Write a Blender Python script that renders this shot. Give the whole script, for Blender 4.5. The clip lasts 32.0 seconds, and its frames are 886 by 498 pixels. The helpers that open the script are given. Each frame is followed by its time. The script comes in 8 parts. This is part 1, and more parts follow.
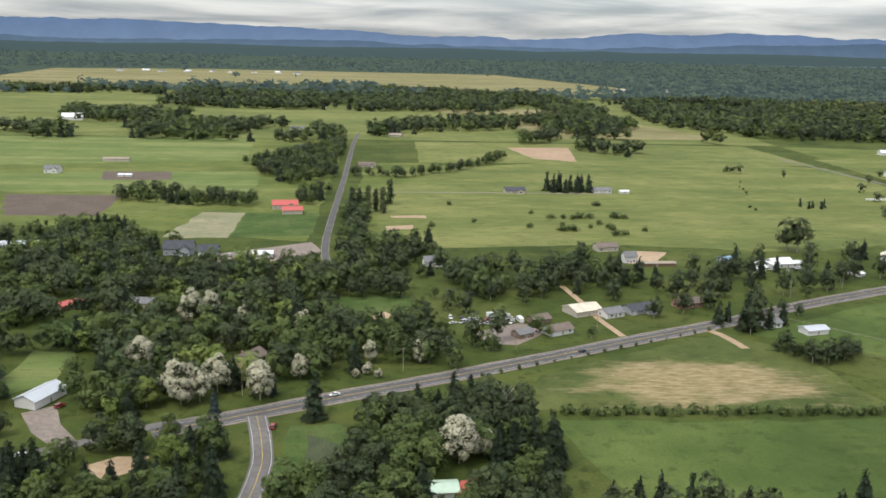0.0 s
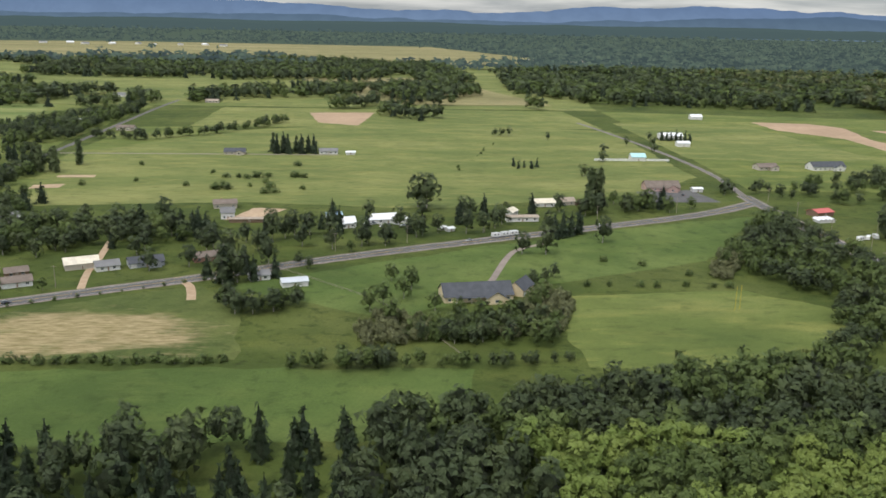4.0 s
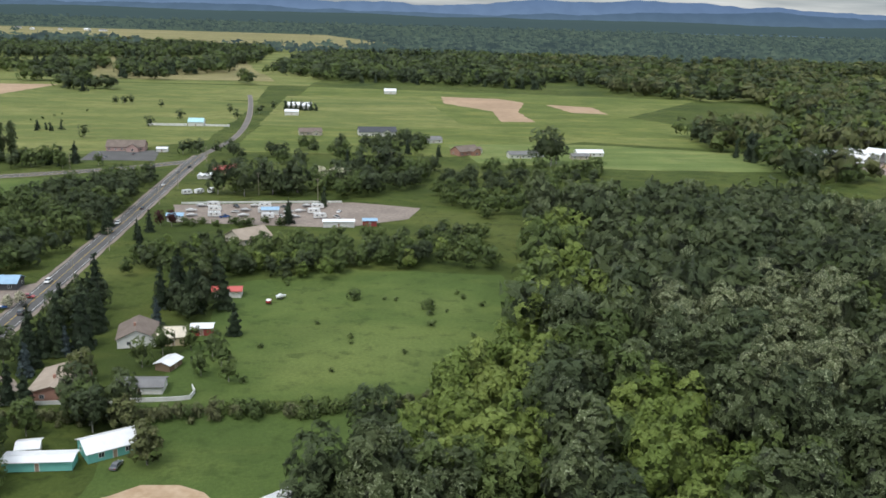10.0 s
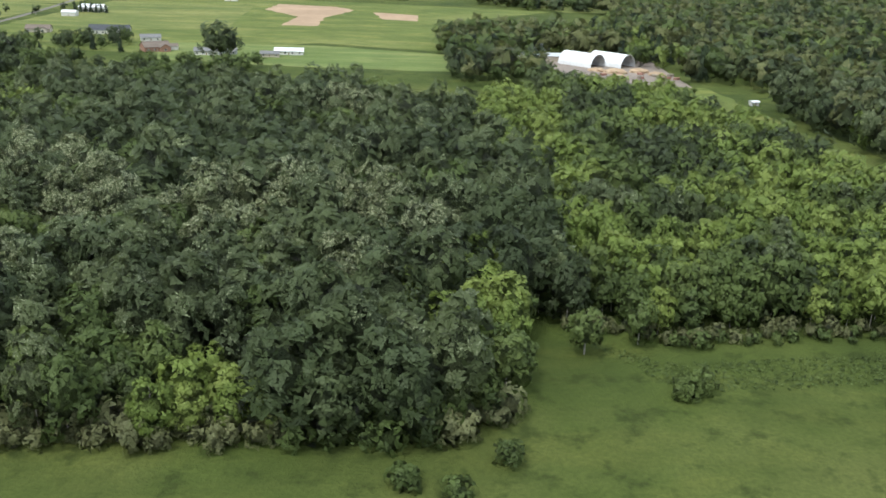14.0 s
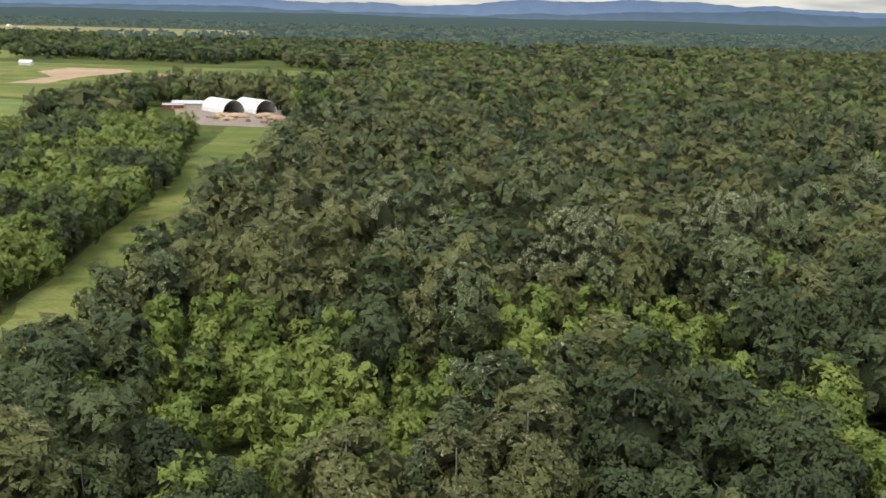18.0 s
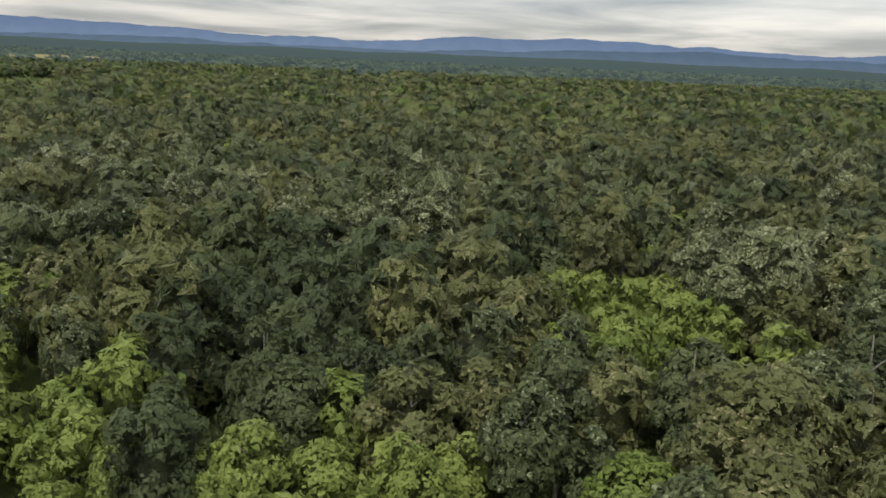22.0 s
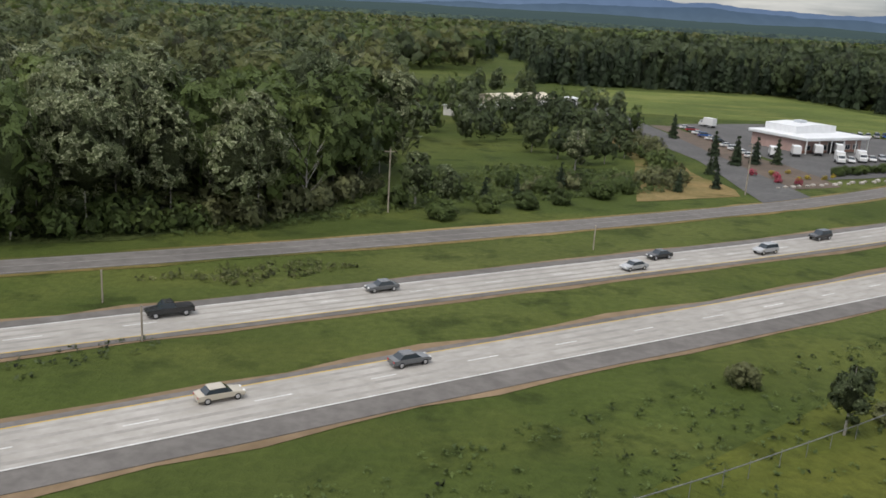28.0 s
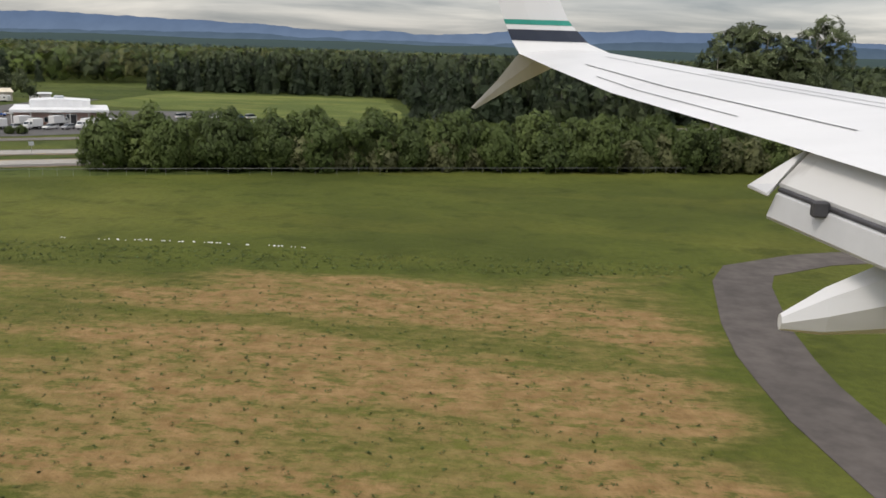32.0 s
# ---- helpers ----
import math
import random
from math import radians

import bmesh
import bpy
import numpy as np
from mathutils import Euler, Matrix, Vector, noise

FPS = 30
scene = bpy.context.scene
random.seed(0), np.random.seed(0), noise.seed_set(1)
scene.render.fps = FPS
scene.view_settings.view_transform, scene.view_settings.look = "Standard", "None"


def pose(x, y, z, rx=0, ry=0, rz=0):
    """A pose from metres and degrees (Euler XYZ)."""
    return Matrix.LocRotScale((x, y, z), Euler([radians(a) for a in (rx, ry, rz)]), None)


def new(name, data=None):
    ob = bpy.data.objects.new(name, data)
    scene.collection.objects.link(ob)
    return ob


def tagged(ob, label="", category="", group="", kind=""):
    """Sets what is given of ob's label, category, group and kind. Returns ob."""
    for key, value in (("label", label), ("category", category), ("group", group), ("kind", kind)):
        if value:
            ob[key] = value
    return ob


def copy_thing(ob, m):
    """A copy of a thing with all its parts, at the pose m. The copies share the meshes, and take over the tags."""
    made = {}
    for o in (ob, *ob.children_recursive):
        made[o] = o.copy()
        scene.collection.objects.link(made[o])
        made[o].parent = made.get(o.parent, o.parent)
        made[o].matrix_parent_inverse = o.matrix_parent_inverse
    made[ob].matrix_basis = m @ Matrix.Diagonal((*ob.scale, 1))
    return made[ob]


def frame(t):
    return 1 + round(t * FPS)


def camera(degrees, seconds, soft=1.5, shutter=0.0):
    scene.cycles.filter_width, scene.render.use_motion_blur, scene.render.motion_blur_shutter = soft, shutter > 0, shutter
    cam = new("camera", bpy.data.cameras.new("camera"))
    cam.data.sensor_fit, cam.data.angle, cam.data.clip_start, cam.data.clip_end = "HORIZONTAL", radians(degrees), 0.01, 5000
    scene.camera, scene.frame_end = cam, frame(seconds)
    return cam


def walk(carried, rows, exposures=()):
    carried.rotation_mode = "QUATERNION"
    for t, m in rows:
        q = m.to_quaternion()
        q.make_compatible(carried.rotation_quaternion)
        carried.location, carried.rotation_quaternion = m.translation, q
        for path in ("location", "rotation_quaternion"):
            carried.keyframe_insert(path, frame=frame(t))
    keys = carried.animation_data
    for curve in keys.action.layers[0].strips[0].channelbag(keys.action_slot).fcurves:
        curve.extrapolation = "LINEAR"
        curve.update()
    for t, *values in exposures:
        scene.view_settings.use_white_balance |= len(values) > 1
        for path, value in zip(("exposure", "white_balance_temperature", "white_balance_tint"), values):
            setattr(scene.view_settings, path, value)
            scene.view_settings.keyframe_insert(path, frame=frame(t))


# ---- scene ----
# Landing approach: x along the flight, y away from the aircraft, z up.
cam = camera(52.92, 32.0, soft=1.6)
# everything is modelled in metres and then drawn at this scale
SCALE = 0.55
# seconds, yaw, pitch, roll in degrees
TURNS = [
    (0.0, -3.19, -13.03, 1.20), (0.5, -3.31, -13.09, 1.12), (1.0, -3.11, -13.53, 1.11), (1.5, -3.16, -14.00, 1.18),
    (2.0, -3.46, -14.11, 1.65), (2.5, -3.86, -13.61, 1.74), (3.0, -3.86, -13.52, 1.23), (3.5, -3.79, -14.10, 1.00),
    (5.5, -3.70, -14.93, 1.77), (6.0, -3.57, -15.31, 1.59), (6.5, -3.69, -15.18, 1.76), (7.0, -4.29, -15.49, 1.99),
    (7.5, -3.96, -16.00, 1.48), (8.0, -3.52, -14.91, 1.33), (8.5, -3.51, -13.99, 1.36), (9.0, -3.51, -14.20, 1.20),
    (9.5, -4.43, -13.84, 1.11), (10.0, -5.05, -14.74, 1.70), (10.5, -3.93, -18.02, 1.61), (11.0, -2.99, -20.16, 0.76),
    (11.5, -2.43, -20.40, -0.20), (12.0, -3.13, -19.75, 0.05), (12.5, -4.03, -20.33, 0.81), (13.0, -2.79, -21.80, 1.05),
    (13.5, -2.20, -19.72, 1.03), (14.0, -2.33, -19.29, 2.13), (14.5, -1.51, -19.16, 1.52), (15.0, -0.69, -16.52, 2.01),
    (15.5, 0.52, -15.07, 1.89), (17.5, -1.37, -14.25, 1.94), (18.0, -2.06, -14.46, 1.37), (18.5, -2.05, -13.81, 0.85),
    (19.0, -2.25, -13.36, 0.95), (19.5, -2.66, -12.28, 1.62), (20.0, -3.69, -11.61, 3.20), (20.5, -3.29, -11.82, 3.08),
    (21.0, -3.94, -11.85, 2.91), (21.5, -3.56, -12.54, 1.69), (22.0, -4.05, -12.07, 2.35), (22.5, -3.50, -10.25, 3.60),
    (23.0, -5.25, -9.84, 4.28), (23.5, -4.86, -11.26, 3.74), (24.0, -5.28, -12.60, 3.25), (24.5, -4.71, -14.04, 1.02),
    (26.5, -4.27, -16.13, 4.10), (27.0, -4.12, -14.76, 4.99), (27.5, -2.65, -14.42, 4.25), (28.0, -1.98, -14.88, 3.48),
    (28.5, 0.29, -13.94, 2.96), (29.0, 1.46, -12.83, 3.42), (29.5, 2.44, -12.69, 3.81), (30.0, 3.72, -11.38, 3.65),
    (30.5, 6.03, -9.74, 2.62), (31.0, 3.32, -9.49, 2.74), (31.5, 2.41, -11.09, 1.06), (32.0, 5.04, -12.43, 1.92)]


def flight(t):
    """Where the aircraft's window is at t seconds."""
    u = t / 16 - 1
    return (1120.00 + 1117.18 * u + 24.35 * u * u + -3.54 * u ** 3,
            -0.82 * u * u + 1.88 * u ** 3,
            81.58 + -69.24 * u + 4.55 * u * u + 10.75 * u ** 3)


def heading(yaw, pitch, roll):
    return (Euler((0, 0, radians(yaw))).to_matrix() @ Euler((radians(90 + pitch), 0, 0)).to_matrix()
            @ Euler((0, 0, radians(roll))).to_matrix()).to_4x4()


walk(cam, [(t, Matrix.Translation(Vector(flight(t)) * SCALE) @ heading(a, b, c)) for t, a, b, c in TURNS],
     exposures=[(0, 0.42, 6400, 11), (3, 0.40, 6400, 11), (6, 0.25, 6300, 11), (9, 0.27, 6200, 10), (11, 0.45, 6150, 9), (12, 0.65, 6150, 8), (13, 0.5, 6100, 6), (15, 0.85, 6200, 6), (17.5, 0.65, 6700, 10), (19, 0.5, 6800, 12),
                (21, 0.35, 6800, 13), (22, 0.35, 6800, 13), (25, 0.48, 6900, 13), (27, 0.8, 6500, 12), (28, 0.12, 6500, 12), (29, 0.3, 6300, 11), (30, 0.55, 6500, 12), (31, 0.2, 6500, 11), (32, 0.1, 6800, 13)])


# ---- world and sun ----
SUN_EL, SUN_AZ = 60.0, 225.0
world = bpy.data.worlds.new("overcast_sky")
scene.world = world
world.use_nodes = True
wt = world.node_tree
wn, wl = wt.nodes, wt.links
wn.clear()


def wnode(kind, **values):
    n = wn.new(kind)
    for k, v in values.items():
        n.inputs[k].default_value = v
    return n


sky = wn.new("ShaderNodeTexSky")
sky.sky_type, sky.sun_disc = "NISHITA", False
sky.sun_elevation, sky.sun_rotation = radians(SUN_EL), radians(SUN_AZ)
coord = wn.new("ShaderNodeTexCoord")
parts_of = wn.new("ShaderNodeSeparateXYZ")
wl.new(coord.outputs["Generated"], parts_of.inputs[0])


def wmath(op, a, b=0.0):
    n = wn.new("ShaderNodeMath")
    n.operation = op
    for i, v in enumerate((a, b)):
        if isinstance(v, (int, float)):
            n.inputs[i].default_value = v
        else:
            wl.new(v, n.inputs[i])
    return n.outputs[0]


up = wmath("MAXIMUM", parts_of.outputs[2], 0.0)
lift = wmath("ADD", up, 0.07)
flat = wn.new("ShaderNodeCombineXYZ")
wl.new(wmath("DIVIDE", parts_of.outputs[0], lift), flat.inputs[0])
wl.new(wmath("DIVIDE", parts_of.outputs[1], lift), flat.inputs[1])
puffs = wnode("ShaderNodeTexNoise", Scale=0.42, Detail=7.0, Roughness=0.55, Distortion=0.4)
wl.new(flat.outputs[0], puffs.inputs["Vector"])
ramp = wn.new("ShaderNodeValToRGB")
ramp.color_ramp.elements[0].position, ramp.color_ramp.elements[0].color = 0.38, (0.27, 0.30, 0.34, 1)
ramp.color_ramp.elements[1].position, ramp.color_ramp.elements[1].color = 0.66, (0.80, 0.79, 0.76, 1)
wl.new(puffs.outputs["Fac"], ramp.inputs[0])
# an overcast sky is about three times as bright overhead as at its rim
gain = wmath("ADD", wmath("MULTIPLY", up, 1.5), 0.62)
clouds = wn.new("ShaderNodeBackground")
wl.new(ramp.outputs[0], clouds.inputs[0])
wl.new(gain, clouds.inputs[1])
blue = wnode("ShaderNodeBackground", Strength=0.03)
wl.new(sky.outputs[0], blue.inputs[0])
both = wn.new("ShaderNodeAddShader")
wl.new(clouds.outputs[0], both.inputs[0])
wl.new(blue.outputs[0], both.inputs[1])
out = wn.new("ShaderNodeOutputWorld")
wl.new(both.outputs[0], out.inputs[0])

sun = new("sun", bpy.data.lights.new("sun", "SUN"))
sun.data.energy, sun.data.angle, sun.data.color = 1.4, radians(16), (1.0, 0.95, 0.86)
a, e = radians(SUN_AZ), radians(SUN_EL)
SUN_FROM = Vector((math.sin(a) * math.cos(e), math.cos(a) * math.cos(e), math.sin(e)))
sun.rotation_euler = SUN_FROM.to_track_quat("Z", "Y").to_euler()


# ---- materials ----
class Nodes:
    """A short way to write a node material."""

    def __init__(self, name, rough=0.8, metal=0.0, spec=0.3):
        self.m = bpy.data.materials.new(name)
        self.m.use_nodes = True
        self.t = self.m.node_tree
        self.p = self.t.nodes["Principled BSDF"]
        self.p.inputs["Roughness"].default_value = rough
        self.p.inputs["Metallic"].default_value = metal
        self.p.inputs["Specular IOR Level"].default_value = spec

    def node(self, kind, **values):
        n = self.t.nodes.new(kind)
        for k, v in values.items():
            if hasattr(v, "is_output"):
                self.t.links.new(v, n.inputs[k])
            else:
                n.inputs[k].default_value = v
        return n

    def place(self, sx=1.0, sy=1.0, sz=1.0, turn=0.0):
        g = self.node("ShaderNodeNewGeometry")
        mp = self.node("ShaderNodeMapping", Vector=g.outputs["Position"])
        mp.inputs["Scale"].default_value = (sx / SCALE, sy / SCALE, sz / SCALE)
        mp.inputs["Rotation"].default_value = (0, 0, radians(turn))
        return mp.outputs[0]

    def noise(self, scale, detail=3.0, rough=0.55, at=None):
        n = self.node("ShaderNodeTexNoise", Scale=scale, Detail=detail, Roughness=rough)
        self.t.links.new(at if at else self.place(), n.inputs["Vector"])
        return n.outputs["Fac"]

    def ramp(self, fac, *stops):
        n = self.node("ShaderNodeValToRGB", Fac=fac)
        cr = n.color_ramp
        while len(cr.elements) < len(stops):
            cr.elements.new(0.5)
        for el, (pos, col) in zip(cr.elements, stops):
            el.position = pos
            el.color = (*col, 1) if not isinstance(col, float) else (col, col, col, 1)
        return n.outputs["Color"]

    def mix(self, fac, a, b, how="MIX"):
        n = self.t.nodes.new("ShaderNodeMix")
        n.data_type, n.blend_type = "RGBA", how
        for slot, v in (("Factor", fac), ("A", a), ("B", b)):
            sock = [i for i in n.inputs if i.name == slot and (slot == "Factor" and i.type == "VALUE" or i.type == "RGBA")][0]
            if hasattr(v, "is_output"):
                self.t.links.new(v, sock)
            elif isinstance(v, (int, float)):
                sock.default_value = v
            else:
                sock.default_value = (*v, 1)
        return [o for o in n.outputs if o.type == "RGBA"][0]

    def colour(self, v):
        if hasattr(v, "is_output"):
            self.t.links.new(v, self.p.inputs["Base Color"])
        else:
            self.p.inputs["Base Color"].default_value = (*v, 1)
        return self

    def bump(self, fac, strength=0.4, distance=0.1):
        b = self.node("ShaderNodeBump", Height=fac, Strength=strength, Distance=distance)
        self.t.links.new(b.outputs[0], self.p.inputs["Normal"])
        return self


def grass_colour(n, dark, mid, light, big, streak, turn, weeds=0.5, straw=0.35):
    """Grass in drifts: light and dark, straw-coloured and weedy places, and fine blades."""
    wide = n.noise(big, 4, 0.6, n.place(*streak, turn=turn))
    fine = n.noise(0.9, 5, 0.7)
    tuft = n.noise(0.13, 4, 0.65, n.place(*streak, turn=turn))
    dry = n.noise(0.035, 4, 0.6, n.place(0.6, 1.5, 1, turn=turn))
    col = n.ramp(wide, (0.32, dark), (0.5, mid), (0.68, light))
    col = n.mix(n.ramp(dry, (0.50, 0.0), (0.66, straw)), col, (mid[0] * 1.7, mid[1] * 1.4, mid[2] * 1.5))
    col = n.mix(n.ramp(tuft, (0.53, 0.0), (0.66, weeds)), col, tuple(v * 0.55 for v in dark))
    col = n.mix(n.ramp(fine, (0.38, 0.32), (0.62, 0.0)), col, tuple(v * 0.5 for v in dark))
    broad = n.noise(big * 2.6, 5, 0.65, n.place(1, 1, 1, turn=31))
    col = n.mix(n.ramp(broad, (0.40, 0.30), (0.56, 0.0)), col, tuple(v * 0.7 for v in dark))
    return col, fine


def grass_mat(name, dark, mid, light, big=0.012, streak=(1, 1), turn=0.0, weeds=0.5, straw=0.35):
    n = Nodes(name, 0.9, spec=0.1)
    col, fine = grass_colour(n, dark, mid, light, big, streak, turn, weeds, straw)
    return n.colour(col).bump(fine, 0.6, 0.5).m


M = {}
M["meadow"] = grass_mat("meadow_grass", (0.049, 0.071, 0.018), (0.078, 0.104, 0.024), (0.123, 0.141, 0.040), weeds=0.7, straw=0.5)
M["lush"] = grass_mat("lush_grass", (0.067, 0.103, 0.027), (0.096, 0.139, 0.036), (0.146, 0.184, 0.054))
M["pasture"] = grass_mat("pasture_grass", (0.114, 0.148, 0.045), (0.175, 0.200, 0.062), (0.260, 0.260, 0.094), 0.008, (0.5, 1.5), 0.0, 0.6, 0.5)
M["soft"] = grass_mat("soft_pasture_grass", (0.093, 0.127, 0.034), (0.146, 0.178, 0.048), (0.211, 0.226, 0.073), 0.012, (0.6, 1.3), 0.0, 0.5, 0.6)
M["hay"] = grass_mat("yellow_hay_field", (0.184, 0.175, 0.075), (0.248, 0.230, 0.104), (0.331, 0.285, 0.148), 0.004, (0.4, 2.0))
M["pale"] = grass_mat("mown_pale_field", (0.240, 0.240, 0.138), (0.300, 0.290, 0.179), (0.360, 0.340, 0.235), 0.02)
M["crop"] = grass_mat("bright_crop", (0.124, 0.171, 0.051), (0.166, 0.212, 0.067), (0.258, 0.269, 0.103), 0.01, (0.3, 2.5))
M["lawn"] = grass_mat("house_lawn", (0.055, 0.095, 0.025), (0.085, 0.130, 0.036), (0.130, 0.160, 0.055), 0.03)
M["dry"] = grass_mat("dry_grass", (0.060, 0.088, 0.018), (0.27, 0.195, 0.085), (0.36, 0.27, 0.135), 0.016, (0.5, 1.4))


def worn_field():
    """Green airfield grass, worn to tan along the side of the runway in ragged drifts."""
    n = Nodes("worn_airfield_grass", 0.9, spec=0.1)
    green, fine = grass_colour(n, (0.058, 0.074, 0.015), (0.094, 0.112, 0.021), (0.140, 0.148, 0.034), 0.014, (1, 1), 0.0)
    tan = n.ramp(n.noise(0.5, 4, 0.65), (0.35, (0.190, 0.118, 0.048)), (0.65, (0.300, 0.196, 0.090)))
    g = n.node("ShaderNodeNewGeometry")
    xyz = n.node("ShaderNodeSeparateXYZ", Vector=g.outputs["Position"])

    def sum_of(op, a, b):
        q = n.t.nodes.new("ShaderNodeMath")
        q.operation = op
        for k, v in enumerate((a, b)):
            if isinstance(v, (int, float)):
                q.inputs[k].default_value = v
            else:
                n.t.links.new(v, q.inputs[k])
        return q.outputs[0]
    rim = sum_of("SUBTRACT", sum_of("ADD", sum_of("MULTIPLY", xyz.outputs[0], 0.157), (76 - 0.157 * 2020) * SCALE), xyz.outputs[1])
    end = sum_of("SUBTRACT", 2279 * SCALE, xyz.outputs[0])
    start = sum_of("MULTIPLY", sum_of("SUBTRACT", xyz.outputs[0], 2026 * SCALE), 0.6)
    reach = sum_of("MINIMUM", sum_of("MINIMUM", rim, end), start)
    rag = sum_of("MULTIPLY", sum_of("SUBTRACT", n.noise(0.11, 6, 0.66, n.place(0.4, 1.4, 1)), 0.5), 22 * SCALE)
    edge = n.ramp(sum_of("MULTIPLY", sum_of("ADD", reach, rag), 0.14 / SCALE), (0.0, 0.0), (0.8, 1.0))
    solid = sum_of("MULTIPLY", sum_of("SUBTRACT", 2150 * SCALE, xyz.outputs[0]), 0.008 / SCALE)
    drift = sum_of("ADD", n.noise(0.06, 5, 0.6, n.place(0.45, 1.3, 1)), sum_of("MAXIMUM", sum_of("MINIMUM", solid, 0.2), 0.0))
    worn = n.mix(1.0, edge, n.ramp(drift, (0.40, 0.28), (0.56, 1.0)), "MULTIPLY")
    speck = n.ramp(n.noise(0.45, 7, 0.8, n.place(0.6, 1.2, 1)), (0.48, 1.0), (0.60, 0.25))
    straw = n.ramp(n.noise(0.7, 4, 0.7), (0.35, (0.118, 0.104, 0.030)), (0.65, (0.205, 0.165, 0.058)))
    share = n.mix(1.0, worn, speck, "MULTIPLY")
    col = n.mix(n.ramp(share, (0.42, 0.0), (0.95, 1.0)), n.mix(n.ramp(share, (0.05, 0.0), (0.5, 1.0)), green, straw), tan)
    return n.colour(col).bump(fine, 0.6, 0.4).m


def scorched():
    """Green meadow dried to straw in one ragged heart."""
    n = Nodes("scorched_meadow_grass", 0.9, spec=0.1)
    green, fine = grass_colour(n, (0.066, 0.090, 0.026), (0.098, 0.124, 0.036), (0.146, 0.162, 0.052), 0.02, (1, 1), 20.0)
    straw = n.ramp(n.noise(0.25, 5, 0.65, n.place(0.5, 1.6, 1)), (0.35, (0.20, 0.16, 0.07)), (0.65, (0.42, 0.33, 0.19)))
    at = n.node("ShaderNodeMapping", Vector=n.node("ShaderNodeNewGeometry").outputs["Position"])
    at.inputs["Location"].default_value = (-168 / 52, -364 / 27, 0)
    at.inputs["Scale"].default_value = (1 / (52 * SCALE), 1 / (27 * SCALE), 0)
    far = n.node("ShaderNodeVectorMath", Vector=at.outputs[0])
    far.operation = "LENGTH"
    rag = n.noise(0.06, 6, 0.68, n.place(0.5, 1.3, 1))
    sumv = n.t.nodes.new("ShaderNodeMath")
    sumv.operation = "MULTIPLY_ADD"
    n.t.links.new(rag, sumv.inputs[0])
    sumv.inputs[1].default_value = -2.6
    n.t.links.new(far.outputs["Value"], sumv.inputs[2])
    dried = n.ramp(n.node("ShaderNodeMapRange", Value=sumv.outputs[0], **{"From Min": -0.9, "From Max": 0.1}).outputs[0], (0.25, 0.85), (0.8, 0.0))
    return n.colour(n.mix(dried, green, straw)).bump(fine, 0.6, 0.5).m


M["scorched"] = scorched()
M["airfield"] = worn_field()
M["bramble"] = grass_mat("rough_bramble", (0.032, 0.046, 0.014), (0.055, 0.075, 0.022), (0.085, 0.105, 0.032), 0.05)


def plain(name, a, b, scale=1.5, rough=0.8, bump=0.2, metal=0.0, spec=0.3, streak=(1, 1, 1)):
    n = Nodes(name, rough, metal, spec)
    f = n.noise(scale, 5, 0.6, n.place(*streak))
    w = n.noise(scale * 0.12, 3, 0.5)
    col = n.mix(n.ramp(f, (0.35, 0.0), (0.65, 1.0)), a, b)
    col = n.mix(n.ramp(w, (0.4, 0.35), (0.62, 0.0)), col, tuple(v * 0.6 for v in a))
    n.colour(col)
    if bump:
        n.bump(f, bump, 0.05)
    return n.m


M["soil"] = plain("ploughed_brown_soil", (0.10, 0.075, 0.055), (0.15, 0.11, 0.08), 0.4)
M["tilled"] = plain("tilled_tan_soil", (0.34, 0.23, 0.14), (0.44, 0.31, 0.20), 0.12)
M["dirt"] = plain("bare_sandy_dirt", (0.36, 0.25, 0.15), (0.48, 0.36, 0.24), 0.3)
M["red_earth"] = plain("reddish_roadside_earth", (0.18, 0.125, 0.07), (0.27, 0.19, 0.115), 0.3)
M["gravel"] = plain("brown_grey_gravel", (0.21, 0.17, 0.14), (0.30, 0.25, 0.21), 0.5)
M["asphalt"] = plain("weathered_asphalt", (0.088, 0.086, 0.084), (0.128, 0.123, 0.118), 0.8, 0.85)
M["old_asphalt"] = plain("patched_old_asphalt", (0.135, 0.124, 0.114), (0.19, 0.176, 0.162), 0.5, 0.85)
M["track"] = plain("brown_worn_track_asphalt", (0.074, 0.064, 0.058), (0.120, 0.104, 0.094), 0.35, 0.85)
M["plot"] = plain("planted_garden_rows", (0.045, 0.062, 0.026), (0.085, 0.095, 0.045), 1.2, streak=(2.0, 0.15, 1))
M["concrete"] = plain("ribbed_freeway_concrete", (0.35, 0.33, 0.295), (0.46, 0.435, 0.40), 0.35, 0.85, streak=(1, 1, 1))
M["paint_white"] = plain("road_paint_white", (0.62, 0.62, 0.6), (0.78, 0.78, 0.76), 2.0, 0.7)
M["paint_yellow"] = plain("road_paint_yellow", (0.55, 0.36, 0.05), (0.65, 0.45, 0.09), 2.0, 0.7)
M["paint_worn"] = plain("worn_road_paint", (0.24, 0.235, 0.22), (0.38, 0.37, 0.35), 1.2, 0.8)
M["tyre_wear"] = plain("tyre_worn_strip", (0.30, 0.283, 0.258), (0.39, 0.37, 0.34), 0.5, 0.85)


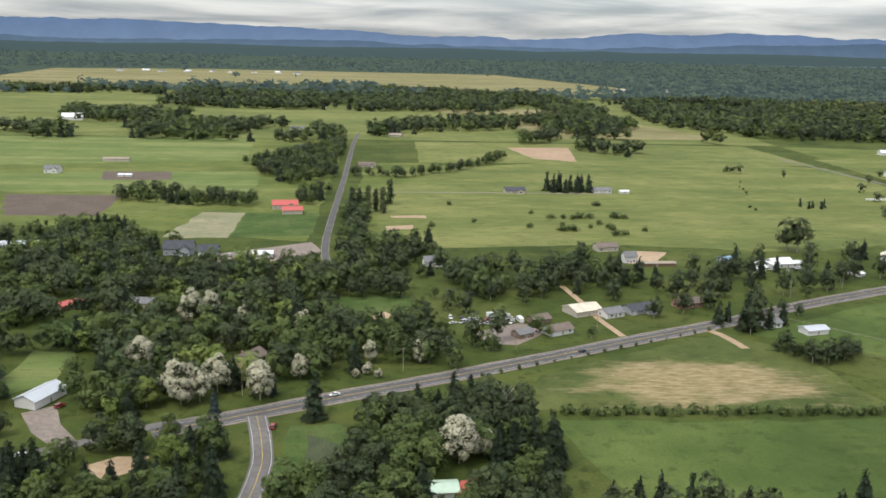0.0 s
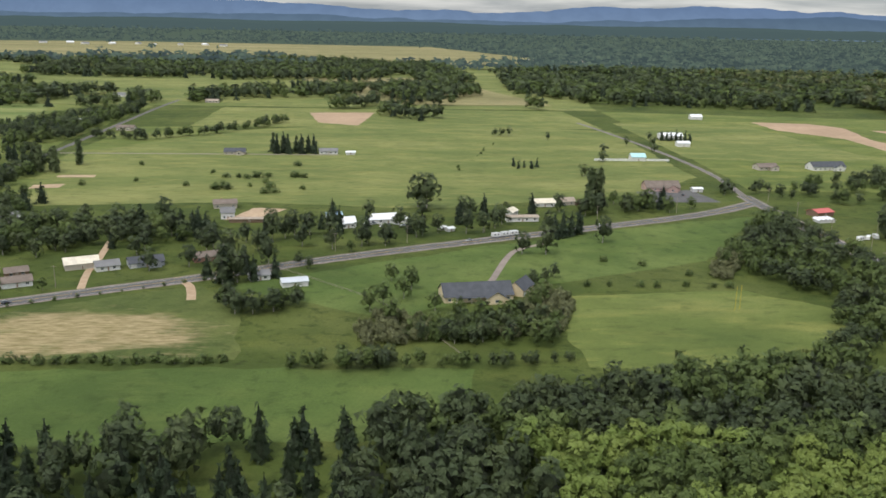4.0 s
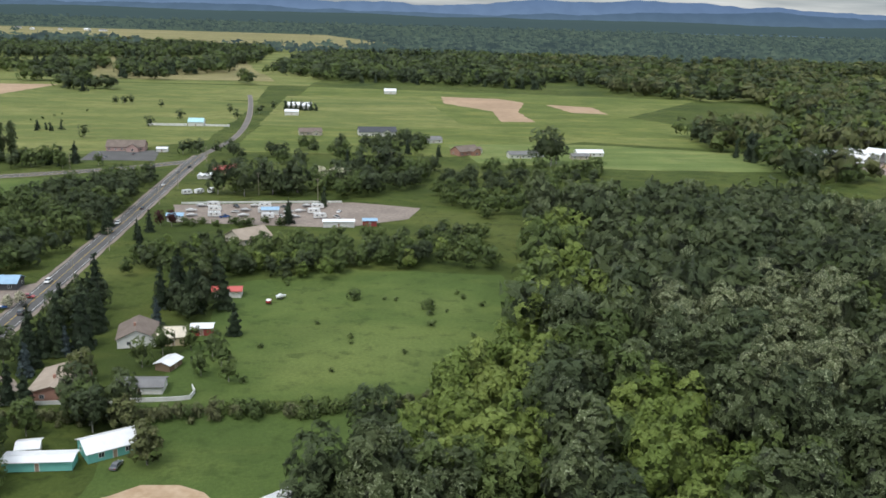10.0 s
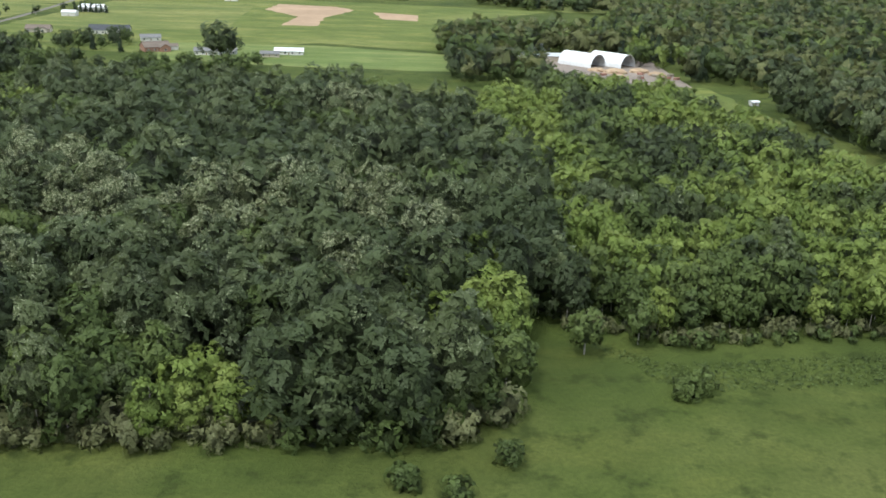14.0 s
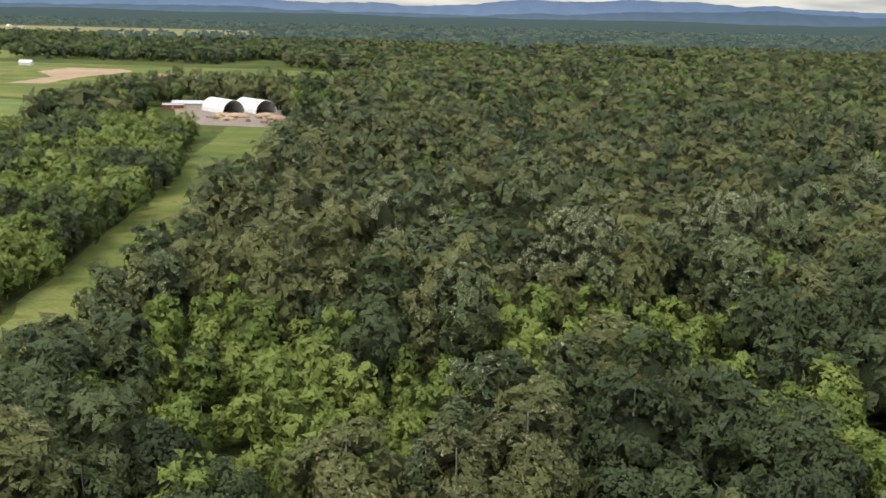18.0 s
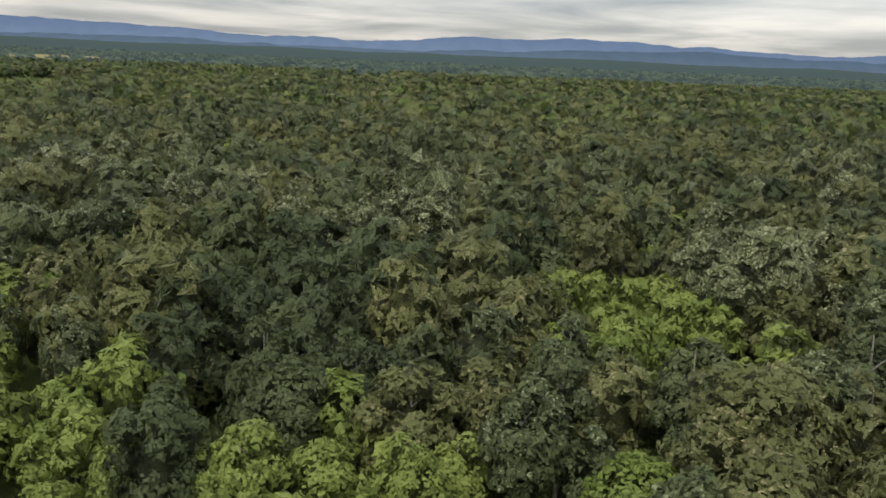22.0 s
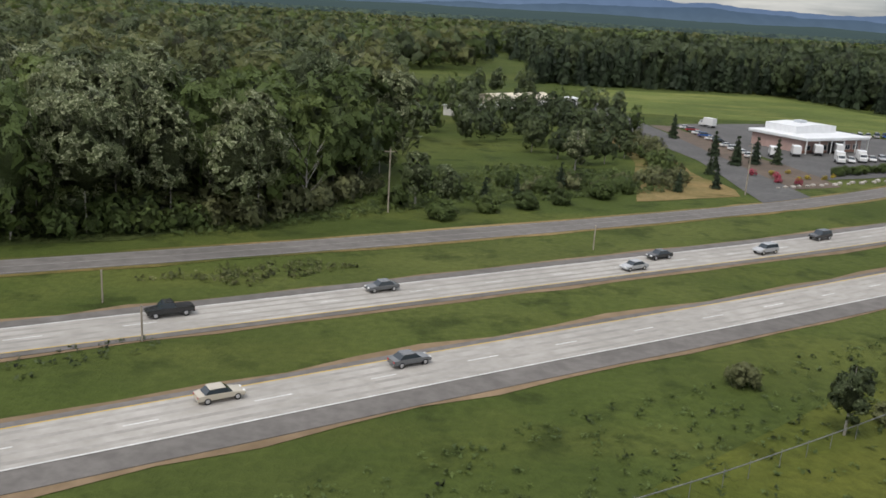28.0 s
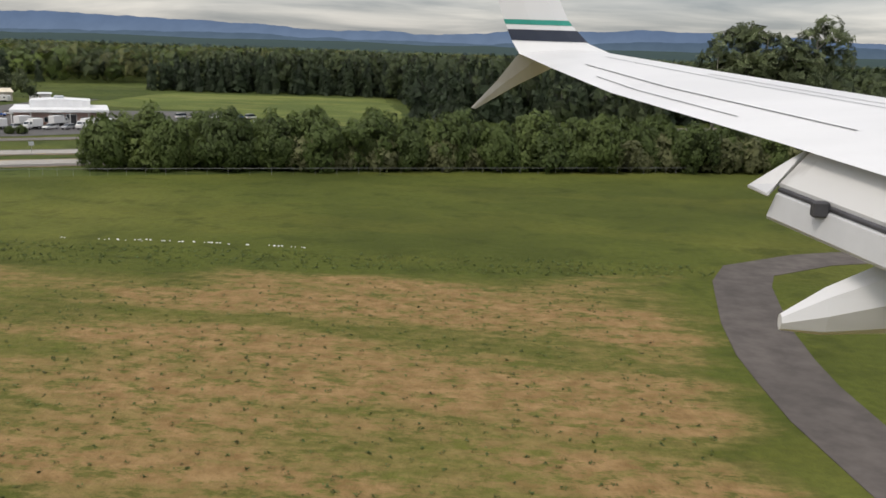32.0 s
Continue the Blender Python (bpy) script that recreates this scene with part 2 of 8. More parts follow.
def leaf_mat(name, dark, mid, light, fleck=None, share=0.0, holes=0.46, flowering=False, solid=False):
    """Foliage: sprays that break up into single leaves, with the tree's own tint and lighter and darker leaves."""
    n = Nodes(name, 0.62, spec=0.25)
    g = n.node("ShaderNodeNewGeometry")
    at = n.t.nodes.new("ShaderNodeAttribute")
    at.attribute_name = "tint"
    ob = n.node("ShaderNodeObjectInfo")
    add = n.t.nodes.new("ShaderNodeMath")
    add.operation = "ADD"
    n.t.links.new(at.outputs["Fac"], add.inputs[0])
    n.t.links.new(ob.outputs["Random"], add.inputs[1])
    wrap = n.t.nodes.new("ShaderNodeMath")
    wrap.operation = "FRACT"
    n.t.links.new(add.outputs[0], wrap.inputs[0])
    col = n.ramp(wrap.outputs[0], (0.0, dark), (0.5, mid), (1.0, light))
    leaf = n.noise(2.6, 2, 0.6)
    col = n.mix(n.ramp(g.outputs["Random Per Island"], (0.0, 0.16), (0.7, 0.0)), col, tuple(v * 0.5 for v in dark))
    col = n.mix(n.ramp(leaf, (0.35, 0.3), (0.55, 0.0)), col, tuple(v * 0.45 for v in dark))
    if fleck:
        # leaves turned by the wind or in flower come in drifts
        drift = n.ramp(n.noise(0.13, 2, 0.6), (0.30, 0.0), (0.42, 1.0)) if flowering else n.ramp(n.noise(0.11, 2, 0.6), (0.42, 0.0), (0.56, 1.0))
        some = n.ramp(n.noise(1.7, 2, 0.6), (0.60 - share * 0.3, 0.0), (0.66 - share * 0.3, 0.9))
        col = n.mix(n.mix(1.0, drift, some, "MULTIPLY"), col, fleck)
    n.colour(col)
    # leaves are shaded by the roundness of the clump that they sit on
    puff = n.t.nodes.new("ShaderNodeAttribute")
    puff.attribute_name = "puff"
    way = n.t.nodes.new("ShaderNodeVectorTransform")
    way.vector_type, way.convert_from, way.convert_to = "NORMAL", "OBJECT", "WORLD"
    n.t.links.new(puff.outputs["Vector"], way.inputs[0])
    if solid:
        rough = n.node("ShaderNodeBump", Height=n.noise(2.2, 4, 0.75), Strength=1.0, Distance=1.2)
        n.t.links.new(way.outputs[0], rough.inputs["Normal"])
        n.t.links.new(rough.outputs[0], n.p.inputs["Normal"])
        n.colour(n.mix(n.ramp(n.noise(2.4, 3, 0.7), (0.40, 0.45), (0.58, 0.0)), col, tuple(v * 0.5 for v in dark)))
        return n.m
    n.t.links.new(way.outputs[0], n.p.inputs["Normal"])
    thin = n.node("ShaderNodeBsdfTranslucent")
    n.t.links.new(col, thin.inputs[0])
    mx = n.node("ShaderNodeMixShader", Fac=0.24)
    n.t.links.new(n.p.outputs[0], mx.inputs[1])
    n.t.links.new(thin.outputs[0], mx.inputs[2])
    gap = n.ramp(n.noise(2.3, 3, 0.7), (holes - 0.01, 1.0), (holes + 0.01, 0.0))
    air = n.node("ShaderNodeBsdfTransparent")
    cut = n.node("ShaderNodeMixShader", Fac=gap)
    n.t.links.new(mx.outputs[0], cut.inputs[1])
    n.t.links.new(air.outputs[0], cut.inputs[2])
    n.t.links.new(cut.outputs[0], n.t.nodes["Material Output"].inputs[0])
    return n.m


LEAVES = {
    "leaf_green": ("broadleaf_foliage", (0.074, 0.106, 0.030), (0.104, 0.146, 0.040), (0.140, 0.184, 0.052), None, 0.0, False),
    "leaf_lime": ("bright_alder_foliage", (0.147, 0.206, 0.044), (0.195, 0.258, 0.057), (0.244, 0.302, 0.074), None, 0.0, False),
    "leaf_dark": ("dark_foliage", (0.051, 0.071, 0.030), (0.071, 0.097, 0.039), (0.097, 0.124, 0.048), None, 0.0, False),
    "leaf_poplar": ("cottonwood_foliage", (0.062, 0.083, 0.034), (0.087, 0.113, 0.046), (0.117, 0.145, 0.060), (0.33, 0.37, 0.22), 0.10, False),
    "leaf_silver": ("silver_cottonwood_foliage", (0.080, 0.100, 0.042), (0.110, 0.134, 0.056), (0.145, 0.172, 0.076), (0.36, 0.385, 0.23), 0.26, True),
    "leaf_dull": ("olive_brown_foliage", (0.097, 0.111, 0.040), (0.127, 0.144, 0.050), (0.165, 0.182, 0.064), (0.34, 0.31, 0.17), 0.06, False),
    "leaf_willow": ("grey_olive_shrub_foliage", (0.122, 0.133, 0.057), (0.163, 0.175, 0.076), (0.208, 0.220, 0.099), None, 0.0, False),
    "leaf_conifer": ("conifer_needles", (0.030, 0.047, 0.024), (0.042, 0.064, 0.031), (0.058, 0.084, 0.038), None, 0.0, False),
    "leaf_spruce": ("blue_spruce_needles", (0.06, 0.085, 0.085), (0.08, 0.11, 0.11), (0.10, 0.13, 0.13), None, 0.0, False),
    "blossom": ("white_blossom_foliage", (0.090, 0.115, 0.046), (0.12, 0.145, 0.056), (0.15, 0.17, 0.07), (0.66, 0.63, 0.46), 0.8, True),
    "leaf_red": ("dark_red_foliage", (0.05, 0.018, 0.018), (0.075, 0.024, 0.022), (0.10, 0.035, 0.03), None, 0.0, False),
    "leaf_pink": ("pink_rhododendron", (0.35, 0.05, 0.08), (0.45, 0.08, 0.12), (0.5, 0.12, 0.15), None, 0.0, False),
    "gorse": ("yellow_gorse_flower", (0.30, 0.24, 0.03), (0.45, 0.34, 0.04), (0.52, 0.40, 0.06), None, 0.0, False),
}
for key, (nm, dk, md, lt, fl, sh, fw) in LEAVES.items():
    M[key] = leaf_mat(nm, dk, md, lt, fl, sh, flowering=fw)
    # the clumps' insides take a slightly darkened copy: crown shade put into the colour
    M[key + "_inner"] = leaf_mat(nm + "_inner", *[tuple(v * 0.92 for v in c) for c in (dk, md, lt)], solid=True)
M["bark"] = plain("pale_tree_bark", (0.22, 0.20, 0.17), (0.40, 0.38, 0.34), 1.2, 0.9)
M["twig"] = plain("bare_grey_twig", (0.34, 0.32, 0.29), (0.46, 0.44, 0.41), 1.2, 0.9)


def haze_glow_mat(name, a, b, glow):
    """Woods and ground on the rim of the view, part of the backdrop: mostly the air's pale blue-green haze, painted on
    as glow.
    """
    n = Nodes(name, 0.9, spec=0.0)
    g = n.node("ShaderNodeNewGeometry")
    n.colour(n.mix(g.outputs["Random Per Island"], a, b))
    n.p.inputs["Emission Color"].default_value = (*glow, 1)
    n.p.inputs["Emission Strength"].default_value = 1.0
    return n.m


M["rim_woods"] = haze_glow_mat("hazy_distant_woods", (0.032, 0.048, 0.026), (0.055, 0.070, 0.036), (0.036, 0.052, 0.056))

M["rim_floor"] = haze_glow_mat("hazy_distant_floor", (0.034, 0.046, 0.024), (0.040, 0.052, 0.026), (0.030, 0.044, 0.048))


def haze_ridge_mat(name, low, high, top):
    """Far ridges, too far off for anything but the air's own colour: haze painted as blue glow, paler at the foot."""
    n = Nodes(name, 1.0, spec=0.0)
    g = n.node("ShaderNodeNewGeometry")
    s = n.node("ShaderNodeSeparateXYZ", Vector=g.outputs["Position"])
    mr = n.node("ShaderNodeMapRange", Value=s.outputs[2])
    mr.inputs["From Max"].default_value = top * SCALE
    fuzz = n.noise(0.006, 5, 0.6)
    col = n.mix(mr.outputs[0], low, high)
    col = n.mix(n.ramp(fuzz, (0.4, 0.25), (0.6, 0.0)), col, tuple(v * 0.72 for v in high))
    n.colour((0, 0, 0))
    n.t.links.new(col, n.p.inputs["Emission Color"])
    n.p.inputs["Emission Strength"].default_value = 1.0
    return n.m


M["rim_plain"] = haze_glow_mat("hazy_plain", (0.012, 0.018, 0.012), (0.015, 0.022, 0.015), (0.046, 0.070, 0.078))
M["ridge_far"] = haze_ridge_mat("far_hazy_mountains", (0.165, 0.235, 0.335), (0.115, 0.175, 0.285), 260)
M["ridge_near"] = haze_ridge_mat("haze_blue_foothills", (0.115, 0.17, 0.225), (0.078, 0.122, 0.180), 180)

# ---- mesh helpers ----
from mathutils.geometry import delaunay_2d_cdt


def mesh_of(name, verts, faces, material, smooth=False):
    me = bpy.data.meshes.new(name)
    me.from_pydata([tuple(v) for v in verts], [], faces)
    for m in (material if isinstance(material, (list, tuple)) else [material]):
        me.materials.append(m)
    if smooth:
        me.polygons.foreach_set("use_smooth", [True] * len(me.polygons))
    me.update()
    return me


def part(name, bm, material, parent=None, label=""):
    """Links a bmesh, or a ready mesh, as one mesh object under a thing or a part."""
    if isinstance(bm, bmesh.types.BMesh):
        me = bpy.data.meshes.new(name)
        bmesh.ops.recalc_face_normals(bm, faces=bm.faces)
        bm.to_mesh(me)
        bm.free()
        me.materials.append(material)
    else:
        me = bm
    ob = new(name, me)
    ob.parent = parent
    return tagged(ob, label)


def thing(name, label, category, m=None, group="", kind=""):
    ob = new(name)
    ob.empty_display_size = 0.5
    if m is not None:
        ob.matrix_world = m
    return tagged(ob, label, category, group, kind)


def resample(points, step):
    pts = [Vector((p[0], p[1], 0)) for p in points]
    res = []
    for i in range(len(pts) - 1):
        p0, p1, p2, p3 = pts[max(i - 1, 0)], pts[i], pts[i + 1], pts[min(i + 2, len(pts) - 1)]
        n = max(1, int((p2 - p1).length / step))
        for k in range(n):
            u = k / n
            res.append(0.5 * (2 * p1 + (p2 - p0) * u + (2 * p0 - 5 * p1 + 4 * p2 - p3) * u * u + (3 * p1 - p0 - 3 * p2 + p3) * u ** 3))
    res.append(pts[-1])
    return res


def ribbon(points, left, right, z, edge=0.0, step=8.0, thick=0.0):
    """A strip along a line, from left to right of it (metres), its edges uneven by edge; thick gives it a kerb-like side."""
    line = resample(points, step)
    verts, faces = [], []
    for i, p in enumerate(line):
        d = (line[min(i + 1, len(line) - 1)] - line[max(i - 1, 0)]).normalized()
        s = Vector((-d.y, d.x, 0))
        for k, off in enumerate((left, right)):
            o = off + (noise.noise(Vector((p.x * 0.13, p.y * 0.13, k * 7.3))) * edge if edge else 0)
            q = p + s * o
            verts.append((q.x, q.y, z))
            if thick:
                verts.append((q.x, q.y, z - thick))
    w = 4 if thick else 2
    for i in range(len(line) - 1):
        a, b = i * w, i * w + w
        if thick:
            faces += [(a, a + 2, b + 2, b), (a, b, b + 1, a + 1), (a + 2, a + 3, b + 3, b + 2)]
        else:
            faces.append((a, a + 1, b + 1, b))
    return verts, faces


def outline(points, wobble, step=9.0, seed=0.0):
    """A closed outline through the corners, wavering by wobble metres."""
    res = []
    for i, p in enumerate(points):
        a, b = Vector(p), Vector(points[(i + 1) % len(points)])
        n = max(1, int((b - a).length / step))
        for k in range(n):
            q = a.lerp(b, k / n)
            res.append((q.x + wobble * noise.noise(Vector((q.x * 0.06, q.y * 0.06, seed))),
                        q.y + wobble * noise.noise(Vector((q.x * 0.06, q.y * 0.06, seed + 9)))))
    return res


def patch(name, points, material, label, category, z=0.05, wobble=2.5, step=9.0):
    """A sheet of one kind of ground."""
    pts = outline(points, wobble, step, len(name))
    area = sum(p[0] * q[1] - q[0] * p[1] for p, q in zip(pts, pts[1:] + pts[:1]))
    if area < 0:
        pts = pts[::-1]
    vv, _, ff, *_ = delaunay_2d_cdt([Vector(p) for p in pts], [], [list(range(len(pts)))], 1, 1e-3)
    me = mesh_of(name, [(v.x, v.y, z) for v in vv], [tuple(f) for f in ff], material)
    return tagged(new(name, me), label, category, kind="structure")


# ---- the ground ----
gv, gf = [], []
xs = [-7500 + 300 * i for i in range(59)]
ys = [-1500, -600, -200, 0, 100, 200, 300, 450, 600, 800, 1000, 1250, 1500] + [1500 + 330 * i for i in range(1, 24)]
for y in ys:
    for x in xs:
        gv.append((x, y, 0.0))
for j in range(len(ys) - 1):
    for i in range(len(xs) - 1):
        a = j * len(xs) + i
        gf.append((a, a + 1, a + len(xs) + 1, a + len(xs)))
ground = tagged(new("ground", mesh_of("ground", gv, gf, M["meadow"], True)), "wide green rural ground with meadow grass", "ground", kind="structure")


def ridge(name, y, heights, material, label, x0=-6800, x1=9600, seed=0.0, deep=300, z0=-20.0, rise=1.0, wave=26.0):
    """A range of hills across the distance."""
    n = 420
    verts, faces = [], []
    for i in range(n + 1):
        x = x0 + (x1 - x0) * i / n
        u = (x - x0) / (x1 - x0) * (len(heights) - 1)
        k = min(int(u), len(heights) - 2)
        s = u - k
        s = s * s * (3 - 2 * s)
        h = heights[k] * (1 - s) + heights[k + 1] * s
        h = 75 + rise * (h + 2 + wave * noise.fractal(Vector((x * 0.0019, seed, 0)), 0.8, 2.1, 5))
        verts += [(x, y - deep, z0), (x, y - deep * 0.4, h * 0.66), (x, y, h), (x, y + 40, z0)]
    for i in range(n):
        a = i * 4
        faces += [(a, a + 4, a + 5, a + 1), (a + 1, a + 5, a + 6, a + 2), (a + 2, a + 6, a + 7, a + 3)]
    return tagged(new(name, mesh_of(name, verts, faces, material, True)), label, "mountains", kind="structure")


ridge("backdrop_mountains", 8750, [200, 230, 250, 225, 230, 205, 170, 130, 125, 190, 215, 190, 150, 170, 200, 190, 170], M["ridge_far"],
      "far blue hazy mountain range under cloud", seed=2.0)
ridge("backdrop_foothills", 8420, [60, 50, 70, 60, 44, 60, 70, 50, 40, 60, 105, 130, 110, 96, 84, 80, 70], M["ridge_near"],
      "darker forested foothills in blue distance haze", seed=8.0, wave=18.0)
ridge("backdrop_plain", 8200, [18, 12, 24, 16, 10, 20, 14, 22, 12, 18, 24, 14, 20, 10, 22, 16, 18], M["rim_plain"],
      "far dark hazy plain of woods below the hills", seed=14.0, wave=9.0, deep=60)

# ---- roads ----
MAIN = [(-60, 312), (-28, 328), (7, 346), (64, 374), (146, 417), (214, 452), (261, 480), (335, 517), (435, 563), (505, 597), (545, 622), (581, 652)]
CROSS = [(582, 40), (581.5, 120), (581, 240), (580.5, 380), (580, 500), (579, 620), (580, 677), (590, 770), (588, 862), (580, 960), (566, 1080), (552, 1180)]
SIDE = [(-23, 327), (-17, 300), (-15, 274), (-20, 200), (-30, 100)]
LANE = [(-28, 326), (-58, 319), (-92, 298), (-150, 270), (-260, 240)]
NORTH = [(-12, 560), (-20, 640), (-23, 833), (-25, 1000), (-30, 1290), (-28, 1440)]
FRONT = [(1640, -24), (1760, 36), (1829, 72), (1870, 94), (1900, 109.5), (1940, 129), (1978, 148.5), (2029, 177), (2070, 203), (2140, 256), (2240, 325), (2420, 440)]
FAR_LANES = [(1640, -72), (1760, -4), (1830, 36), (1880, 64), (1926, 90), (1975, 117.5), (2042, 155), (2083, 180), (2144, 217), (2260, 290), (2420, 395)]
NEAR_LANES = [(1640, -107), (1760, -38), (1850, 15), (1890, 39), (1938, 67.5), (1975, 90), (2014, 113), (2046, 132.5), (2082, 154.5), (2137, 189), (2260, 268), (2420, 372)]


def road(name, points, half, material, label, z=0.12, lines=(), edge=0.25, verge=None, verge_width=1.6):
    if verge:
        vv, ff = ribbon(points, half + verge_width, -half - verge_width, z - 0.05, 0.9)
        tagged(new("road_verge", mesh_of("road_verge", vv, ff, verge)), "strip of dry gravelly verge along the road", "verge", kind="structure")
    vv, ff = ribbon(points, half, -half, z, edge, thick=0.1)
    r = tagged(new(name, mesh_of(name, vv, ff, material)), label, "road", kind="structure")
    for off, width, mat, dash in lines:
        if not dash:
            vv, ff = ribbon(points, off + width / 2, off - width / 2, z + 0.012)
            part("painted_line", mesh_of("painted_line", vv, ff, mat), None, r)
        else:
            line = resample(points, 1.0)
            vv, ff = [], []
            run, k = 0.0, 0
            for i in range(len(line) - 1):
                seg = line[i + 1] - line[i]
                d = seg.normalized()
                s = Vector((-d.y, d.x, 0))
                if run % 12.2 < 3.3:
                    for p in (line[i], line[i + 1]):
                        for o in (off + width / 2, off - width / 2):
                            q = p + s * o
                            vv.append((q.x, q.y, z + 0.012))
                    ff.append((k, k + 1, k + 3, k + 2))
                    k += 4
                run += seg.length
            part("lane_dashes", mesh_of("lane_dashes", vv, ff, mat), None, r)
    return r


W_, Y_ = M["paint_white"], M["paint_yellow"]
road("road", MAIN, 4.9, M["asphalt"], "grey two-lane asphalt country road", lines=[(4.0, 0.13, W_, 0), (-4.0, 0.13, W_, 0), (0.18, 0.14, Y_, 0), (-0.18, 0.14, Y_, 0)], verge=M["gravel"])
road("road", CROSS[:7], 4.6, M["asphalt"], "grey straight two-lane road through houses", lines=[(3.6, 0.14, W_, 0), (-3.6, 0.14, W_, 0), (0.0, 0.2, Y_, 0)], verge=M["gravel"], z=0.14)
road("road", CROSS[6:], 2.1, M["old_asphalt"], "narrow pale lane between green fields", lines=[], verge=M["gravel"], verge_width=0.8)
road("road", SIDE, 4.0, M["old_asphalt"], "pale side road at a country junction", lines=[(3.2, 0.13, W_, 0), (-3.2, 0.13, W_, 0), (0.0, 0.2, Y_, 0)], z=0.16)
road("road", LANE, 2.8, M["old_asphalt"], "narrow lane under trees by the junction", z=0.11)
road("road", NORTH, 2.4, M["asphalt"], "straight country road running to the hills", verge=M["gravel"], verge_width=0.5)
road("frontage_road", FRONT, 3.5, M["old_asphalt"], "old grey frontage road beside the freeway", lines=[(3.0, 0.12, M["paint_worn"], 0), (-3.0, 0.12, M["paint_worn"], 0), (0.0, 0.14, M["paint_worn"], 0)], verge=M["dry"], verge_width=1.2)
for nm, pts, flip in (("freeway_far", FAR_LANES, 1), ("freeway_near", NEAR_LANES, -1)):
    vv, ff = ribbon(pts, 6.9 if flip > 0 else 6.0, -5.8 if flip > 0 else -8.0, 0.06, 1.6)
    tagged(new("freeway_verge", mesh_of("freeway_verge", vv, ff, M["red_earth"])), "reddish bare earth edge of the freeway", "verge", kind="structure")
    vv, ff = ribbon(pts, 6.2 if flip > 0 else 5.0, -5.0 if flip > 0 else -7.4, 0.13, 0.15, thick=0.1)
    tagged(new("freeway_shoulder", mesh_of("freeway_shoulder", vv, ff, M["old_asphalt"])), "dark asphalt shoulder of the freeway", "road", kind="structure")
    vv, ff = ribbon(pts, 3.9, -3.9, 0.16)
    fw = tagged(new(nm, mesh_of(nm, vv, ff, M["concrete"])), "pale ribbed concrete freeway carriageway", "road", kind="structure")
    for off, wd, mt in ((3.75, 0.18, W_ if flip > 0 else Y_), (-3.75, 0.18, Y_ if flip > 0 else W_)):
        vv, ff = ribbon(pts, off + wd / 2, off - wd / 2, 0.175)
        part("painted_line", mesh_of("painted_line", vv, ff, mt), None, fw)
    for off in (-2.7, -1.0, 1.0, 2.7):
        vv, ff = ribbon(pts, off + 0.28, off - 0.28, 0.17, 0.1)
        part("wheel_track", mesh_of("wheel_track", vv, ff, M["tyre_wear"]), None, fw)
    line, run = resample(pts, 1.0), 0.0
    vv, ff, k = [], [], 0
    for i in range(len(line) - 1):
        seg = line[i + 1] - line[i]
        s = Vector((-seg.y, seg.x, 0)).normalized()
        if run % 12.2 < 3.3:
            for p in (line[i], line[i + 1]):
                for o in (0.09, -0.09):
                    vv.append((p.x + s.x * o, p.y + s.y * o, 0.178))
            ff.append((k, k + 1, k + 3, k + 2))
            k += 4
        run += seg.length
    part("lane_dashes", mesh_of("lane_dashes", vv, ff, W_), None, fw)

# ---- fields ----
def field(name, points, cover, label, z):
    far = points[0][1] > 1500
    hard = cover in ("gravel", "asphalt")
    patch(name, points, M[cover], label, "field" if "field" in name or "past" in name else "ground", z, 14 if far else 0.5 if hard else 3.5, 60 if far else 7)


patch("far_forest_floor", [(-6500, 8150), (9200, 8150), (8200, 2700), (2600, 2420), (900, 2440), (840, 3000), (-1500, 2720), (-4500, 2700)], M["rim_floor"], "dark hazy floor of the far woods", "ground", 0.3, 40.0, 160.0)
HAY = [(-1500, 4150), (-900, 4400), (500, 4300), (880, 3000), (560, 2650), (-100, 2850), (-600, 2650), (-1300, 2700)]
field("tilled_field", [(190, 1268), (282, 1280), (262, 1119), (209, 1150)], "tilled", "square of bare tan tilled soil among grass", 0.10)
field("ploughed_field", [(-330, 832), (-222, 832), (-214, 732), (-290, 730)], "soil", "dark brown ploughed field", 0.08)
field("ploughed_field", [(-290, 985), (-215, 985), (-200, 930), (-270, 925)], "soil", "narrow strip of brown ploughed soil", 0.08)
field("mown_field", [(-133, 752), (-97, 752), (-93, 652), (-142, 650)], "pale", "pale freshly mown hay field", 0.09)
field("lawn", [(-95, 752), (-34, 752), (-32, 662), (-92, 655)], "lawn", "striped lawn beside the red-roofed house", 0.08)
field("crop_field", [(-560, 1330), (-180, 1340), (-150, 1090), (-480, 1010)], "crop", "strips of bright green and yellow crops", 0.07)
field("crop_field", [(-420, 960), (-120, 1000), (-105, 860), (-340, 845)], "crop", "green market garden strips", 0.07)
field("dry_meadow", [(78, 332), (96, 372), (150, 404), (205, 432), (230, 400), (238, 332)], "scorched", "meadow with dried straw-coloured patches", 0.08)
field("green_field", [(92, 322), (330, 322), (330, 262), (110, 255)], "lush", "flat dark green grass field behind a hedge", 0.06)
field("pasture", [(30, 620), (190, 640), (330, 620), (500, 680), (570, 760), (575, 1090), (330, 1160), (120, 1060), (-5, 860)], "pasture", "wide open green pasture", 0.05)
field("pasture", [(60, 1330), (560, 1330), (570, 1110), (290, 1110), (60, 1090)], "pasture", "yellow-green pasture near the woods", 0.055)
field("pasture", [(600, 1180), (780, 1160), (800, 880), (720, 850), (600, 870)], "pasture", "green pasture by the lane", 0.05)
field("pasture", [(596, 700), (770, 690), (900, 790), (1050, 740), (1080, 860), (1000, 1000), (1170, 1240), (620, 1335)], "soft", "rough green grazing land behind the houses", 0.04)
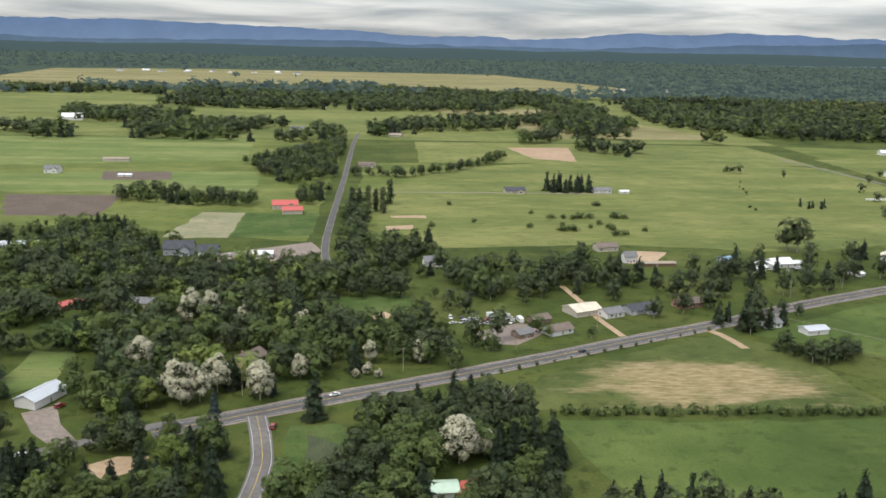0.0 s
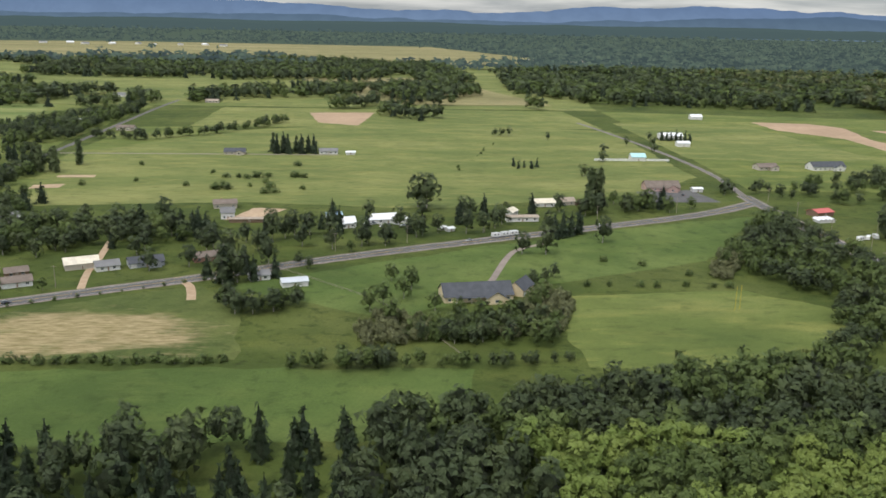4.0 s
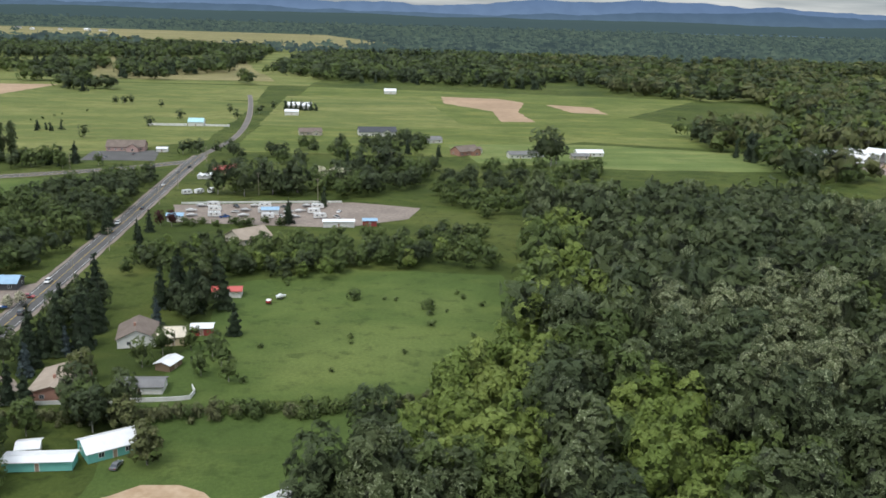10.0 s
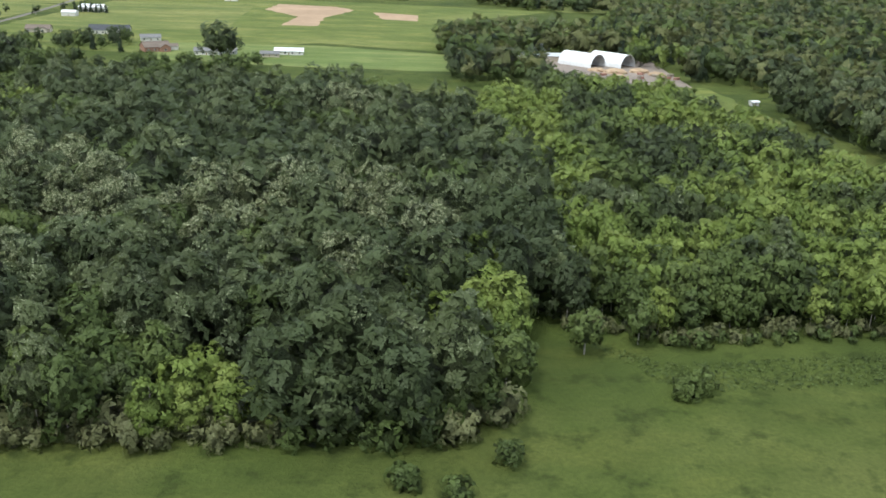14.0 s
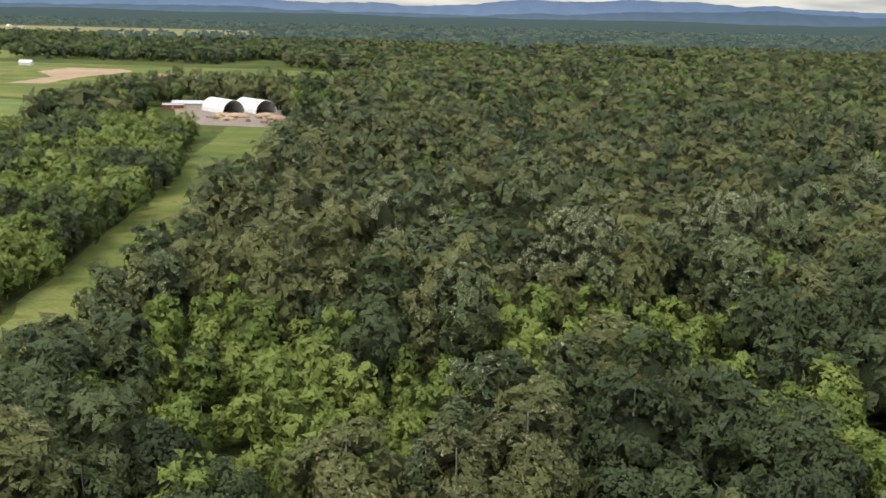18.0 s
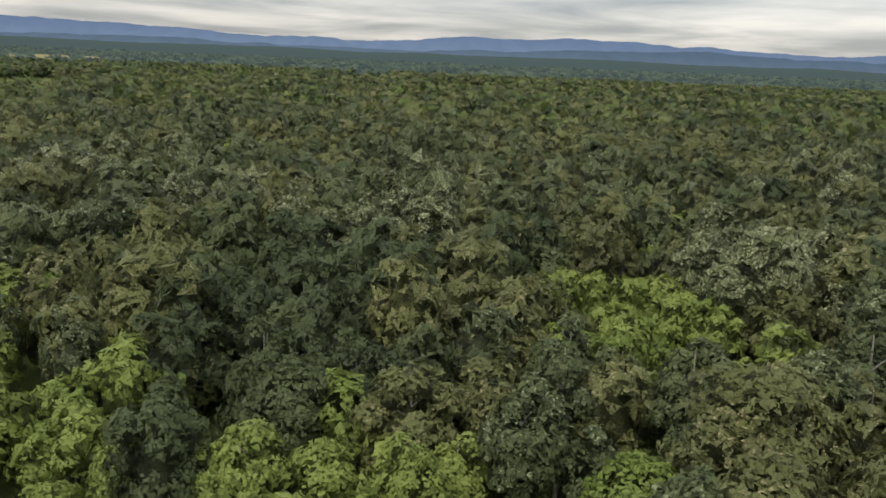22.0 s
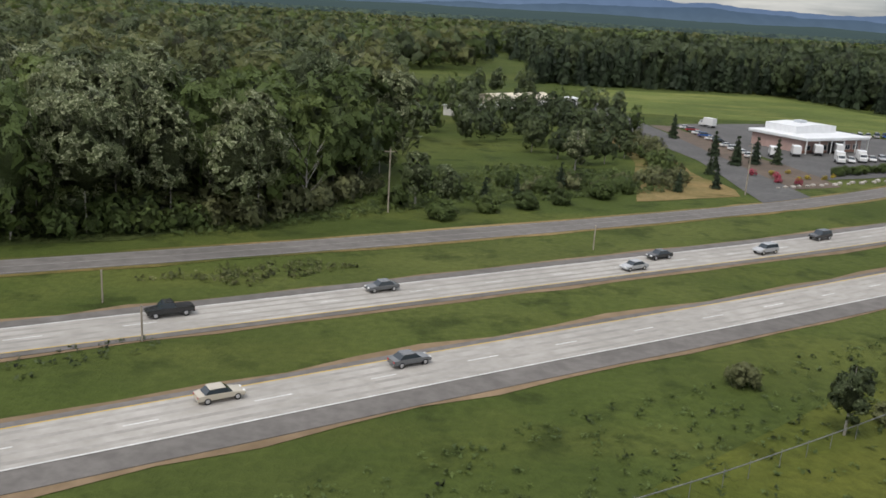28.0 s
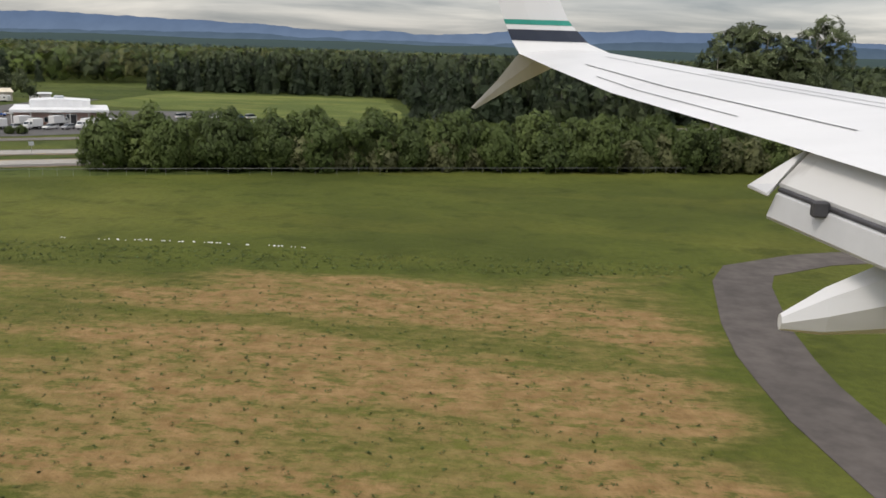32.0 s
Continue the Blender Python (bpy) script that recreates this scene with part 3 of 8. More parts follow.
field("pasture", [(-430, 1340), (-42, 1340), (-34, 640), (-200, 690), (-430, 700)], "soft", "rough green grazing land by the straight road", 0.04)
field("pasture", [(-6, 1080), (60, 1090), (120, 1060), (-5, 860), (30, 620), (10, 600), (-4, 640)], "soft", "rough grass beside the straight road", 0.042)
field("hay_field", HAY, "hay", "broad yellow hay field in the distance", 0.6)
field("pasture", [(-1300, 2560), (700, 2600), (620, 1345), (-30, 1350), (-1100, 1345)], "pasture", "far patchwork of pale green pasture", 0.03)
field("pasture", [(880, 2300), (2900, 2300), (2600, 1260), (1900, 1240), (1300, 1270), (1190, 1230)], "pasture", "pale clearings in the far woods", 0.03)
field("hay_field", [(-1300, 2500), (-620, 2350), (-330, 1880), (-700, 1720), (-1100, 1750)], "pasture", "pale pasture between dark tree belts", 0.5)
field("hay_field", [(100, 2000), (420, 2050), (560, 1420), (300, 1400)], "hay", "sunlit yellow meadow before dark woods", 0.4)
field("green_field", [(372, 412), (478, 424), (522, 385), (506, 345), (463, 322), (420, 312), (378, 322)], "soft", "oval mown pasture ringed by bushes", 0.08)
field("green_field", [(215, 430), (360, 515), (500, 580), (560, 600), (480, 480), (372, 430), (300, 380)], "lush", "green field below the country road", 0.07)
field("meadow_field", [(645, 345), (690, 372), (762, 364), (765, 290), (730, 240), (641, 232), (650, 300)], "lush", "green meadow with scattered dark shrubs", 0.07)
field("meadow_field", [(640, 230), (730, 236), (712, 186), (640, 180)], "lush", "darker green paddock with rubbish", 0.065)
field("bare_ground", [(803, 1213), (880, 1200), (906, 1152), (880, 1040), (882, 939), (845, 935), (850, 1040), (800, 1120)], "tilled", "winding patch of bare pinkish soil", 0.09)
field("bare_ground", [(930, 1130), (985, 1110), (985, 1030), (945, 1040)], "tilled", "patch of bare pinkish soil", 0.09)
field("green_field", [(770, 760), (900, 770), (1060, 720), (1050, 640), (900, 640), (790, 660)], "crop", "light green meadow behind the wood", 0.08)
field("dirt_yard", [(640, 184), (654, 190), (668, 186), (676, 178), (684, 184), (690, 176), (676, 166), (655, 160), (634, 164)], "dirt", "bare sandy yard with mounds", 0.10)
field("gravel_lot", [(596, 500), (697, 512), (735, 498), (727, 470), (692, 448), (607, 457)], "gravel", "gravel storage lot full of boats and trailers", 0.10)
field("parking_lot", [(497, 690), (545, 700), (552, 650), (500, 648)], "asphalt", "asphalt parking lot before a pink building", 0.10)
field("gravel_yard", [(-92, 600), (-30, 640), (-20, 610), (-62, 570), (-100, 575)], "gravel", "bare gravel yard of a builder", 0.10)
field("grass_strip", [(1135, 600), (1180, 600), (1190, 380), (1197, 264), (1203, 190), (1164, 180), (1156, 280), (1150, 376)], "soft", "mown grass strip cut through the wood", 0.08)
field("clearing", [(820, 142), (1000, 140), (1020, 185), (1130, 200), (1165, 205), (1160, 70), (820, 60)], "meadow", "open grass along the edge of the wood", 0.07)
field("forest_floor", [(692, 164), (760, 153), (931, 149), (976, 150), (1000, 164), (1018, 230), (1030, 360), (960, 478), (860, 478), (800, 488), (775, 360), (748, 262), (715, 216)], "bramble", "dark undergrowth on the floor of the wood", 0.09)
field("forest_floor", [(1020, 212), (1100, 206), (1158, 216), (1154, 380), (1128, 540), (1060, 556), (1022, 480), (1014, 380)], "bramble", "dark undergrowth under bright alders", 0.092)
field("forest_floor", [(1200, 100), (1440, 94), (1600, 70), (1690, 58), (1780, 62), (1860, 108), (1925, 134), (1955, 162), (1962, 215), (1955, 400), (1895, 560), (1250, 560), (1198, 520), (1206, 250)], "bramble", "dark undergrowth on the floor of the great wood", 0.09)
field("farm_yard", [(1062, 745), (1175, 735), (1170, 600), (1100, 612)], "gravel", "cluttered farm yard with timber piles", 0.10)
field("car_park", [(2078, 229), (2067, 345), (2130, 372), (2158, 300), (2112, 246)], "asphalt", "asphalt car park beside the freeway", 0.10)
field("driveway", [(2047, 192), (2062, 202), (2058, 300), (2052, 420), (2034, 415), (2042, 320), (2050, 250)], "asphalt", "asphalt drive off the frontage road", 0.11)
field("grass_bank", [(2175, 520), (2055, 500), (2056, 380), (2130, 376), (2160, 300), (2215, 345)], "soft", "dry mown grass behind the car park", 0.07)
patch("airfield_grass", [(1950, -60), (1985, 60), (2020, 90), (2140, 165), (2280, 232), (2420, 290), (2420, -60)], M["airfield"], "airfield grass worn to tan in ragged drifts", "ground", 0.07, 1.0, 8.0)
road("perimeter_track", [(2420, 150), (2330, 140), (2300, 131), (2289, 122), (2285, 105), (2283, 85), (2285, 60), (2293, 20), (2300, -60)], 3.6, M["track"], "curving worn asphalt track on the airfield", z=0.13, verge=None)
road("driveway", [(395, 520), (372, 500), (352, 440), (345, 425)], 1.8, M["gravel"], "gravel drive to the dark-roofed house", z=0.10)
road("driveway", [(-15, 868), (150, 872), (250, 872)], 1.8, M["gravel"], "long straight gravel drive across the pasture", z=0.10)

# round the junction and along the country road
field("garden_plot", [(-1, 282), (0, 309), (11, 303), (12, 281)], "plot", "dark vegetable plot in planted rows", 0.11)
field("lawn", [(-10, 276), (-9, 318), (12, 320), (16, 298), (4, 273)], "lawn", "mown lawn beside the side road", 0.09)
field("bare_ground", [(-76, 283), (-67, 292), (-58, 292), (-57, 283), (-65, 275)], "dirt", "bare brown earth beside the lane", 0.10)
field("driveway", [(-115, 330), (-104, 338), (-96, 320), (-84, 304), (-92, 300), (-104, 312)], "gravel", "broad gravel drive before a garage", 0.10)
field("rough_field", [(-139, 352), (-138, 402), (-118, 402), (-114, 360), (-128, 348)], "crop", "bright rough grass field between woods", 0.08)
field("lawn", [(-143, 418), (-152, 446), (-124, 454), (-114, 420)], "lawn", "lawn before the red-roofed shed", 0.08)
field("lawn", [(-10, 494), (37, 500), (46, 470), (36, 438), (14, 446)], "lawn", "open lawn with trees round it", 0.08)
field("bare_ground", [(16, 458), (24, 467), (30, 458), (22, 451)], "dirt", "sandy patch in the lawn", 0.10)
field("bare_ground", [(204, 618), (226, 618), (210, 580), (190, 580)], "dirt", "sandy paddock by the farmhouse", 0.09)
field("bare_ground", [(24, 700), (44, 706), (46, 690), (26, 686)], "dirt", "yellow sand riding ground", 0.09)
field("bare_ground", [(26, 745), (58, 748), (58, 738), (28, 735)], "dirt", "narrow yellow sand strip", 0.09)
field("gravel_yard", [(72, 432), (98, 448), (112, 436), (92, 412), (76, 414)], "gravel", "gravel yard full of parked vehicles", 0.10)
road("driveway", [(134, 522), (140, 480), (142, 456), (148, 426)], 1.9, M["dirt"], "sandy drive between roadside houses", z=0.10)
road("driveway", [(190, 446), (200, 430), (205, 408)], 2.2, M["dirt"], "sandy field track off the road", z=0.10)
road("driveway", [(583, 258), (592, 256), (600, 252), (604, 246), (602, 239), (594, 237), (583, 240)], 1.6, M["gravel"], "loop drive with turning circle", z=0.11)
field("gravel_yard", [(536, 300), (552, 310), (572, 318), (580, 340), (574, 350), (560, 336), (540, 330), (528, 312)], "gravel", "brown gravel yard round the blue-roofed house", 0.10)
field("gravel_yard", [(524, 240), (542, 244), (548, 262), (534, 268), (520, 258)], "gravel", "gravel turning place at the big trees", 0.10)

field("garden_bed", [(2057, 208), (2077, 221), (2077, 228), (2066, 338), (2058, 338)], "soil", "brown bark bed with boulders by the car park", 0.095)
field("grass_path", [(2018, 187), (2045, 199), (2041, 260), (2036, 330), (2030, 330), (2031, 262), (2026, 218)], "dry", "tan mown grass beside the drive", 0.09)

# ---- buildings and vehicles: materials and kinds ----
def siding(name, a, rows=True):
    n = Nodes(name, 0.7, spec=0.3)
    f = n.noise(0.9, 4, 0.6)
    col = n.mix(n.ramp(f, (0.35, 0.0), (0.7, 0.3)), a, tuple(v * 0.7 for v in a))
    n.colour(col)
    if rows:
        w = n.node("ShaderNodeTexWave", Scale=1.3, Distortion=0.0)
        w.bands_direction = "Z"
        n.t.links.new(n.place(), w.inputs["Vector"])
        n.bump(w.outputs["Fac"], 0.4, 0.05)
    return n.m


def shingles(name, a):
    n = Nodes(name, 0.9, spec=0.15)
    f, g = n.noise(3.0, 4, 0.7), n.noise(0.3, 3, 0.5)
    col = n.mix(n.ramp(f, (0.35, 0.0), (0.65, 0.6)), a, tuple(v * 0.6 for v in a))
    col = n.mix(n.ramp(g, (0.4, 0.0), (0.7, 0.4)), col, tuple(min(1, v * 1.4) for v in a))
    return n.colour(col).bump(f, 0.4, 0.05).m


def sheet_metal(name, a):
    n = Nodes(name, 0.42, 0.0, 0.5)
    f = n.noise(0.5, 4, 0.6)
    n.colour(n.mix(n.ramp(f, (0.4, 0.0), (0.75, 0.35)), a, tuple(v * 0.65 for v in a)))
    w = n.node("ShaderNodeTexWave", Scale=0.9, Distortion=0.0)
    n.t.links.new(n.place(), w.inputs["Vector"])
    return n.bump(w.outputs["Fac"], 0.3, 0.05).m


WALLS = {k: siding("painted_siding_" + k, c) for k, c in {
    "white": (0.72, 0.71, 0.68), "cream": (0.66, 0.55, 0.36), "grey": (0.36, 0.38, 0.40), "brown": (0.22, 0.15, 0.10), "red": (0.32, 0.07, 0.06),
    "teal": (0.18, 0.48, 0.42), "blue": (0.16, 0.22, 0.32), "brick": (0.36, 0.20, 0.15), "pink": (0.48, 0.33, 0.29), "beige": (0.50, 0.45, 0.37), "dark": (0.08, 0.08, 0.085)}.items()}
ROOFS = {k: shingles("roof_shingles_" + k, c) for k, c in {
    "slate": (0.085, 0.09, 0.10), "grey": (0.20, 0.20, 0.20), "brown": (0.19, 0.155, 0.13), "tan": (0.36, 0.30, 0.24), "cream": (0.66, 0.60, 0.48)}.items()}
ROOFS.update({k: sheet_metal("metal_roof_" + k, c) for k, c in {
    "red": (0.52, 0.11, 0.09), "blue": (0.30, 0.46, 0.62), "white": (0.78, 0.79, 0.80), "silver": (0.52, 0.55, 0.58), "green": (0.52, 0.66, 0.52), "teal": (0.42, 0.66, 0.68)}.items()})
M["glass"] = Nodes("window_glass", 0.06, 0.0, 0.6).colour((0.035, 0.045, 0.055)).m
M["frame_white"] = plain("white_painted_frame", (0.7, 0.7, 0.68), (0.8, 0.8, 0.78), 3.0, 0.5, 0)
M["door_paint"] = plain("painted_door", (0.30, 0.22, 0.16), (0.36, 0.27, 0.2), 3.0, 0.5, 0)
M["rubber"] = plain("tyre_rubber", (0.02, 0.02, 0.02), (0.035, 0.035, 0.035), 4.0, 0.8, 0)
M["rim"] = Nodes("wheel_metal", 0.3, 0.9).colour((0.55, 0.55, 0.56)).m
M["lamp_red"] = plain("red_tail_lamp", (0.35, 0.02, 0.02), (0.4, 0.03, 0.03), 3.0, 0.3, 0)
M["lamp_clear"] = plain("clear_head_lamp", (0.75, 0.75, 0.72), (0.8, 0.8, 0.78), 3.0, 0.15, 0)
M["wire"] = plain("dull_galvanised_wire", (0.16, 0.17, 0.16), (0.24, 0.24, 0.23), 2.0, 0.6, 0)
M["wood_grey"] = plain("weathered_grey_wood", (0.28, 0.24, 0.19), (0.40, 0.35, 0.28), 1.5, 0.9)
M["rock"] = plain("pale_boulder", (0.34, 0.31, 0.27), (0.48, 0.45, 0.40), 0.7, 0.9)
PAINT = {}


def paint(key, c):
    if key not in PAINT:
        n = Nodes("car_paint_" + key, 0.25, 0.0, 0.5)
        n.p.inputs["Coat Weight"].default_value = 0.6
        f = n.noise(0.8, 3, 0.6)
        n.colour(n.mix(n.ramp(f, (0.4, 0.0), (0.8, 0.25)), c, tuple(v * 0.75 for v in c)))
        PAINT[key] = n.m
    return PAINT[key]


COLOURS = {"white": (0.75, 0.75, 0.74), "black": (0.02, 0.021, 0.023), "silver": (0.42, 0.43, 0.44), "beige": (0.50, 0.45, 0.36), "red": (0.30, 0.03, 0.03),
           "blue": (0.03, 0.10, 0.32), "grey": (0.12, 0.125, 0.13), "maroon": (0.14, 0.02, 0.025), "yellow": (0.55, 0.42, 0.05), "green": (0.05, 0.14, 0.08)}
CLEAR = []


def box_bm(boxes, bevel=0.0):
    """A bmesh of boxes (x0, x1, y0, y1, z0, z1)."""
    bm = bmesh.new()
    for x0, x1, y0, y1, z0, z1 in boxes:
        v = [bm.verts.new(p) for p in ((x0, y0, z0), (x1, y0, z0), (x1, y1, z0), (x0, y1, z0), (x0, y0, z1), (x1, y0, z1), (x1, y1, z1), (x0, y1, z1))]
        for q in ((0, 3, 2, 1), (4, 5, 6, 7), (0, 1, 5, 4), (1, 2, 6, 5), (2, 3, 7, 6), (3, 0, 4, 7)):
            bm.faces.new([v[i] for i in q])
    if bevel:
        bmesh.ops.bevel(bm, geom=bm.edges[:], offset=bevel, segments=1, affect="EDGES")
    return bm


def prism(profile, y0, y1):
    """A profile in x and z, drawn out along y."""
    bm = bmesh.new()
    a = [bm.verts.new((x, y0, z)) for x, z in profile]
    b = [bm.verts.new((x, y1, z)) for x, z in profile]
    n = len(profile)
    bm.faces.new(a[::-1])
    bm.faces.new(b)
    for i in range(n):
        bm.faces.new((a[i], a[(i + 1) % n], b[(i + 1) % n], b[i]))
    return bm


def tube(p0, p1, r0, r1, sides=7):
    bm = bmesh.new()
    p0, p1 = Vector(p0), Vector(p1)
    d = (p1 - p0).normalized()
    s = d.orthogonal().normalized()
    t = d.cross(s)
    rings = []
    for p, r in ((p0, r0), (p1, r1)):
        rings.append([bm.verts.new(p + (s * math.cos(a) + t * math.sin(a)) * r) for a in (2 * math.pi * i / sides for i in range(sides))])
    for i in range(sides):
        bm.faces.new((rings[0][i], rings[0][(i + 1) % sides], rings[1][(i + 1) % sides], rings[1][i]))
    bm.faces.new(rings[0][::-1])
    bm.faces.new(rings[1])
    return bm


def join_bm(parts):
    """One bmesh out of several."""
    bm = bmesh.new()
    for q in parts:
        me = bpy.data.meshes.new("piece")
        q.to_mesh(me)
        q.free()
        bm.from_mesh(me)
        bpy.data.meshes.remove(me)
    return bm


def add_window(h, x, y, z, w, t, face):
    """A window on a wall that looks along +-y or +-x: frame and pane."""
    d = 0.05
    if face in ("s", "n"):
        q = -1 if face == "s" else 1
        fr = box_bm([(x - w / 2 - .1, x + w / 2 + .1, y - d, y + d, z - .1, z), (x - w / 2 - .1, x + w / 2 + .1, y - d, y + d, z + t, z + t + .1),
                     (x - w / 2 - .1, x - w / 2, y - d, y + d, z, z + t), (x + w / 2, x + w / 2 + .1, y - d, y + d, z, z + t), (x - .03, x + .03, y - d, y + d, z, z + t)])
        pane = box_bm([(x - w / 2, x + w / 2, y - .03, y + .03, z, z + t)])
    else:
        q = -1 if face == "w" else 1
        fr = box_bm([(x - d, x + d, y - w / 2 - .1, y + w / 2 + .1, z - .1, z), (x - d, x + d, y - w / 2 - .1, y + w / 2 + .1, z + t, z + t + .1),
                     (x - d, x + d, y - w / 2 - .1, y - w / 2, z, z + t), (x - d, x + d, y + w / 2, y + w / 2 + .1, z, z + t), (x - d, x + d, y - .03, y + .03, z, z + t)])
        pane = box_bm([(x - .03, x + .03, y - w / 2, y + w / 2, z, z + t)])
    win = part("window", pane, M["glass"], h)
    part("window_frame", fr, M["frame_white"], win)


def house(x, y, turn, long, deep, label, wall="white", roof="grey", high=2.8, pitch=0.45, name="house", garage=False, wing=0.0, chimney=False, windows=True, porch=False, door=True, clear=None):
    """A gabled building, ridge along its own x."""
    h = thing(name, label, "house" if name == "house" else "building", pose(x, y, 0.03, 0, 0, turn))
    CLEAR.append((x, y, clear if clear else max(long, deep) * 0.55 + 3))
    if 340 < y < 1000:
        CLEAR.append((x, y - deep * 0.5 - 6, long * 0.42 + 2))
    L, D, rise = long / 2, deep / 2, deep / 2 * pitch
    body = prism([(-D, 0), (D, 0), (D, high), (0, high + rise), (-D, high)], -L, L)
    body.transform(Matrix.Rotation(radians(90), 4, "Z"))
    bodies = [body]
    if wing:
        w2 = prism([(-D * .62, 0), (D * .62, 0), (D * .62, high), (0, high + rise * .62), (-D * .62, high)], -D - wing, 0)
        w2.transform(Matrix.Translation((L * .45, 0, 0)))
        bodies.append(w2)
    part("wall", join_bm(bodies), WALLS[wall], h)
    over, th = 0.55, 0.18

    def slab(half, z0, up, a, b):
        k = up / half
        return prism([(-half - over, z0 - over * k), (0, z0 + up), (half + over, z0 - over * k), (half + over, z0 - over * k + th), (0, z0 + up + th), (-half - over, z0 - over * k + th)], a, b)
    r = slab(D, high, rise, -L - .5, L + .5)
    r.transform(Matrix.Rotation(radians(90), 4, "Z"))
    rf = part("roof", r, ROOFS[roof], h)
    ridge_cap = box_bm([(-L - .5, L + .5, -.14, .14, high + rise + th - .03, high + rise + th + .05)])
    part("ridge_cap", ridge_cap, ROOFS[roof], rf)
    if wing:
        w3 = slab(D * .62, high, rise * .62, -D - wing - .45, -D * .2)
        w3.transform(Matrix.Translation((L * .45, 0, .012)))
        part("roof_wing", w3, ROOFS[roof], rf)
    if chimney:
        part("chimney", box_bm([(-L * .3 - .4, -L * .3 + .4, .3, 1.0, high, high + rise + 1.0)]), WALLS["brick"], h)
    front = -D
    if garage:
        part("garage_door", box_bm([(-L + .6, -L + 3.6, front - .05, front + .04, 0.02, 2.3)] + [(-L + .65, -L + 3.55, front - .07, front - .05, 0.2 + .55 * i, 0.6 + .55 * i) for i in range(4)]), M["frame_white"], h)
    if door:
        d = part("door", box_bm([(-.45, .45, front - .06, front + .04, 0.05, 2.1)]), M["door_paint"], h)
        part("door_frame", box_bm([(-.57, -.45, front - .09, front + .04, 0.05, 2.2), (.45, .57, front - .09, front + .04, 0.05, 2.2), (-.57, .57, front - .09, front + .04, 2.1, 2.22)]), M["frame_white"], d)
    if windows:
        n = max(1, int(long / 4.5))
        for i in range(n):
            u = -L + long * (i + .5) / n
            if abs(u) > 1.4 and not (garage and u < -L + 4.2) and not (wing and abs(u - L * .45) < D * .7):
                add_window(h, u, front, 1.0, 1.3, 1.15, "s")
            add_window(h, u, D, 1.0, 1.3, 1.15, "n")
        for sx, fc in ((-L, "w"), (L, "e")):
            add_window(h, sx, D * .4, 1.0, 1.2, 1.1, fc)
        if wing:
            add_window(h, L * .45, front - wing, 1.0, 1.8, 1.2, "s")
    if porch:
        part("porch_roof", box_bm([(-L * .7, L * .2, front - 2.4, front, high - .45, high - .3)]), ROOFS[roof], h)
        for px in (-L * .68, -L * .25, L * .18):
            part("porch_post", box_bm([(px - .07, px + .07, front - 2.3, front - 2.16, 0, high - .45)]), M["frame_white"], h)
    return h


def shed(x, y, turn, long, deep, label, wall="white", roof="white", high=2.6, pitch=0.3, **more):
    more.setdefault("name", "shed")
    return house(x, y, turn, long, deep, label, wall, roof, high, pitch, windows=more.pop("windows", False), **more)


def hoop_house(x, y, turn, long, wide, label):
    h = thing("hoop_house", label, "greenhouse", pose(x, y, 0.03, 0, 0, turn))
    CLEAR.append((x, y, long * 0.6))
    prof = [(wide / 2 * math.cos(a), wide * 0.52 * math.sin(a)) for a in (math.pi * i / 10 for i in range(11))]
    inner = [(p * 0.97, q * 0.97) for p, q in prof[::-1]]
    part("cover", prism(prof + inner, -long / 2, long / 2), ROOFS["white"], h)
    for k in range(6):
        yy = -long / 2 + long * k / 5
        out2 = [(p * 1.015, q * 1.015 + .02) for p, q in prof]
        part("hoop", prism(out2 + [(p * 0.98, q * 0.98) for p, q in prof[::-1]], yy - .08, yy + .08), M["frame_white"], h)
    part("end_wall", prism([(p * .95, q * .95) for p, q in prof], long / 2 - .4, long / 2 - .3), WALLS["cream"], h)
    return h


def wheel(parent, x, y, r, w=0.22):
    side = 1 if y > 0 else -1
    t = tube((x, y - side * w / 2, r), (x, y + side * w / 2, r), r, r, 14)
    wh = part("wheel", t, M["rubber"], parent)
    part("rim", tube((x, y + side * w / 2, r), (x, y + side * (w / 2 + .02), r), r * .62, r * .55, 10), M["rim"], wh)


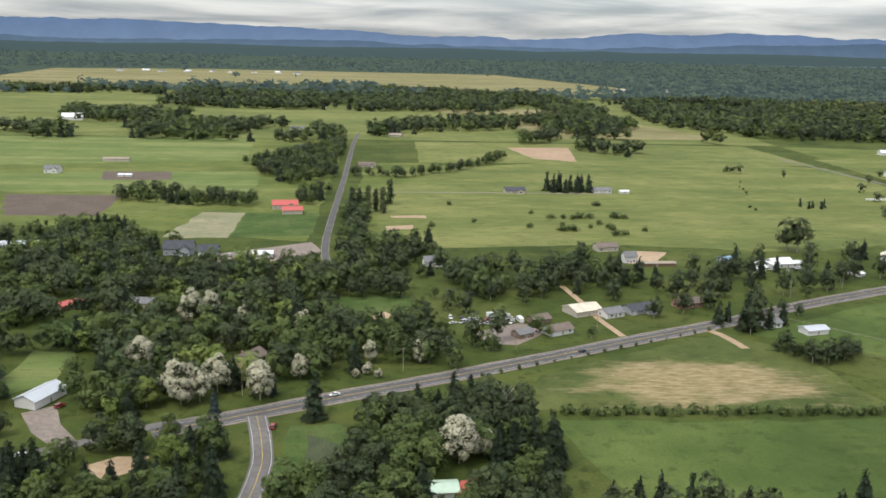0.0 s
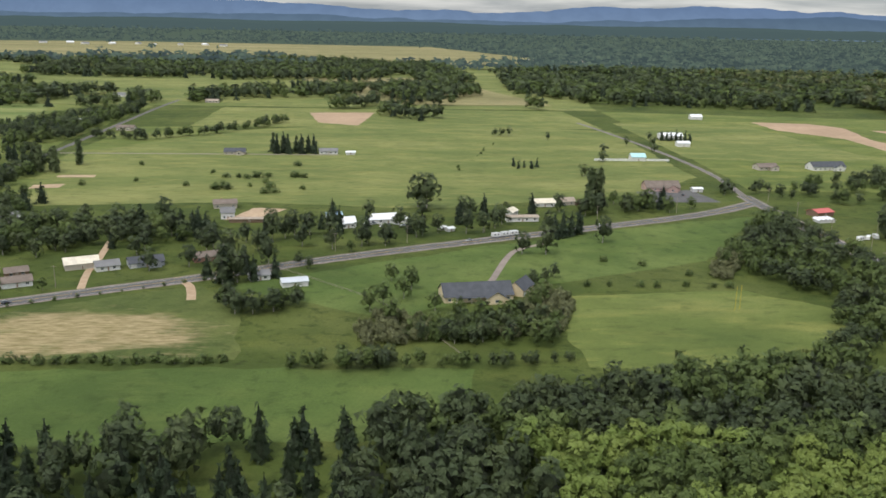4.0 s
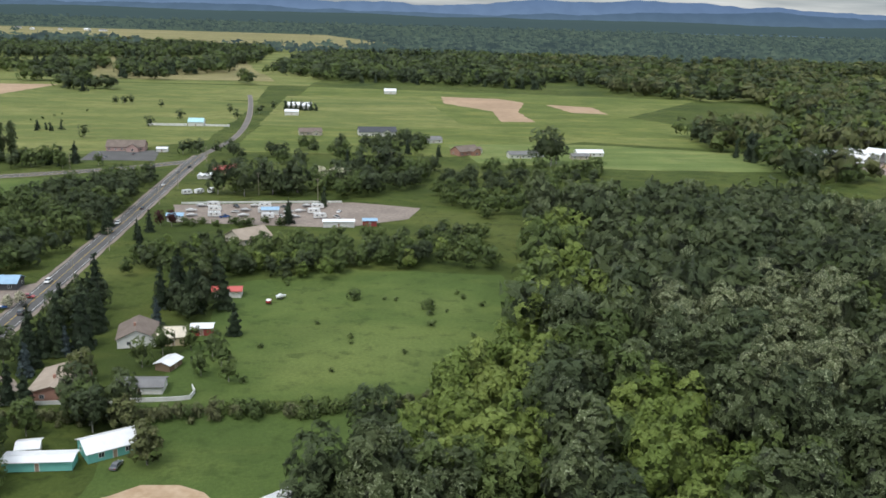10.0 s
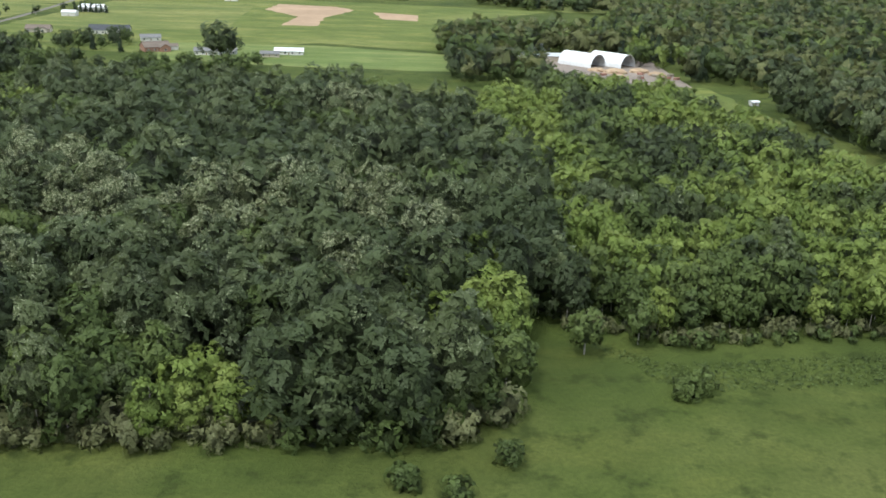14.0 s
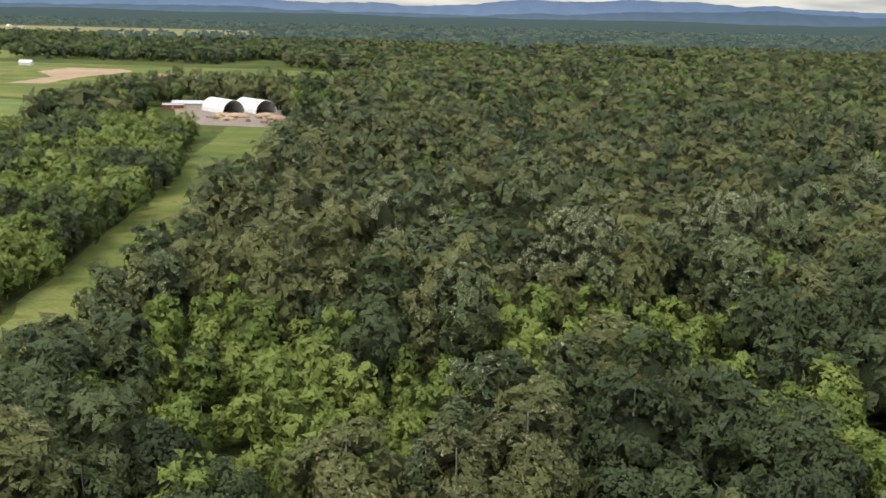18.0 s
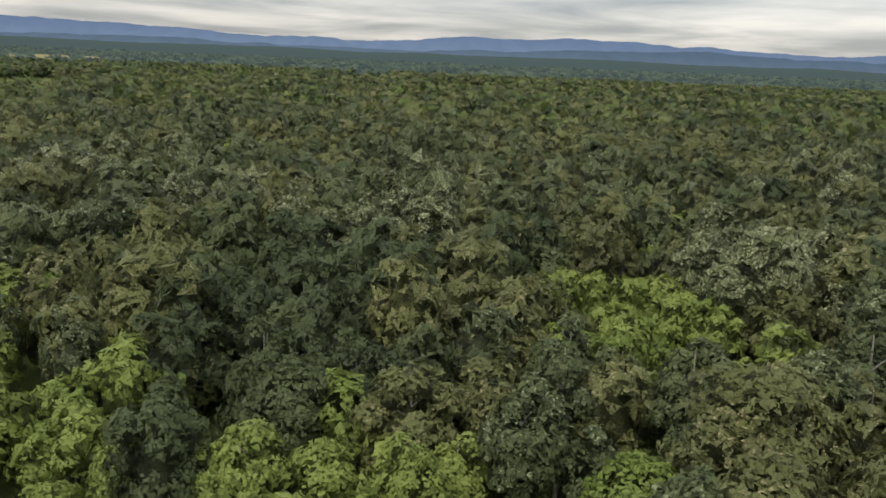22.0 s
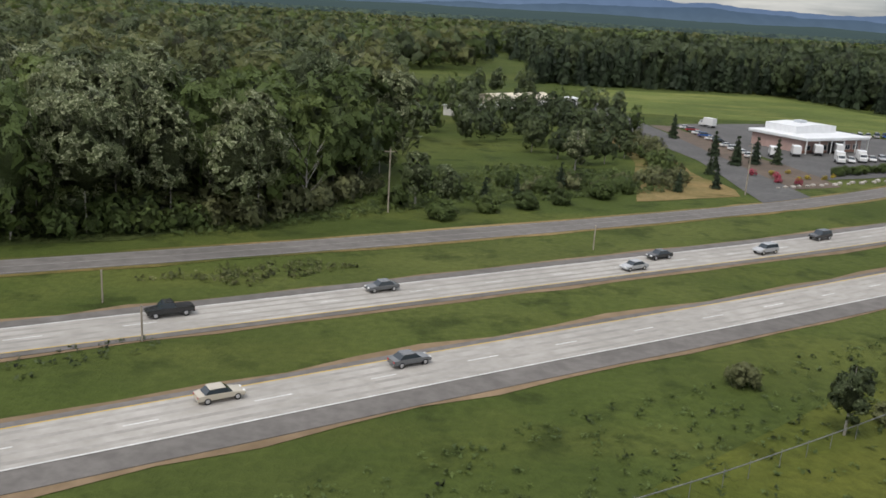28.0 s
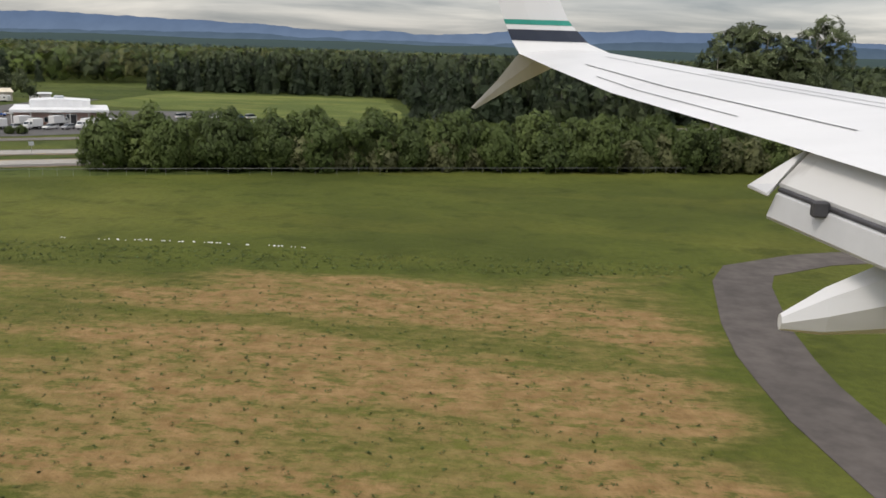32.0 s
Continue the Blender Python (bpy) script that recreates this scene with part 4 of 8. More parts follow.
def car(colour, kind="sedan"):
    """A car at the origin, nose along +x."""
    c = thing(kind, "", "car")
    L, W = {"sedan": (4.6, 1.78), "suv": (4.7, 1.9), "pickup": (5.6, 1.95), "van": (5.4, 2.0)}[kind]
    a = L / 2
    low = [(-a, .35), (a - .1, .35), (a, .55), (a - .12, .74), (a * .45, .9), (-a * .78, .93), (-a + .02, .86)]
    if kind in ("suv", "pickup", "van"):
        low = [(p, q * 1.18 + .05) for p, q in low]
    bm = prism(low, -W / 2, W / 2)
    bmesh.ops.bevel(bm, geom=[e for e in bm.edges if abs((e.verts[0].co - e.verts[1].co).y) < .01], offset=.09, segments=2, affect="EDGES")
    body = part("body", bm, paint(colour, COLOURS[colour]), c)
    base = .9 if kind == "sedan" else 1.1
    top = {"sedan": 1.42, "suv": 1.75, "pickup": 1.8, "van": 2.05}[kind]
    x0, x1, x2, x3 = {"sedan": (-1.75, -1.1, .35, 1.1), "suv": (-2.25, -2.0, .4, 1.2), "pickup": (-.55, -.4, .75, 1.4), "van": (-2.6, -2.5, 1.2, 2.0)}[kind]
    cab = prism([(x0, base - .05), (x3, base - .05), (x2, top - .04), (x1, top - .04)], -W / 2 + .1, W / 2 - .1)
    bmesh.ops.scale(cab, vec=(1, .86, 1), verts=[v for v in cab.verts if v.co.z > base])
    part("cabin_glass", cab, M["glass"], c)
    rp = prism([(x1 - .05, top - .05), (x2 + .05, top - .05), (x2 - .08, top), (x1 + .08, top)], -W * .39, W * .39)
    part("roof", rp, paint(colour, COLOURS[colour]), c)
    if kind == "pickup":
        part("bed_floor", box_bm([(-a + .15, -.7, -W / 2 + .15, W / 2 - .15, 1.12, 1.17)]), M["rubber"], body)
    for sy in (-1, 1):
        part("headlight", box_bm([(a - .2, a - .03, sy * W * .3 - .18, sy * W * .3 + .18, .62, .76)]), M["lamp_clear"], c)
        part("tail_light", box_bm([(-a - .02, -a + .08, sy * W * .36 - .14, sy * W * .36 + .14, .65, .82)]), M["lamp_red"], c)
        for px in (-a * .62, a * .64):
            wheel(c, px, sy * (W / 2 - .1), .33 if kind == "sedan" else .38)
    return c


CARS = {}


def put_car(x, y, turn, colour, kind="sedan", label=None, z=0.14, group=""):
    key = (colour, kind)
    if key not in CARS:
        CARS[key] = car(colour, kind)
        ob = CARS[key]
        ob.matrix_basis = pose(x, y, z, 0, 0, turn)
    else:
        ob = copy_thing(CARS[key], pose(x, y, z, 0, 0, turn))
    what = {"sedan": "sedan", "suv": "sport utility vehicle", "pickup": "pickup truck", "van": "van"}[kind]
    return tagged(ob, label or f"{colour} {what} standing on the pavement", "car", group)


def lane_pose(line, x, off, back=False, z=0.18):
    """A place on a road at that x, off metres to the left of its line."""
    pts = resample(line, 4.0)
    k = min(range(1, len(pts) - 1), key=lambda i: abs(pts[i].x - x))
    d = (pts[k + 1] - pts[k - 1]).normalized()
    p = pts[k] + Vector((-d.y, d.x, 0)) * off
    return p.x, p.y, math.degrees(math.atan2(d.y, d.x)) + (180 if back else 0)


def truck(x, y, turn, label, box=(0.75, 0.75, 0.74), cab="white", long=8.0, high=3.6, tank=False, cargo=True, z=0.14):
    t = thing("truck", label, "truck", pose(x, y, z, 0, 0, turn))
    a = long / 2
    part("chassis", box_bm([(-a, a - .3, -.5, .5, .55, .85)]), M["rubber"], t)
    cb = prism([(a - 2.2, .6), (a, .6), (a, 1.5), (a - .5, 1.65), (a - .9, 2.6), (a - 2.2, 2.7)], -1.1, 1.1)
    bmesh.ops.bevel(cb, geom=cb.edges[:], offset=.06, segments=1, affect="EDGES")
    c = part("cab", cb, paint(cab, COLOURS[cab]), t)
    part("windscreen", prism([(a - .52, 1.72), (a - .5, 1.74), (a - .86, 2.5), (a - .9, 2.48)], -.95, .95), M["glass"], c)
    for sy in (-1.11, 1.11):
        part("side_window", box_bm([(a - 1.9, a - 1.1, min(sy, sy * .99), max(sy, sy * .99), 1.75, 2.4)]), M["glass"], c)
        part("headlight", box_bm([(a - .03, a + .03, sy * .8 - .15, sy * .8 + .15, .9, 1.1)]), M["lamp_clear"], c)
    if cargo:
        m = paint("cargo" + str(round(box[0] * 100)) + str(round(box[2] * 100)), box)
        bx = part("cargo_box", box_bm([(-a, a - 2.4, -1.2, 1.2, .9, high)], .04), m, t)
        part("roof_panel", box_bm([(-a + .1, a - 2.5, -1.1, 1.1, high, high + .04)]), ROOFS["white"] if not tank else m, bx)
        if tank:
            for k in range(5):
                u = -a + .6 + k * (long - 3.4) / 4
                part("panel_rib", box_bm([(u - .05, u + .05, -1.26, 1.26, .95, high - .1)]), m, bx)
            part("advert_panel", box_bm([(-a + 1.2, a - 3.4, -1.29, -1.27, 1.6, 2.7)]), paint("yellow", COLOURS["yellow"]), bx)
    for px in (-a + .9, -a + 1.9, a - 1.2):
        for sy in (-1, 1):
            wheel(t, px, sy * 1.0, .48, .28)
    return t


def bus(x, y, turn, label):
    b = thing("coach", label, "bus", pose(x, y, 0.18, 0, 0, turn))
    body = box_bm([(-6.8, 6.8, -1.27, 1.27, .45, 3.5)], .12)
    sh = part("body", body, paint("black", COLOURS["black"]), b)
    part("roof", box_bm([(-6.6, 6.6, -1.15, 1.15, 3.5, 3.58)]), ROOFS["white"], b, "pale roof panel")
    for sy in (-1.28, 1.28):
        part("side_stripe", box_bm([(-6.4, 1.8, min(sy, sy * 1.012), max(sy, sy * 1.012), 1.0, 1.75)]), paint("silver", COLOURS["silver"]), sh)
        for k in range(7):
            u = -6.2 + k * 1.72
            part("window", box_bm([(u, u + 1.62, min(sy, sy * 1.015), max(sy, sy * 1.015), 1.95, 3.05)]), M["glass"], b)
    part("windscreen", box_bm([(6.79, 6.84, -1.1, 1.1, 1.5, 3.2)]), M["glass"], b)
    for px in (-4.6, -3.3, 4.4):
        for sy in (-1, 1):
            wheel(b, px, sy * 1.1, .5, .3)
    for sy in (-.8, .8):
        part("headlight", box_bm([(6.79, 6.85, sy - .2, sy + .2, .8, 1.0)]), M["lamp_clear"], b)
        part("tail_light", box_bm([(-6.85, -6.79, sy - .2, sy + .2, .9, 1.3)]), M["lamp_red"], b)
    return b


def caravan(x, y, turn, label, long=7.5, high=2.9, colour="white"):
    c = thing("travel_trailer", label, "trailer", pose(x, y, 0.06, 0, 0, turn))
    a = long / 2
    bm = prism([(-a, .55), (a - .3, .55), (a, 1.2), (a - .4, high - .2), (a - .9, high), (-a + .2, high), (-a, high - .3)], -1.2, 1.2)
    sh = part("body", bm, paint(colour, COLOURS[colour]), c)
    part("stripe", box_bm([(-a + .4, a - 1.0, -1.22, -1.2, 1.2, 1.4)]), paint("beige", COLOURS["beige"]), sh)
    for u in (-a * .5, a * .3):
        part("window", box_bm([(u - .5, u + .5, -1.23, 1.23, 1.6, 2.2)]), M["glass"], c)
    part("roof_vent", box_bm([(-.4, .4, -.3, .3, high - .02, high + .18)]), M["frame_white"], c)
    part("drawbar", box_bm([(a - .3, a + 1.0, -.06, .06, .5, .6)]), M["rubber"], c)
    for px in (-.4, .4):
        for sy in (-1, 1):
            wheel(c, px, sy * 1.08, .33)
    return c


def boat(x, y, turn, label, colour="white", long=6.0):
    b = thing("boat", label, "boat", pose(x, y, 0.12, 0, 0, turn))
    a, bm = long / 2, bmesh.new()
    rings = []
    for u, w, z0 in ((-a, 1.0, .5), (-a * .3, 1.1, .45), (a * .4, .9, .5), (a * .8, .45, .7), (a, .05, 1.0)):
        rings.append([bm.verts.new(p) for p in ((u, -w, 1.45), (u, -w * .75, .8), (u, 0, z0), (u, w * .75, .8), (u, w, 1.45))])
    for p, q in zip(rings, rings[1:]):
        for i in range(4):
            bm.faces.new((p[i], p[i + 1], q[i + 1], q[i]))
    bm.faces.new(rings[0])
    for p, q in zip(rings, rings[1:]):
        bm.faces.new((p[4], p[0], q[0], q[4]))
    hull = part("hull", bm, paint(colour, COLOURS[colour]), b)
    part("cover", prism([(-a * .8, 1.44), (a * .5, 1.44), (a * .1, 1.95), (-a * .3, 1.95)], -.8, .8), paint("white", COLOURS["white"]), hull)
    part("trailer_frame", box_bm([(-a * .8, a * 1.2, -.08, .08, .35, .45)]), M["rubber"], b)
    for sy in (-1, 1):
        wheel(b, -a * .3, sy * .95, .3)
    return b


def utility_pole(x, y, turn=0.0, high=11.0, arms=1):
    p = thing("utility_pole", "weathered wooden utility pole with crossarm", "pole", pose(x, y, 0, 0, 0, turn))
    part("pole", tube((0, 0, 0), (0, 0, high), .17, .11, 8), M["wood_grey"], p)
    for k in range(arms):
        z = high - .5 - k * 1.2
        part("crossarm", box_bm([(-1.2, 1.2, -.06, .06, z - .07, z + .07)]), M["wood_grey"], p)
    return p


def fence(points, label, post_gap=3.0, high=1.2, material=None, rails=2, mesh=False):
    f = thing("fence", label, "fence")
    line = resample(points, post_gap)
    m = material or M["wood_grey"]
    post = None
    for i, p in enumerate(line):
        if post is None:
            half = .025 if m == M["wire"] else .06
            post = box_bm([(-half, half, -half, half, 0, high)])
            ob = part("post", post, m, f)
            ob.location = (p.x, p.y, 0)
            post_mesh = ob.data
        elif i < 300:
            ob = part("post", post_mesh, None, f)
            ob.location = (p.x, p.y, 0)
    for k in range(rails):
        z = high * (.95 - .5 * k / max(1, rails - 1) if rails > 1 else .9)
        vv, ff = ribbon(points, .03, -.03, z, 0, post_gap, thick=.1)
        part("rail", mesh_of("rail", vv, ff, m), None, f)
    return f


def board_wall(points, label, high=1.6, material=None):
    w = thing("board_fence", label, "fence")
    vv, ff = ribbon(points, .08, -.08, high, 0, 3.0, thick=high)
    part("boards", mesh_of("boards", vv, ff, material or M["frame_white"]), None, w)
    vv, ff = ribbon(points, .12, -.12, high + .06, 0, 3.0, thick=.08)
    part("cap_rail", mesh_of("cap_rail", vv, ff, material or M["frame_white"]), None, w)
    return w

# ---- houses round the junction ----
house(-117, 601, 5, 20, 11, "grey clapboard farmhouse with steep slate roof and gables", "grey", "slate", 4.8, 0.8, wing=4, chimney=True)
house(-97, 600, 5, 14, 9, "grey garage house with slate roof beside the farmhouse", "grey", "slate", 3.2, 0.8, garage=True)
shed(-59, 592, 4, 14, 10, "open-sided shed with white metal roof on gravel", "white", "white", 3.2)
house(-66, 776, 8, 22, 13, "long house with faded red metal roof", "beige", "red", 4.0, 0.5, wing=5)
shed(-57, 752, 8, 17, 11, "barn with faded red metal roof", "beige", "red", 3.6, 0.45, name="barn")
house(-338, 972, 0, 16, 10, "white farmhouse among crop strips", "white", "grey", 4.5, 0.7, wing=3)
shed(-300, 1070, 4, 30, 9, "long pale farm shed beside poplars", "beige", "tan", 3.4)
shed(-255, 950, 0, 14, 6, "white polytunnel shed by ploughed soil", "white", "white", 2.2)
shed(-535, 1600, 10, 34, 16, "white barn with steep white roof", "white", "white", 6.0, 0.8, name="barn")
shed(-228, 612, 6, 26, 15, "large flat shed with pale grey metal roof", "grey", "silver", 4.0, 0.2)
shed(-146, 472, 55, 13, 8, "open shed with bright red metal roof under trees", "brown", "red", 3.0)
house(-107, 476, -10, 16, 9, "grey-roofed house hidden among trees", "beige", "grey", 3.0, windows=True)
shed(-112, 343, 70, 18, 10, "white metal garage with pale blue roof", "white", "silver", 3.6, 0.4, name="garage", garage=True)
house(-36, 386, 60, 17, 10, "brown-roofed house between blossom trees", "cream", "brown", 3.2, 0.5, chimney=True)
house(-114, 262, 20, 15, 10, "low house with reddish brown roof", "brown", "brown", 3.0)
shed(47, 264, 3, 10, 8, "shed with pale green metal roof", "white", "green", 2.8, 0.25)
shed(56, 263, 80, 8, 6, "small shed with faded red and white roof", "white", "red", 2.6)
house(150, 874, 4, 20, 12, "low house with grey hipped roof on the pasture", "beige", "slate", 3.0, wing=4)
house(240, 882, 6, 18, 10, "white bungalow beside dark firs", "white", "grey", 3.0)
shed(262, 878, 6, 9, 6, "small white outbuilding on the pasture", "white", "white", 2.4)
house(184, 622, 12, 16, 10, "farmhouse with brown roof in a paddock", "beige", "brown", 3.4, chimney=True)
house(192, 586, 10, 9, 7, "two-storey white house with gable front", "white", "grey", 4.8, 0.8)
shed(208, 576, 3, 26, 6, "long low shed with tan roof", "brown", "tan", 2.4, 0.2)
shed(135, 467, 24, 17, 14, "building with broad cream roof beside the road", "beige", "cream", 3.2, 0.3, name="workshop")
house(115, 432, 28, 14, 9, "roadside bungalow with brown roof", "white", "brown", 2.8, garage=True)
house(108, 450, 28, 11, 8, "small brown bungalow behind the road", "brown", "brown", 2.6)
house(150, 462, 26, 12, 9, "roadside house with grey roof and white walls", "white", "grey", 2.8)
house(168, 470, 24, 18, 10, "wide roadside house with dark grey roof", "grey", "slate", 2.8, wing=3, garage=True)
house(199, 481, 22, 16, 9, "brick roadside house with brown roof", "brick", "brown", 2.9)
shed(251, 433, 15, 13, 8, "white shed with pale blue metal roof", "white", "silver", 2.8, 0.3)
house(232, 444, 20, 10, 8, "small white cottage behind firs", "white", "grey", 2.8)
house(272, 562, 20, 10, 8, "white cottage with steep gable by the road", "white", "white", 3.6, 0.8)
house(296, 582, 15, 16, 9, "white bungalow with pale roof among trees", "white", "white", 2.8)
shed(262, 590, 15, 10, 8, "shed with pale blue roof", "grey", "blue", 2.6)
house(96, 426, 30, 9, 7, "small cottage among parked vehicles", "brown", "grey", 2.6)
house(56, 572, 10, 12, 9, "white house with steep roof at a lane end", "white", "grey", 3.6, 0.7)
house(-3, 1050, 0, 20, 11, "pinkish house beside the straight road", "beige", "brown", 3.2, wing=4)
house(327, 1790, 0, 26, 14, "far white farm building on a yellow meadow", "white", "white", 4.0)
house(345, 1720, 30, 18, 10, "far house with grey roof by the woods", "white", "grey", 3.5)
house(-130, 1480, 0, 24, 12, "far grey-roofed house among trees", "white", "grey", 4.0)
house(-95, 1225, 10, 16, 10, "white house in trees beside the road", "white", "grey", 3.4)
shed(-75, 1130, 4, 12, 9, "shed with round white roof", "white", "white", 3.0)
house(30, 1400, 0, 20, 10, "far pale house in a row by the road", "beige", "tan", 3.0)
for i in range(9):
    house(-1150 + 95 * i, 3950 + 60 * math.sin(i * 2.1), 20 * i, 30, 16, "far white farm building on yellow land", "white", "white" if i % 2 else "grey", 6.0, windows=False, door=False, clear=30)
for i in range(34):
    house(760 + 22 * (i % 17) + 5 * math.sin(i * 3.7), 2900 + 46 * (i // 17) + 12 * math.sin(i * 1.3), 37 * i, 17, 12, "far suburban house with pale roof", ("beige", "white", "grey")[i % 3], ("tan", "grey", "cream", "brown")[i % 4], 5.0, 0.6, windows=False, door=False, clear=16)

# ---- houses along the straight road ----
house(341, 412, 8, 34, 15, "large house with dark slate roof and cream walls", "cream", "slate", 3.2, 0.62, wing=5, porch=True, clear=22)
house(364, 420, 60, 14, 9, "gabled garage wing with dark slate roof", "cream", "slate", 3.6, 0.8, garage=True)
house(560, 344, 2, 20, 9, "dark blue house with pale blue metal roof", "dark", "blue", 2.9, 0.42, porch=True)
house(547, 316, 14, 18, 11, "brick house with silver metal roof", "brick", "silver", 2.8, 0.45)
shed(529, 298, 6, 12, 9, "low shed with blue tarpaulin roof", "white", "blue", 2.4, 0.2)
shed(519, 299, 6, 8, 9, "low shed with white roof", "white", "white", 2.4, 0.2)
shed(533, 250, 10, 10, 9, "small grey-roofed shed beside big trees", "brown", "grey", 2.8)
caravan(541, 325, -28, "white travel trailer with rounded nose on grass", 9.5)
caravan(539, 302, 80, "small white camper on gravel", 5)
house(389, 584, 4, 22, 8, "long white roadside building with flat pale roof", "white", "tan", 3.0, 0.2)
house(383, 600, 60, 11, 8, "white shop with gabled front", "white", "cream", 3.4)
house(412, 634, 10, 16, 10, "pale-roofed bungalow behind the road", "white", "cream", 3.0)
house(430, 640, 10, 12, 9, "bungalow with brown roof on sandy ground", "beige", "tan", 3.0)
shed(338, 552, 30, 5, 4, "small white garden shed with gable", "white", "white", 2.2)
shed(333, 556, 30, 4, 4, "small white garden shed", "white", "white", 2.0)
house(298, 577, 12, 26, 8, "long white mobile home among vehicles", "white", "white", 2.8, 0.15)
house(520, 700, 2, 28, 14, "pinkish brown hall with gabled roof by a parking lot", "pink", "brown", 3.4, 0.6, wing=5)
shed(548, 694, 2, 8, 6, "white outbuilding near the parking lot", "white", "white", 2.6)
shed(544, 857, 0, 14, 12, "barn with pale teal metal roof", "white", "teal", 4.0, 0.5, name="barn")
board_wall([(500, 852), (536, 852)], "long low white board wall across the grass", 2.2)
board_wall([(552, 853), (575, 853)], "low white board wall beside the barn", 2.0)
shed(628, 1020, 0, 26, 16, "white barn behind a row of firs", "white", "white", 5.0, 0.35, name="barn")
shed(624, 962, 0, 14, 10, "small white barn on the pasture", "white", "white", 4.0, 0.35, name="barn")
shed(735, 1245, 0, 16, 12, "white shed at the wood's edge", "white", "white", 4.0, 0.5)
house(648, 420, 40, 17, 14, "house with tan hipped roof behind trees", "beige", "tan", 3.0, 0.5)
shed(608, 606, 20, 15, 11, "building with red-orange metal roof", "brown", "red", 3.2)
for i in range(4):
    shed(596 + 3.2 * i, 584 + .6 * i, 95, 8, 2.8, "narrow white polytunnel in a row", "white", "white", 2.0, 0.6, door=False, clear=5)
house(629, 286, 100, 15, 12, "white house with grey-brown roof behind firs", "white", "brown", 3.2, 0.45, chimney=True)
shed(641, 284, 8, 9, 8, "cream garage with cream roof", "cream", "cream", 3.2, 0.5, name="garage")
house(617, 246, 92, 18, 13, "brick ranch house with long tan roof", "brick", "tan", 2.8, 0.28, chimney=True, porch=False)
shed(640, 245, 0, 13, 7, "shed with grey roof at a back garden", "white", "grey", 2.4, 0.3)
shed(644, 262, 70, 7, 5, "garden shed with white sheet roof", "brown", "white", 2.2)
shed(651, 334, 2, 11, 6, "long shed with rusty red and white roof", "white", "red", 2.8)
shed(649, 292, 2, 7, 5, "dark red shed with white metal roof", "red", "white", 2.8, 0.25)
house(641, 208, 32, 13, 9, "pale green house with white metal roof", "teal", "white", 2.8, 0.4)
shed(627, 200, 2, 16, 5, "teal mobile home with white roof", "teal", "white", 2.6, 0.15, name="mobile_home")
shed(622, 207, 10, 5, 5, "small shed with white metal roof", "white", "white", 2.4)
shed(521, 254, 15, 15, 5, "white flat-roofed mobile home by the drive", "white", "white", 2.8, 0.12, name="mobile_home")
house(713, 812, 8, 34, 14, "large blue-grey house with slate roof", "white", "slate", 3.6, 0.55, wing=5)
house(653, 808, 10, 20, 12, "house with brown roof near pasture", "beige", "brown", 3.2, wing=4)
house(782, 704, 35, 20, 12, "brick farmhouse with brown roof", "brick", "brown", 3.6, 0.6, wing=4)
shed(790, 716, 20, 12, 9, "shed with pinkish roof behind the farmhouse", "white", "brown", 3.0)
house(824, 692, 6, 18, 9, "white house with grey roof behind the wood", "white", "grey", 3.2)
house(838, 700, 6, 14, 8, "grey mobile home behind the wood", "grey", "grey", 2.8)
house(884, 708, 4, 22, 9, "white bungalow beyond the wood", "white", "white", 3.0, garage=True)
house(872, 690, 4, 14, 7, "low pale house beyond the wood", "beige", "grey", 2.8)
house(760, 770, 20, 16, 10, "white house with grey roof near bare soil", "white", "grey", 3.0)
shed(683, 173, 40, 13, 9, "dark barn with crisp white peaked roof", "dark", "white", 3.2, 0.7, name="barn")
shed(652, 480, 5, 9, 6, "shed with blue metal roof at the lot", "white", "blue", 2.8)
shed(605, 462, 5, 8, 6, "small white building with blue roof at the lot", "white", "blue", 3.0)
shed(690, 452, 3, 16, 6, "white container shed at the lot edge", "white", "white", 3.0, 0.1)
shed(706, 455, 3, 7, 6, "open shed with blue roof and orange goods", "red", "blue", 3.0, 0.2)

# ---- the farm with the hoop houses ----
hoop_house(1112, 700, 42, 32, 19, "white plastic hoop greenhouse with open end")
hoop_house(1136, 704, 42, 32, 19, "white plastic hoop greenhouse beside its twin")
shed(1088, 724, 6, 40, 16, "long shed with pale grey metal roof", "beige", "silver", 4.0, 0.2)
shed(1070, 716, 6, 16, 8, "shed with orange-red tarpaulin front", "red", "silver", 3.0, 0.2)
house(1092, 790, 10, 14, 9, "grey house behind the greenhouses", "grey", "slate", 3.6, 0.6)
shed(1189, 536, 10, 5, 4, "small white hut at the grass strip", "white", "white", 2.4)
for i in range(14):
    st = thing("timber_stack", "stack of reddish sawn timber on the yard", "timber", pose(1112 + 4.6 * i + 3 * math.sin(i * 2.3), 652 + 14 * math.sin(i * 1.7) - 1.2 * i, 0.1, 0, 0, 17 * i), "timber stacks in the yard")
    for k in range(5):
        part("plank", box_bm([(-2.2, 2.2, -1.4 + .04 * k, 1.4 - .04 * k, .32 * k + .1, .32 * k + .36)], .02), WALLS["brick"] if i % 3 else M["wood_grey"], st)
CLEAR.extend([(1140, 655, 42), (1090, 690, 44), (1100, 640, 32), (1120, 610, 26)])
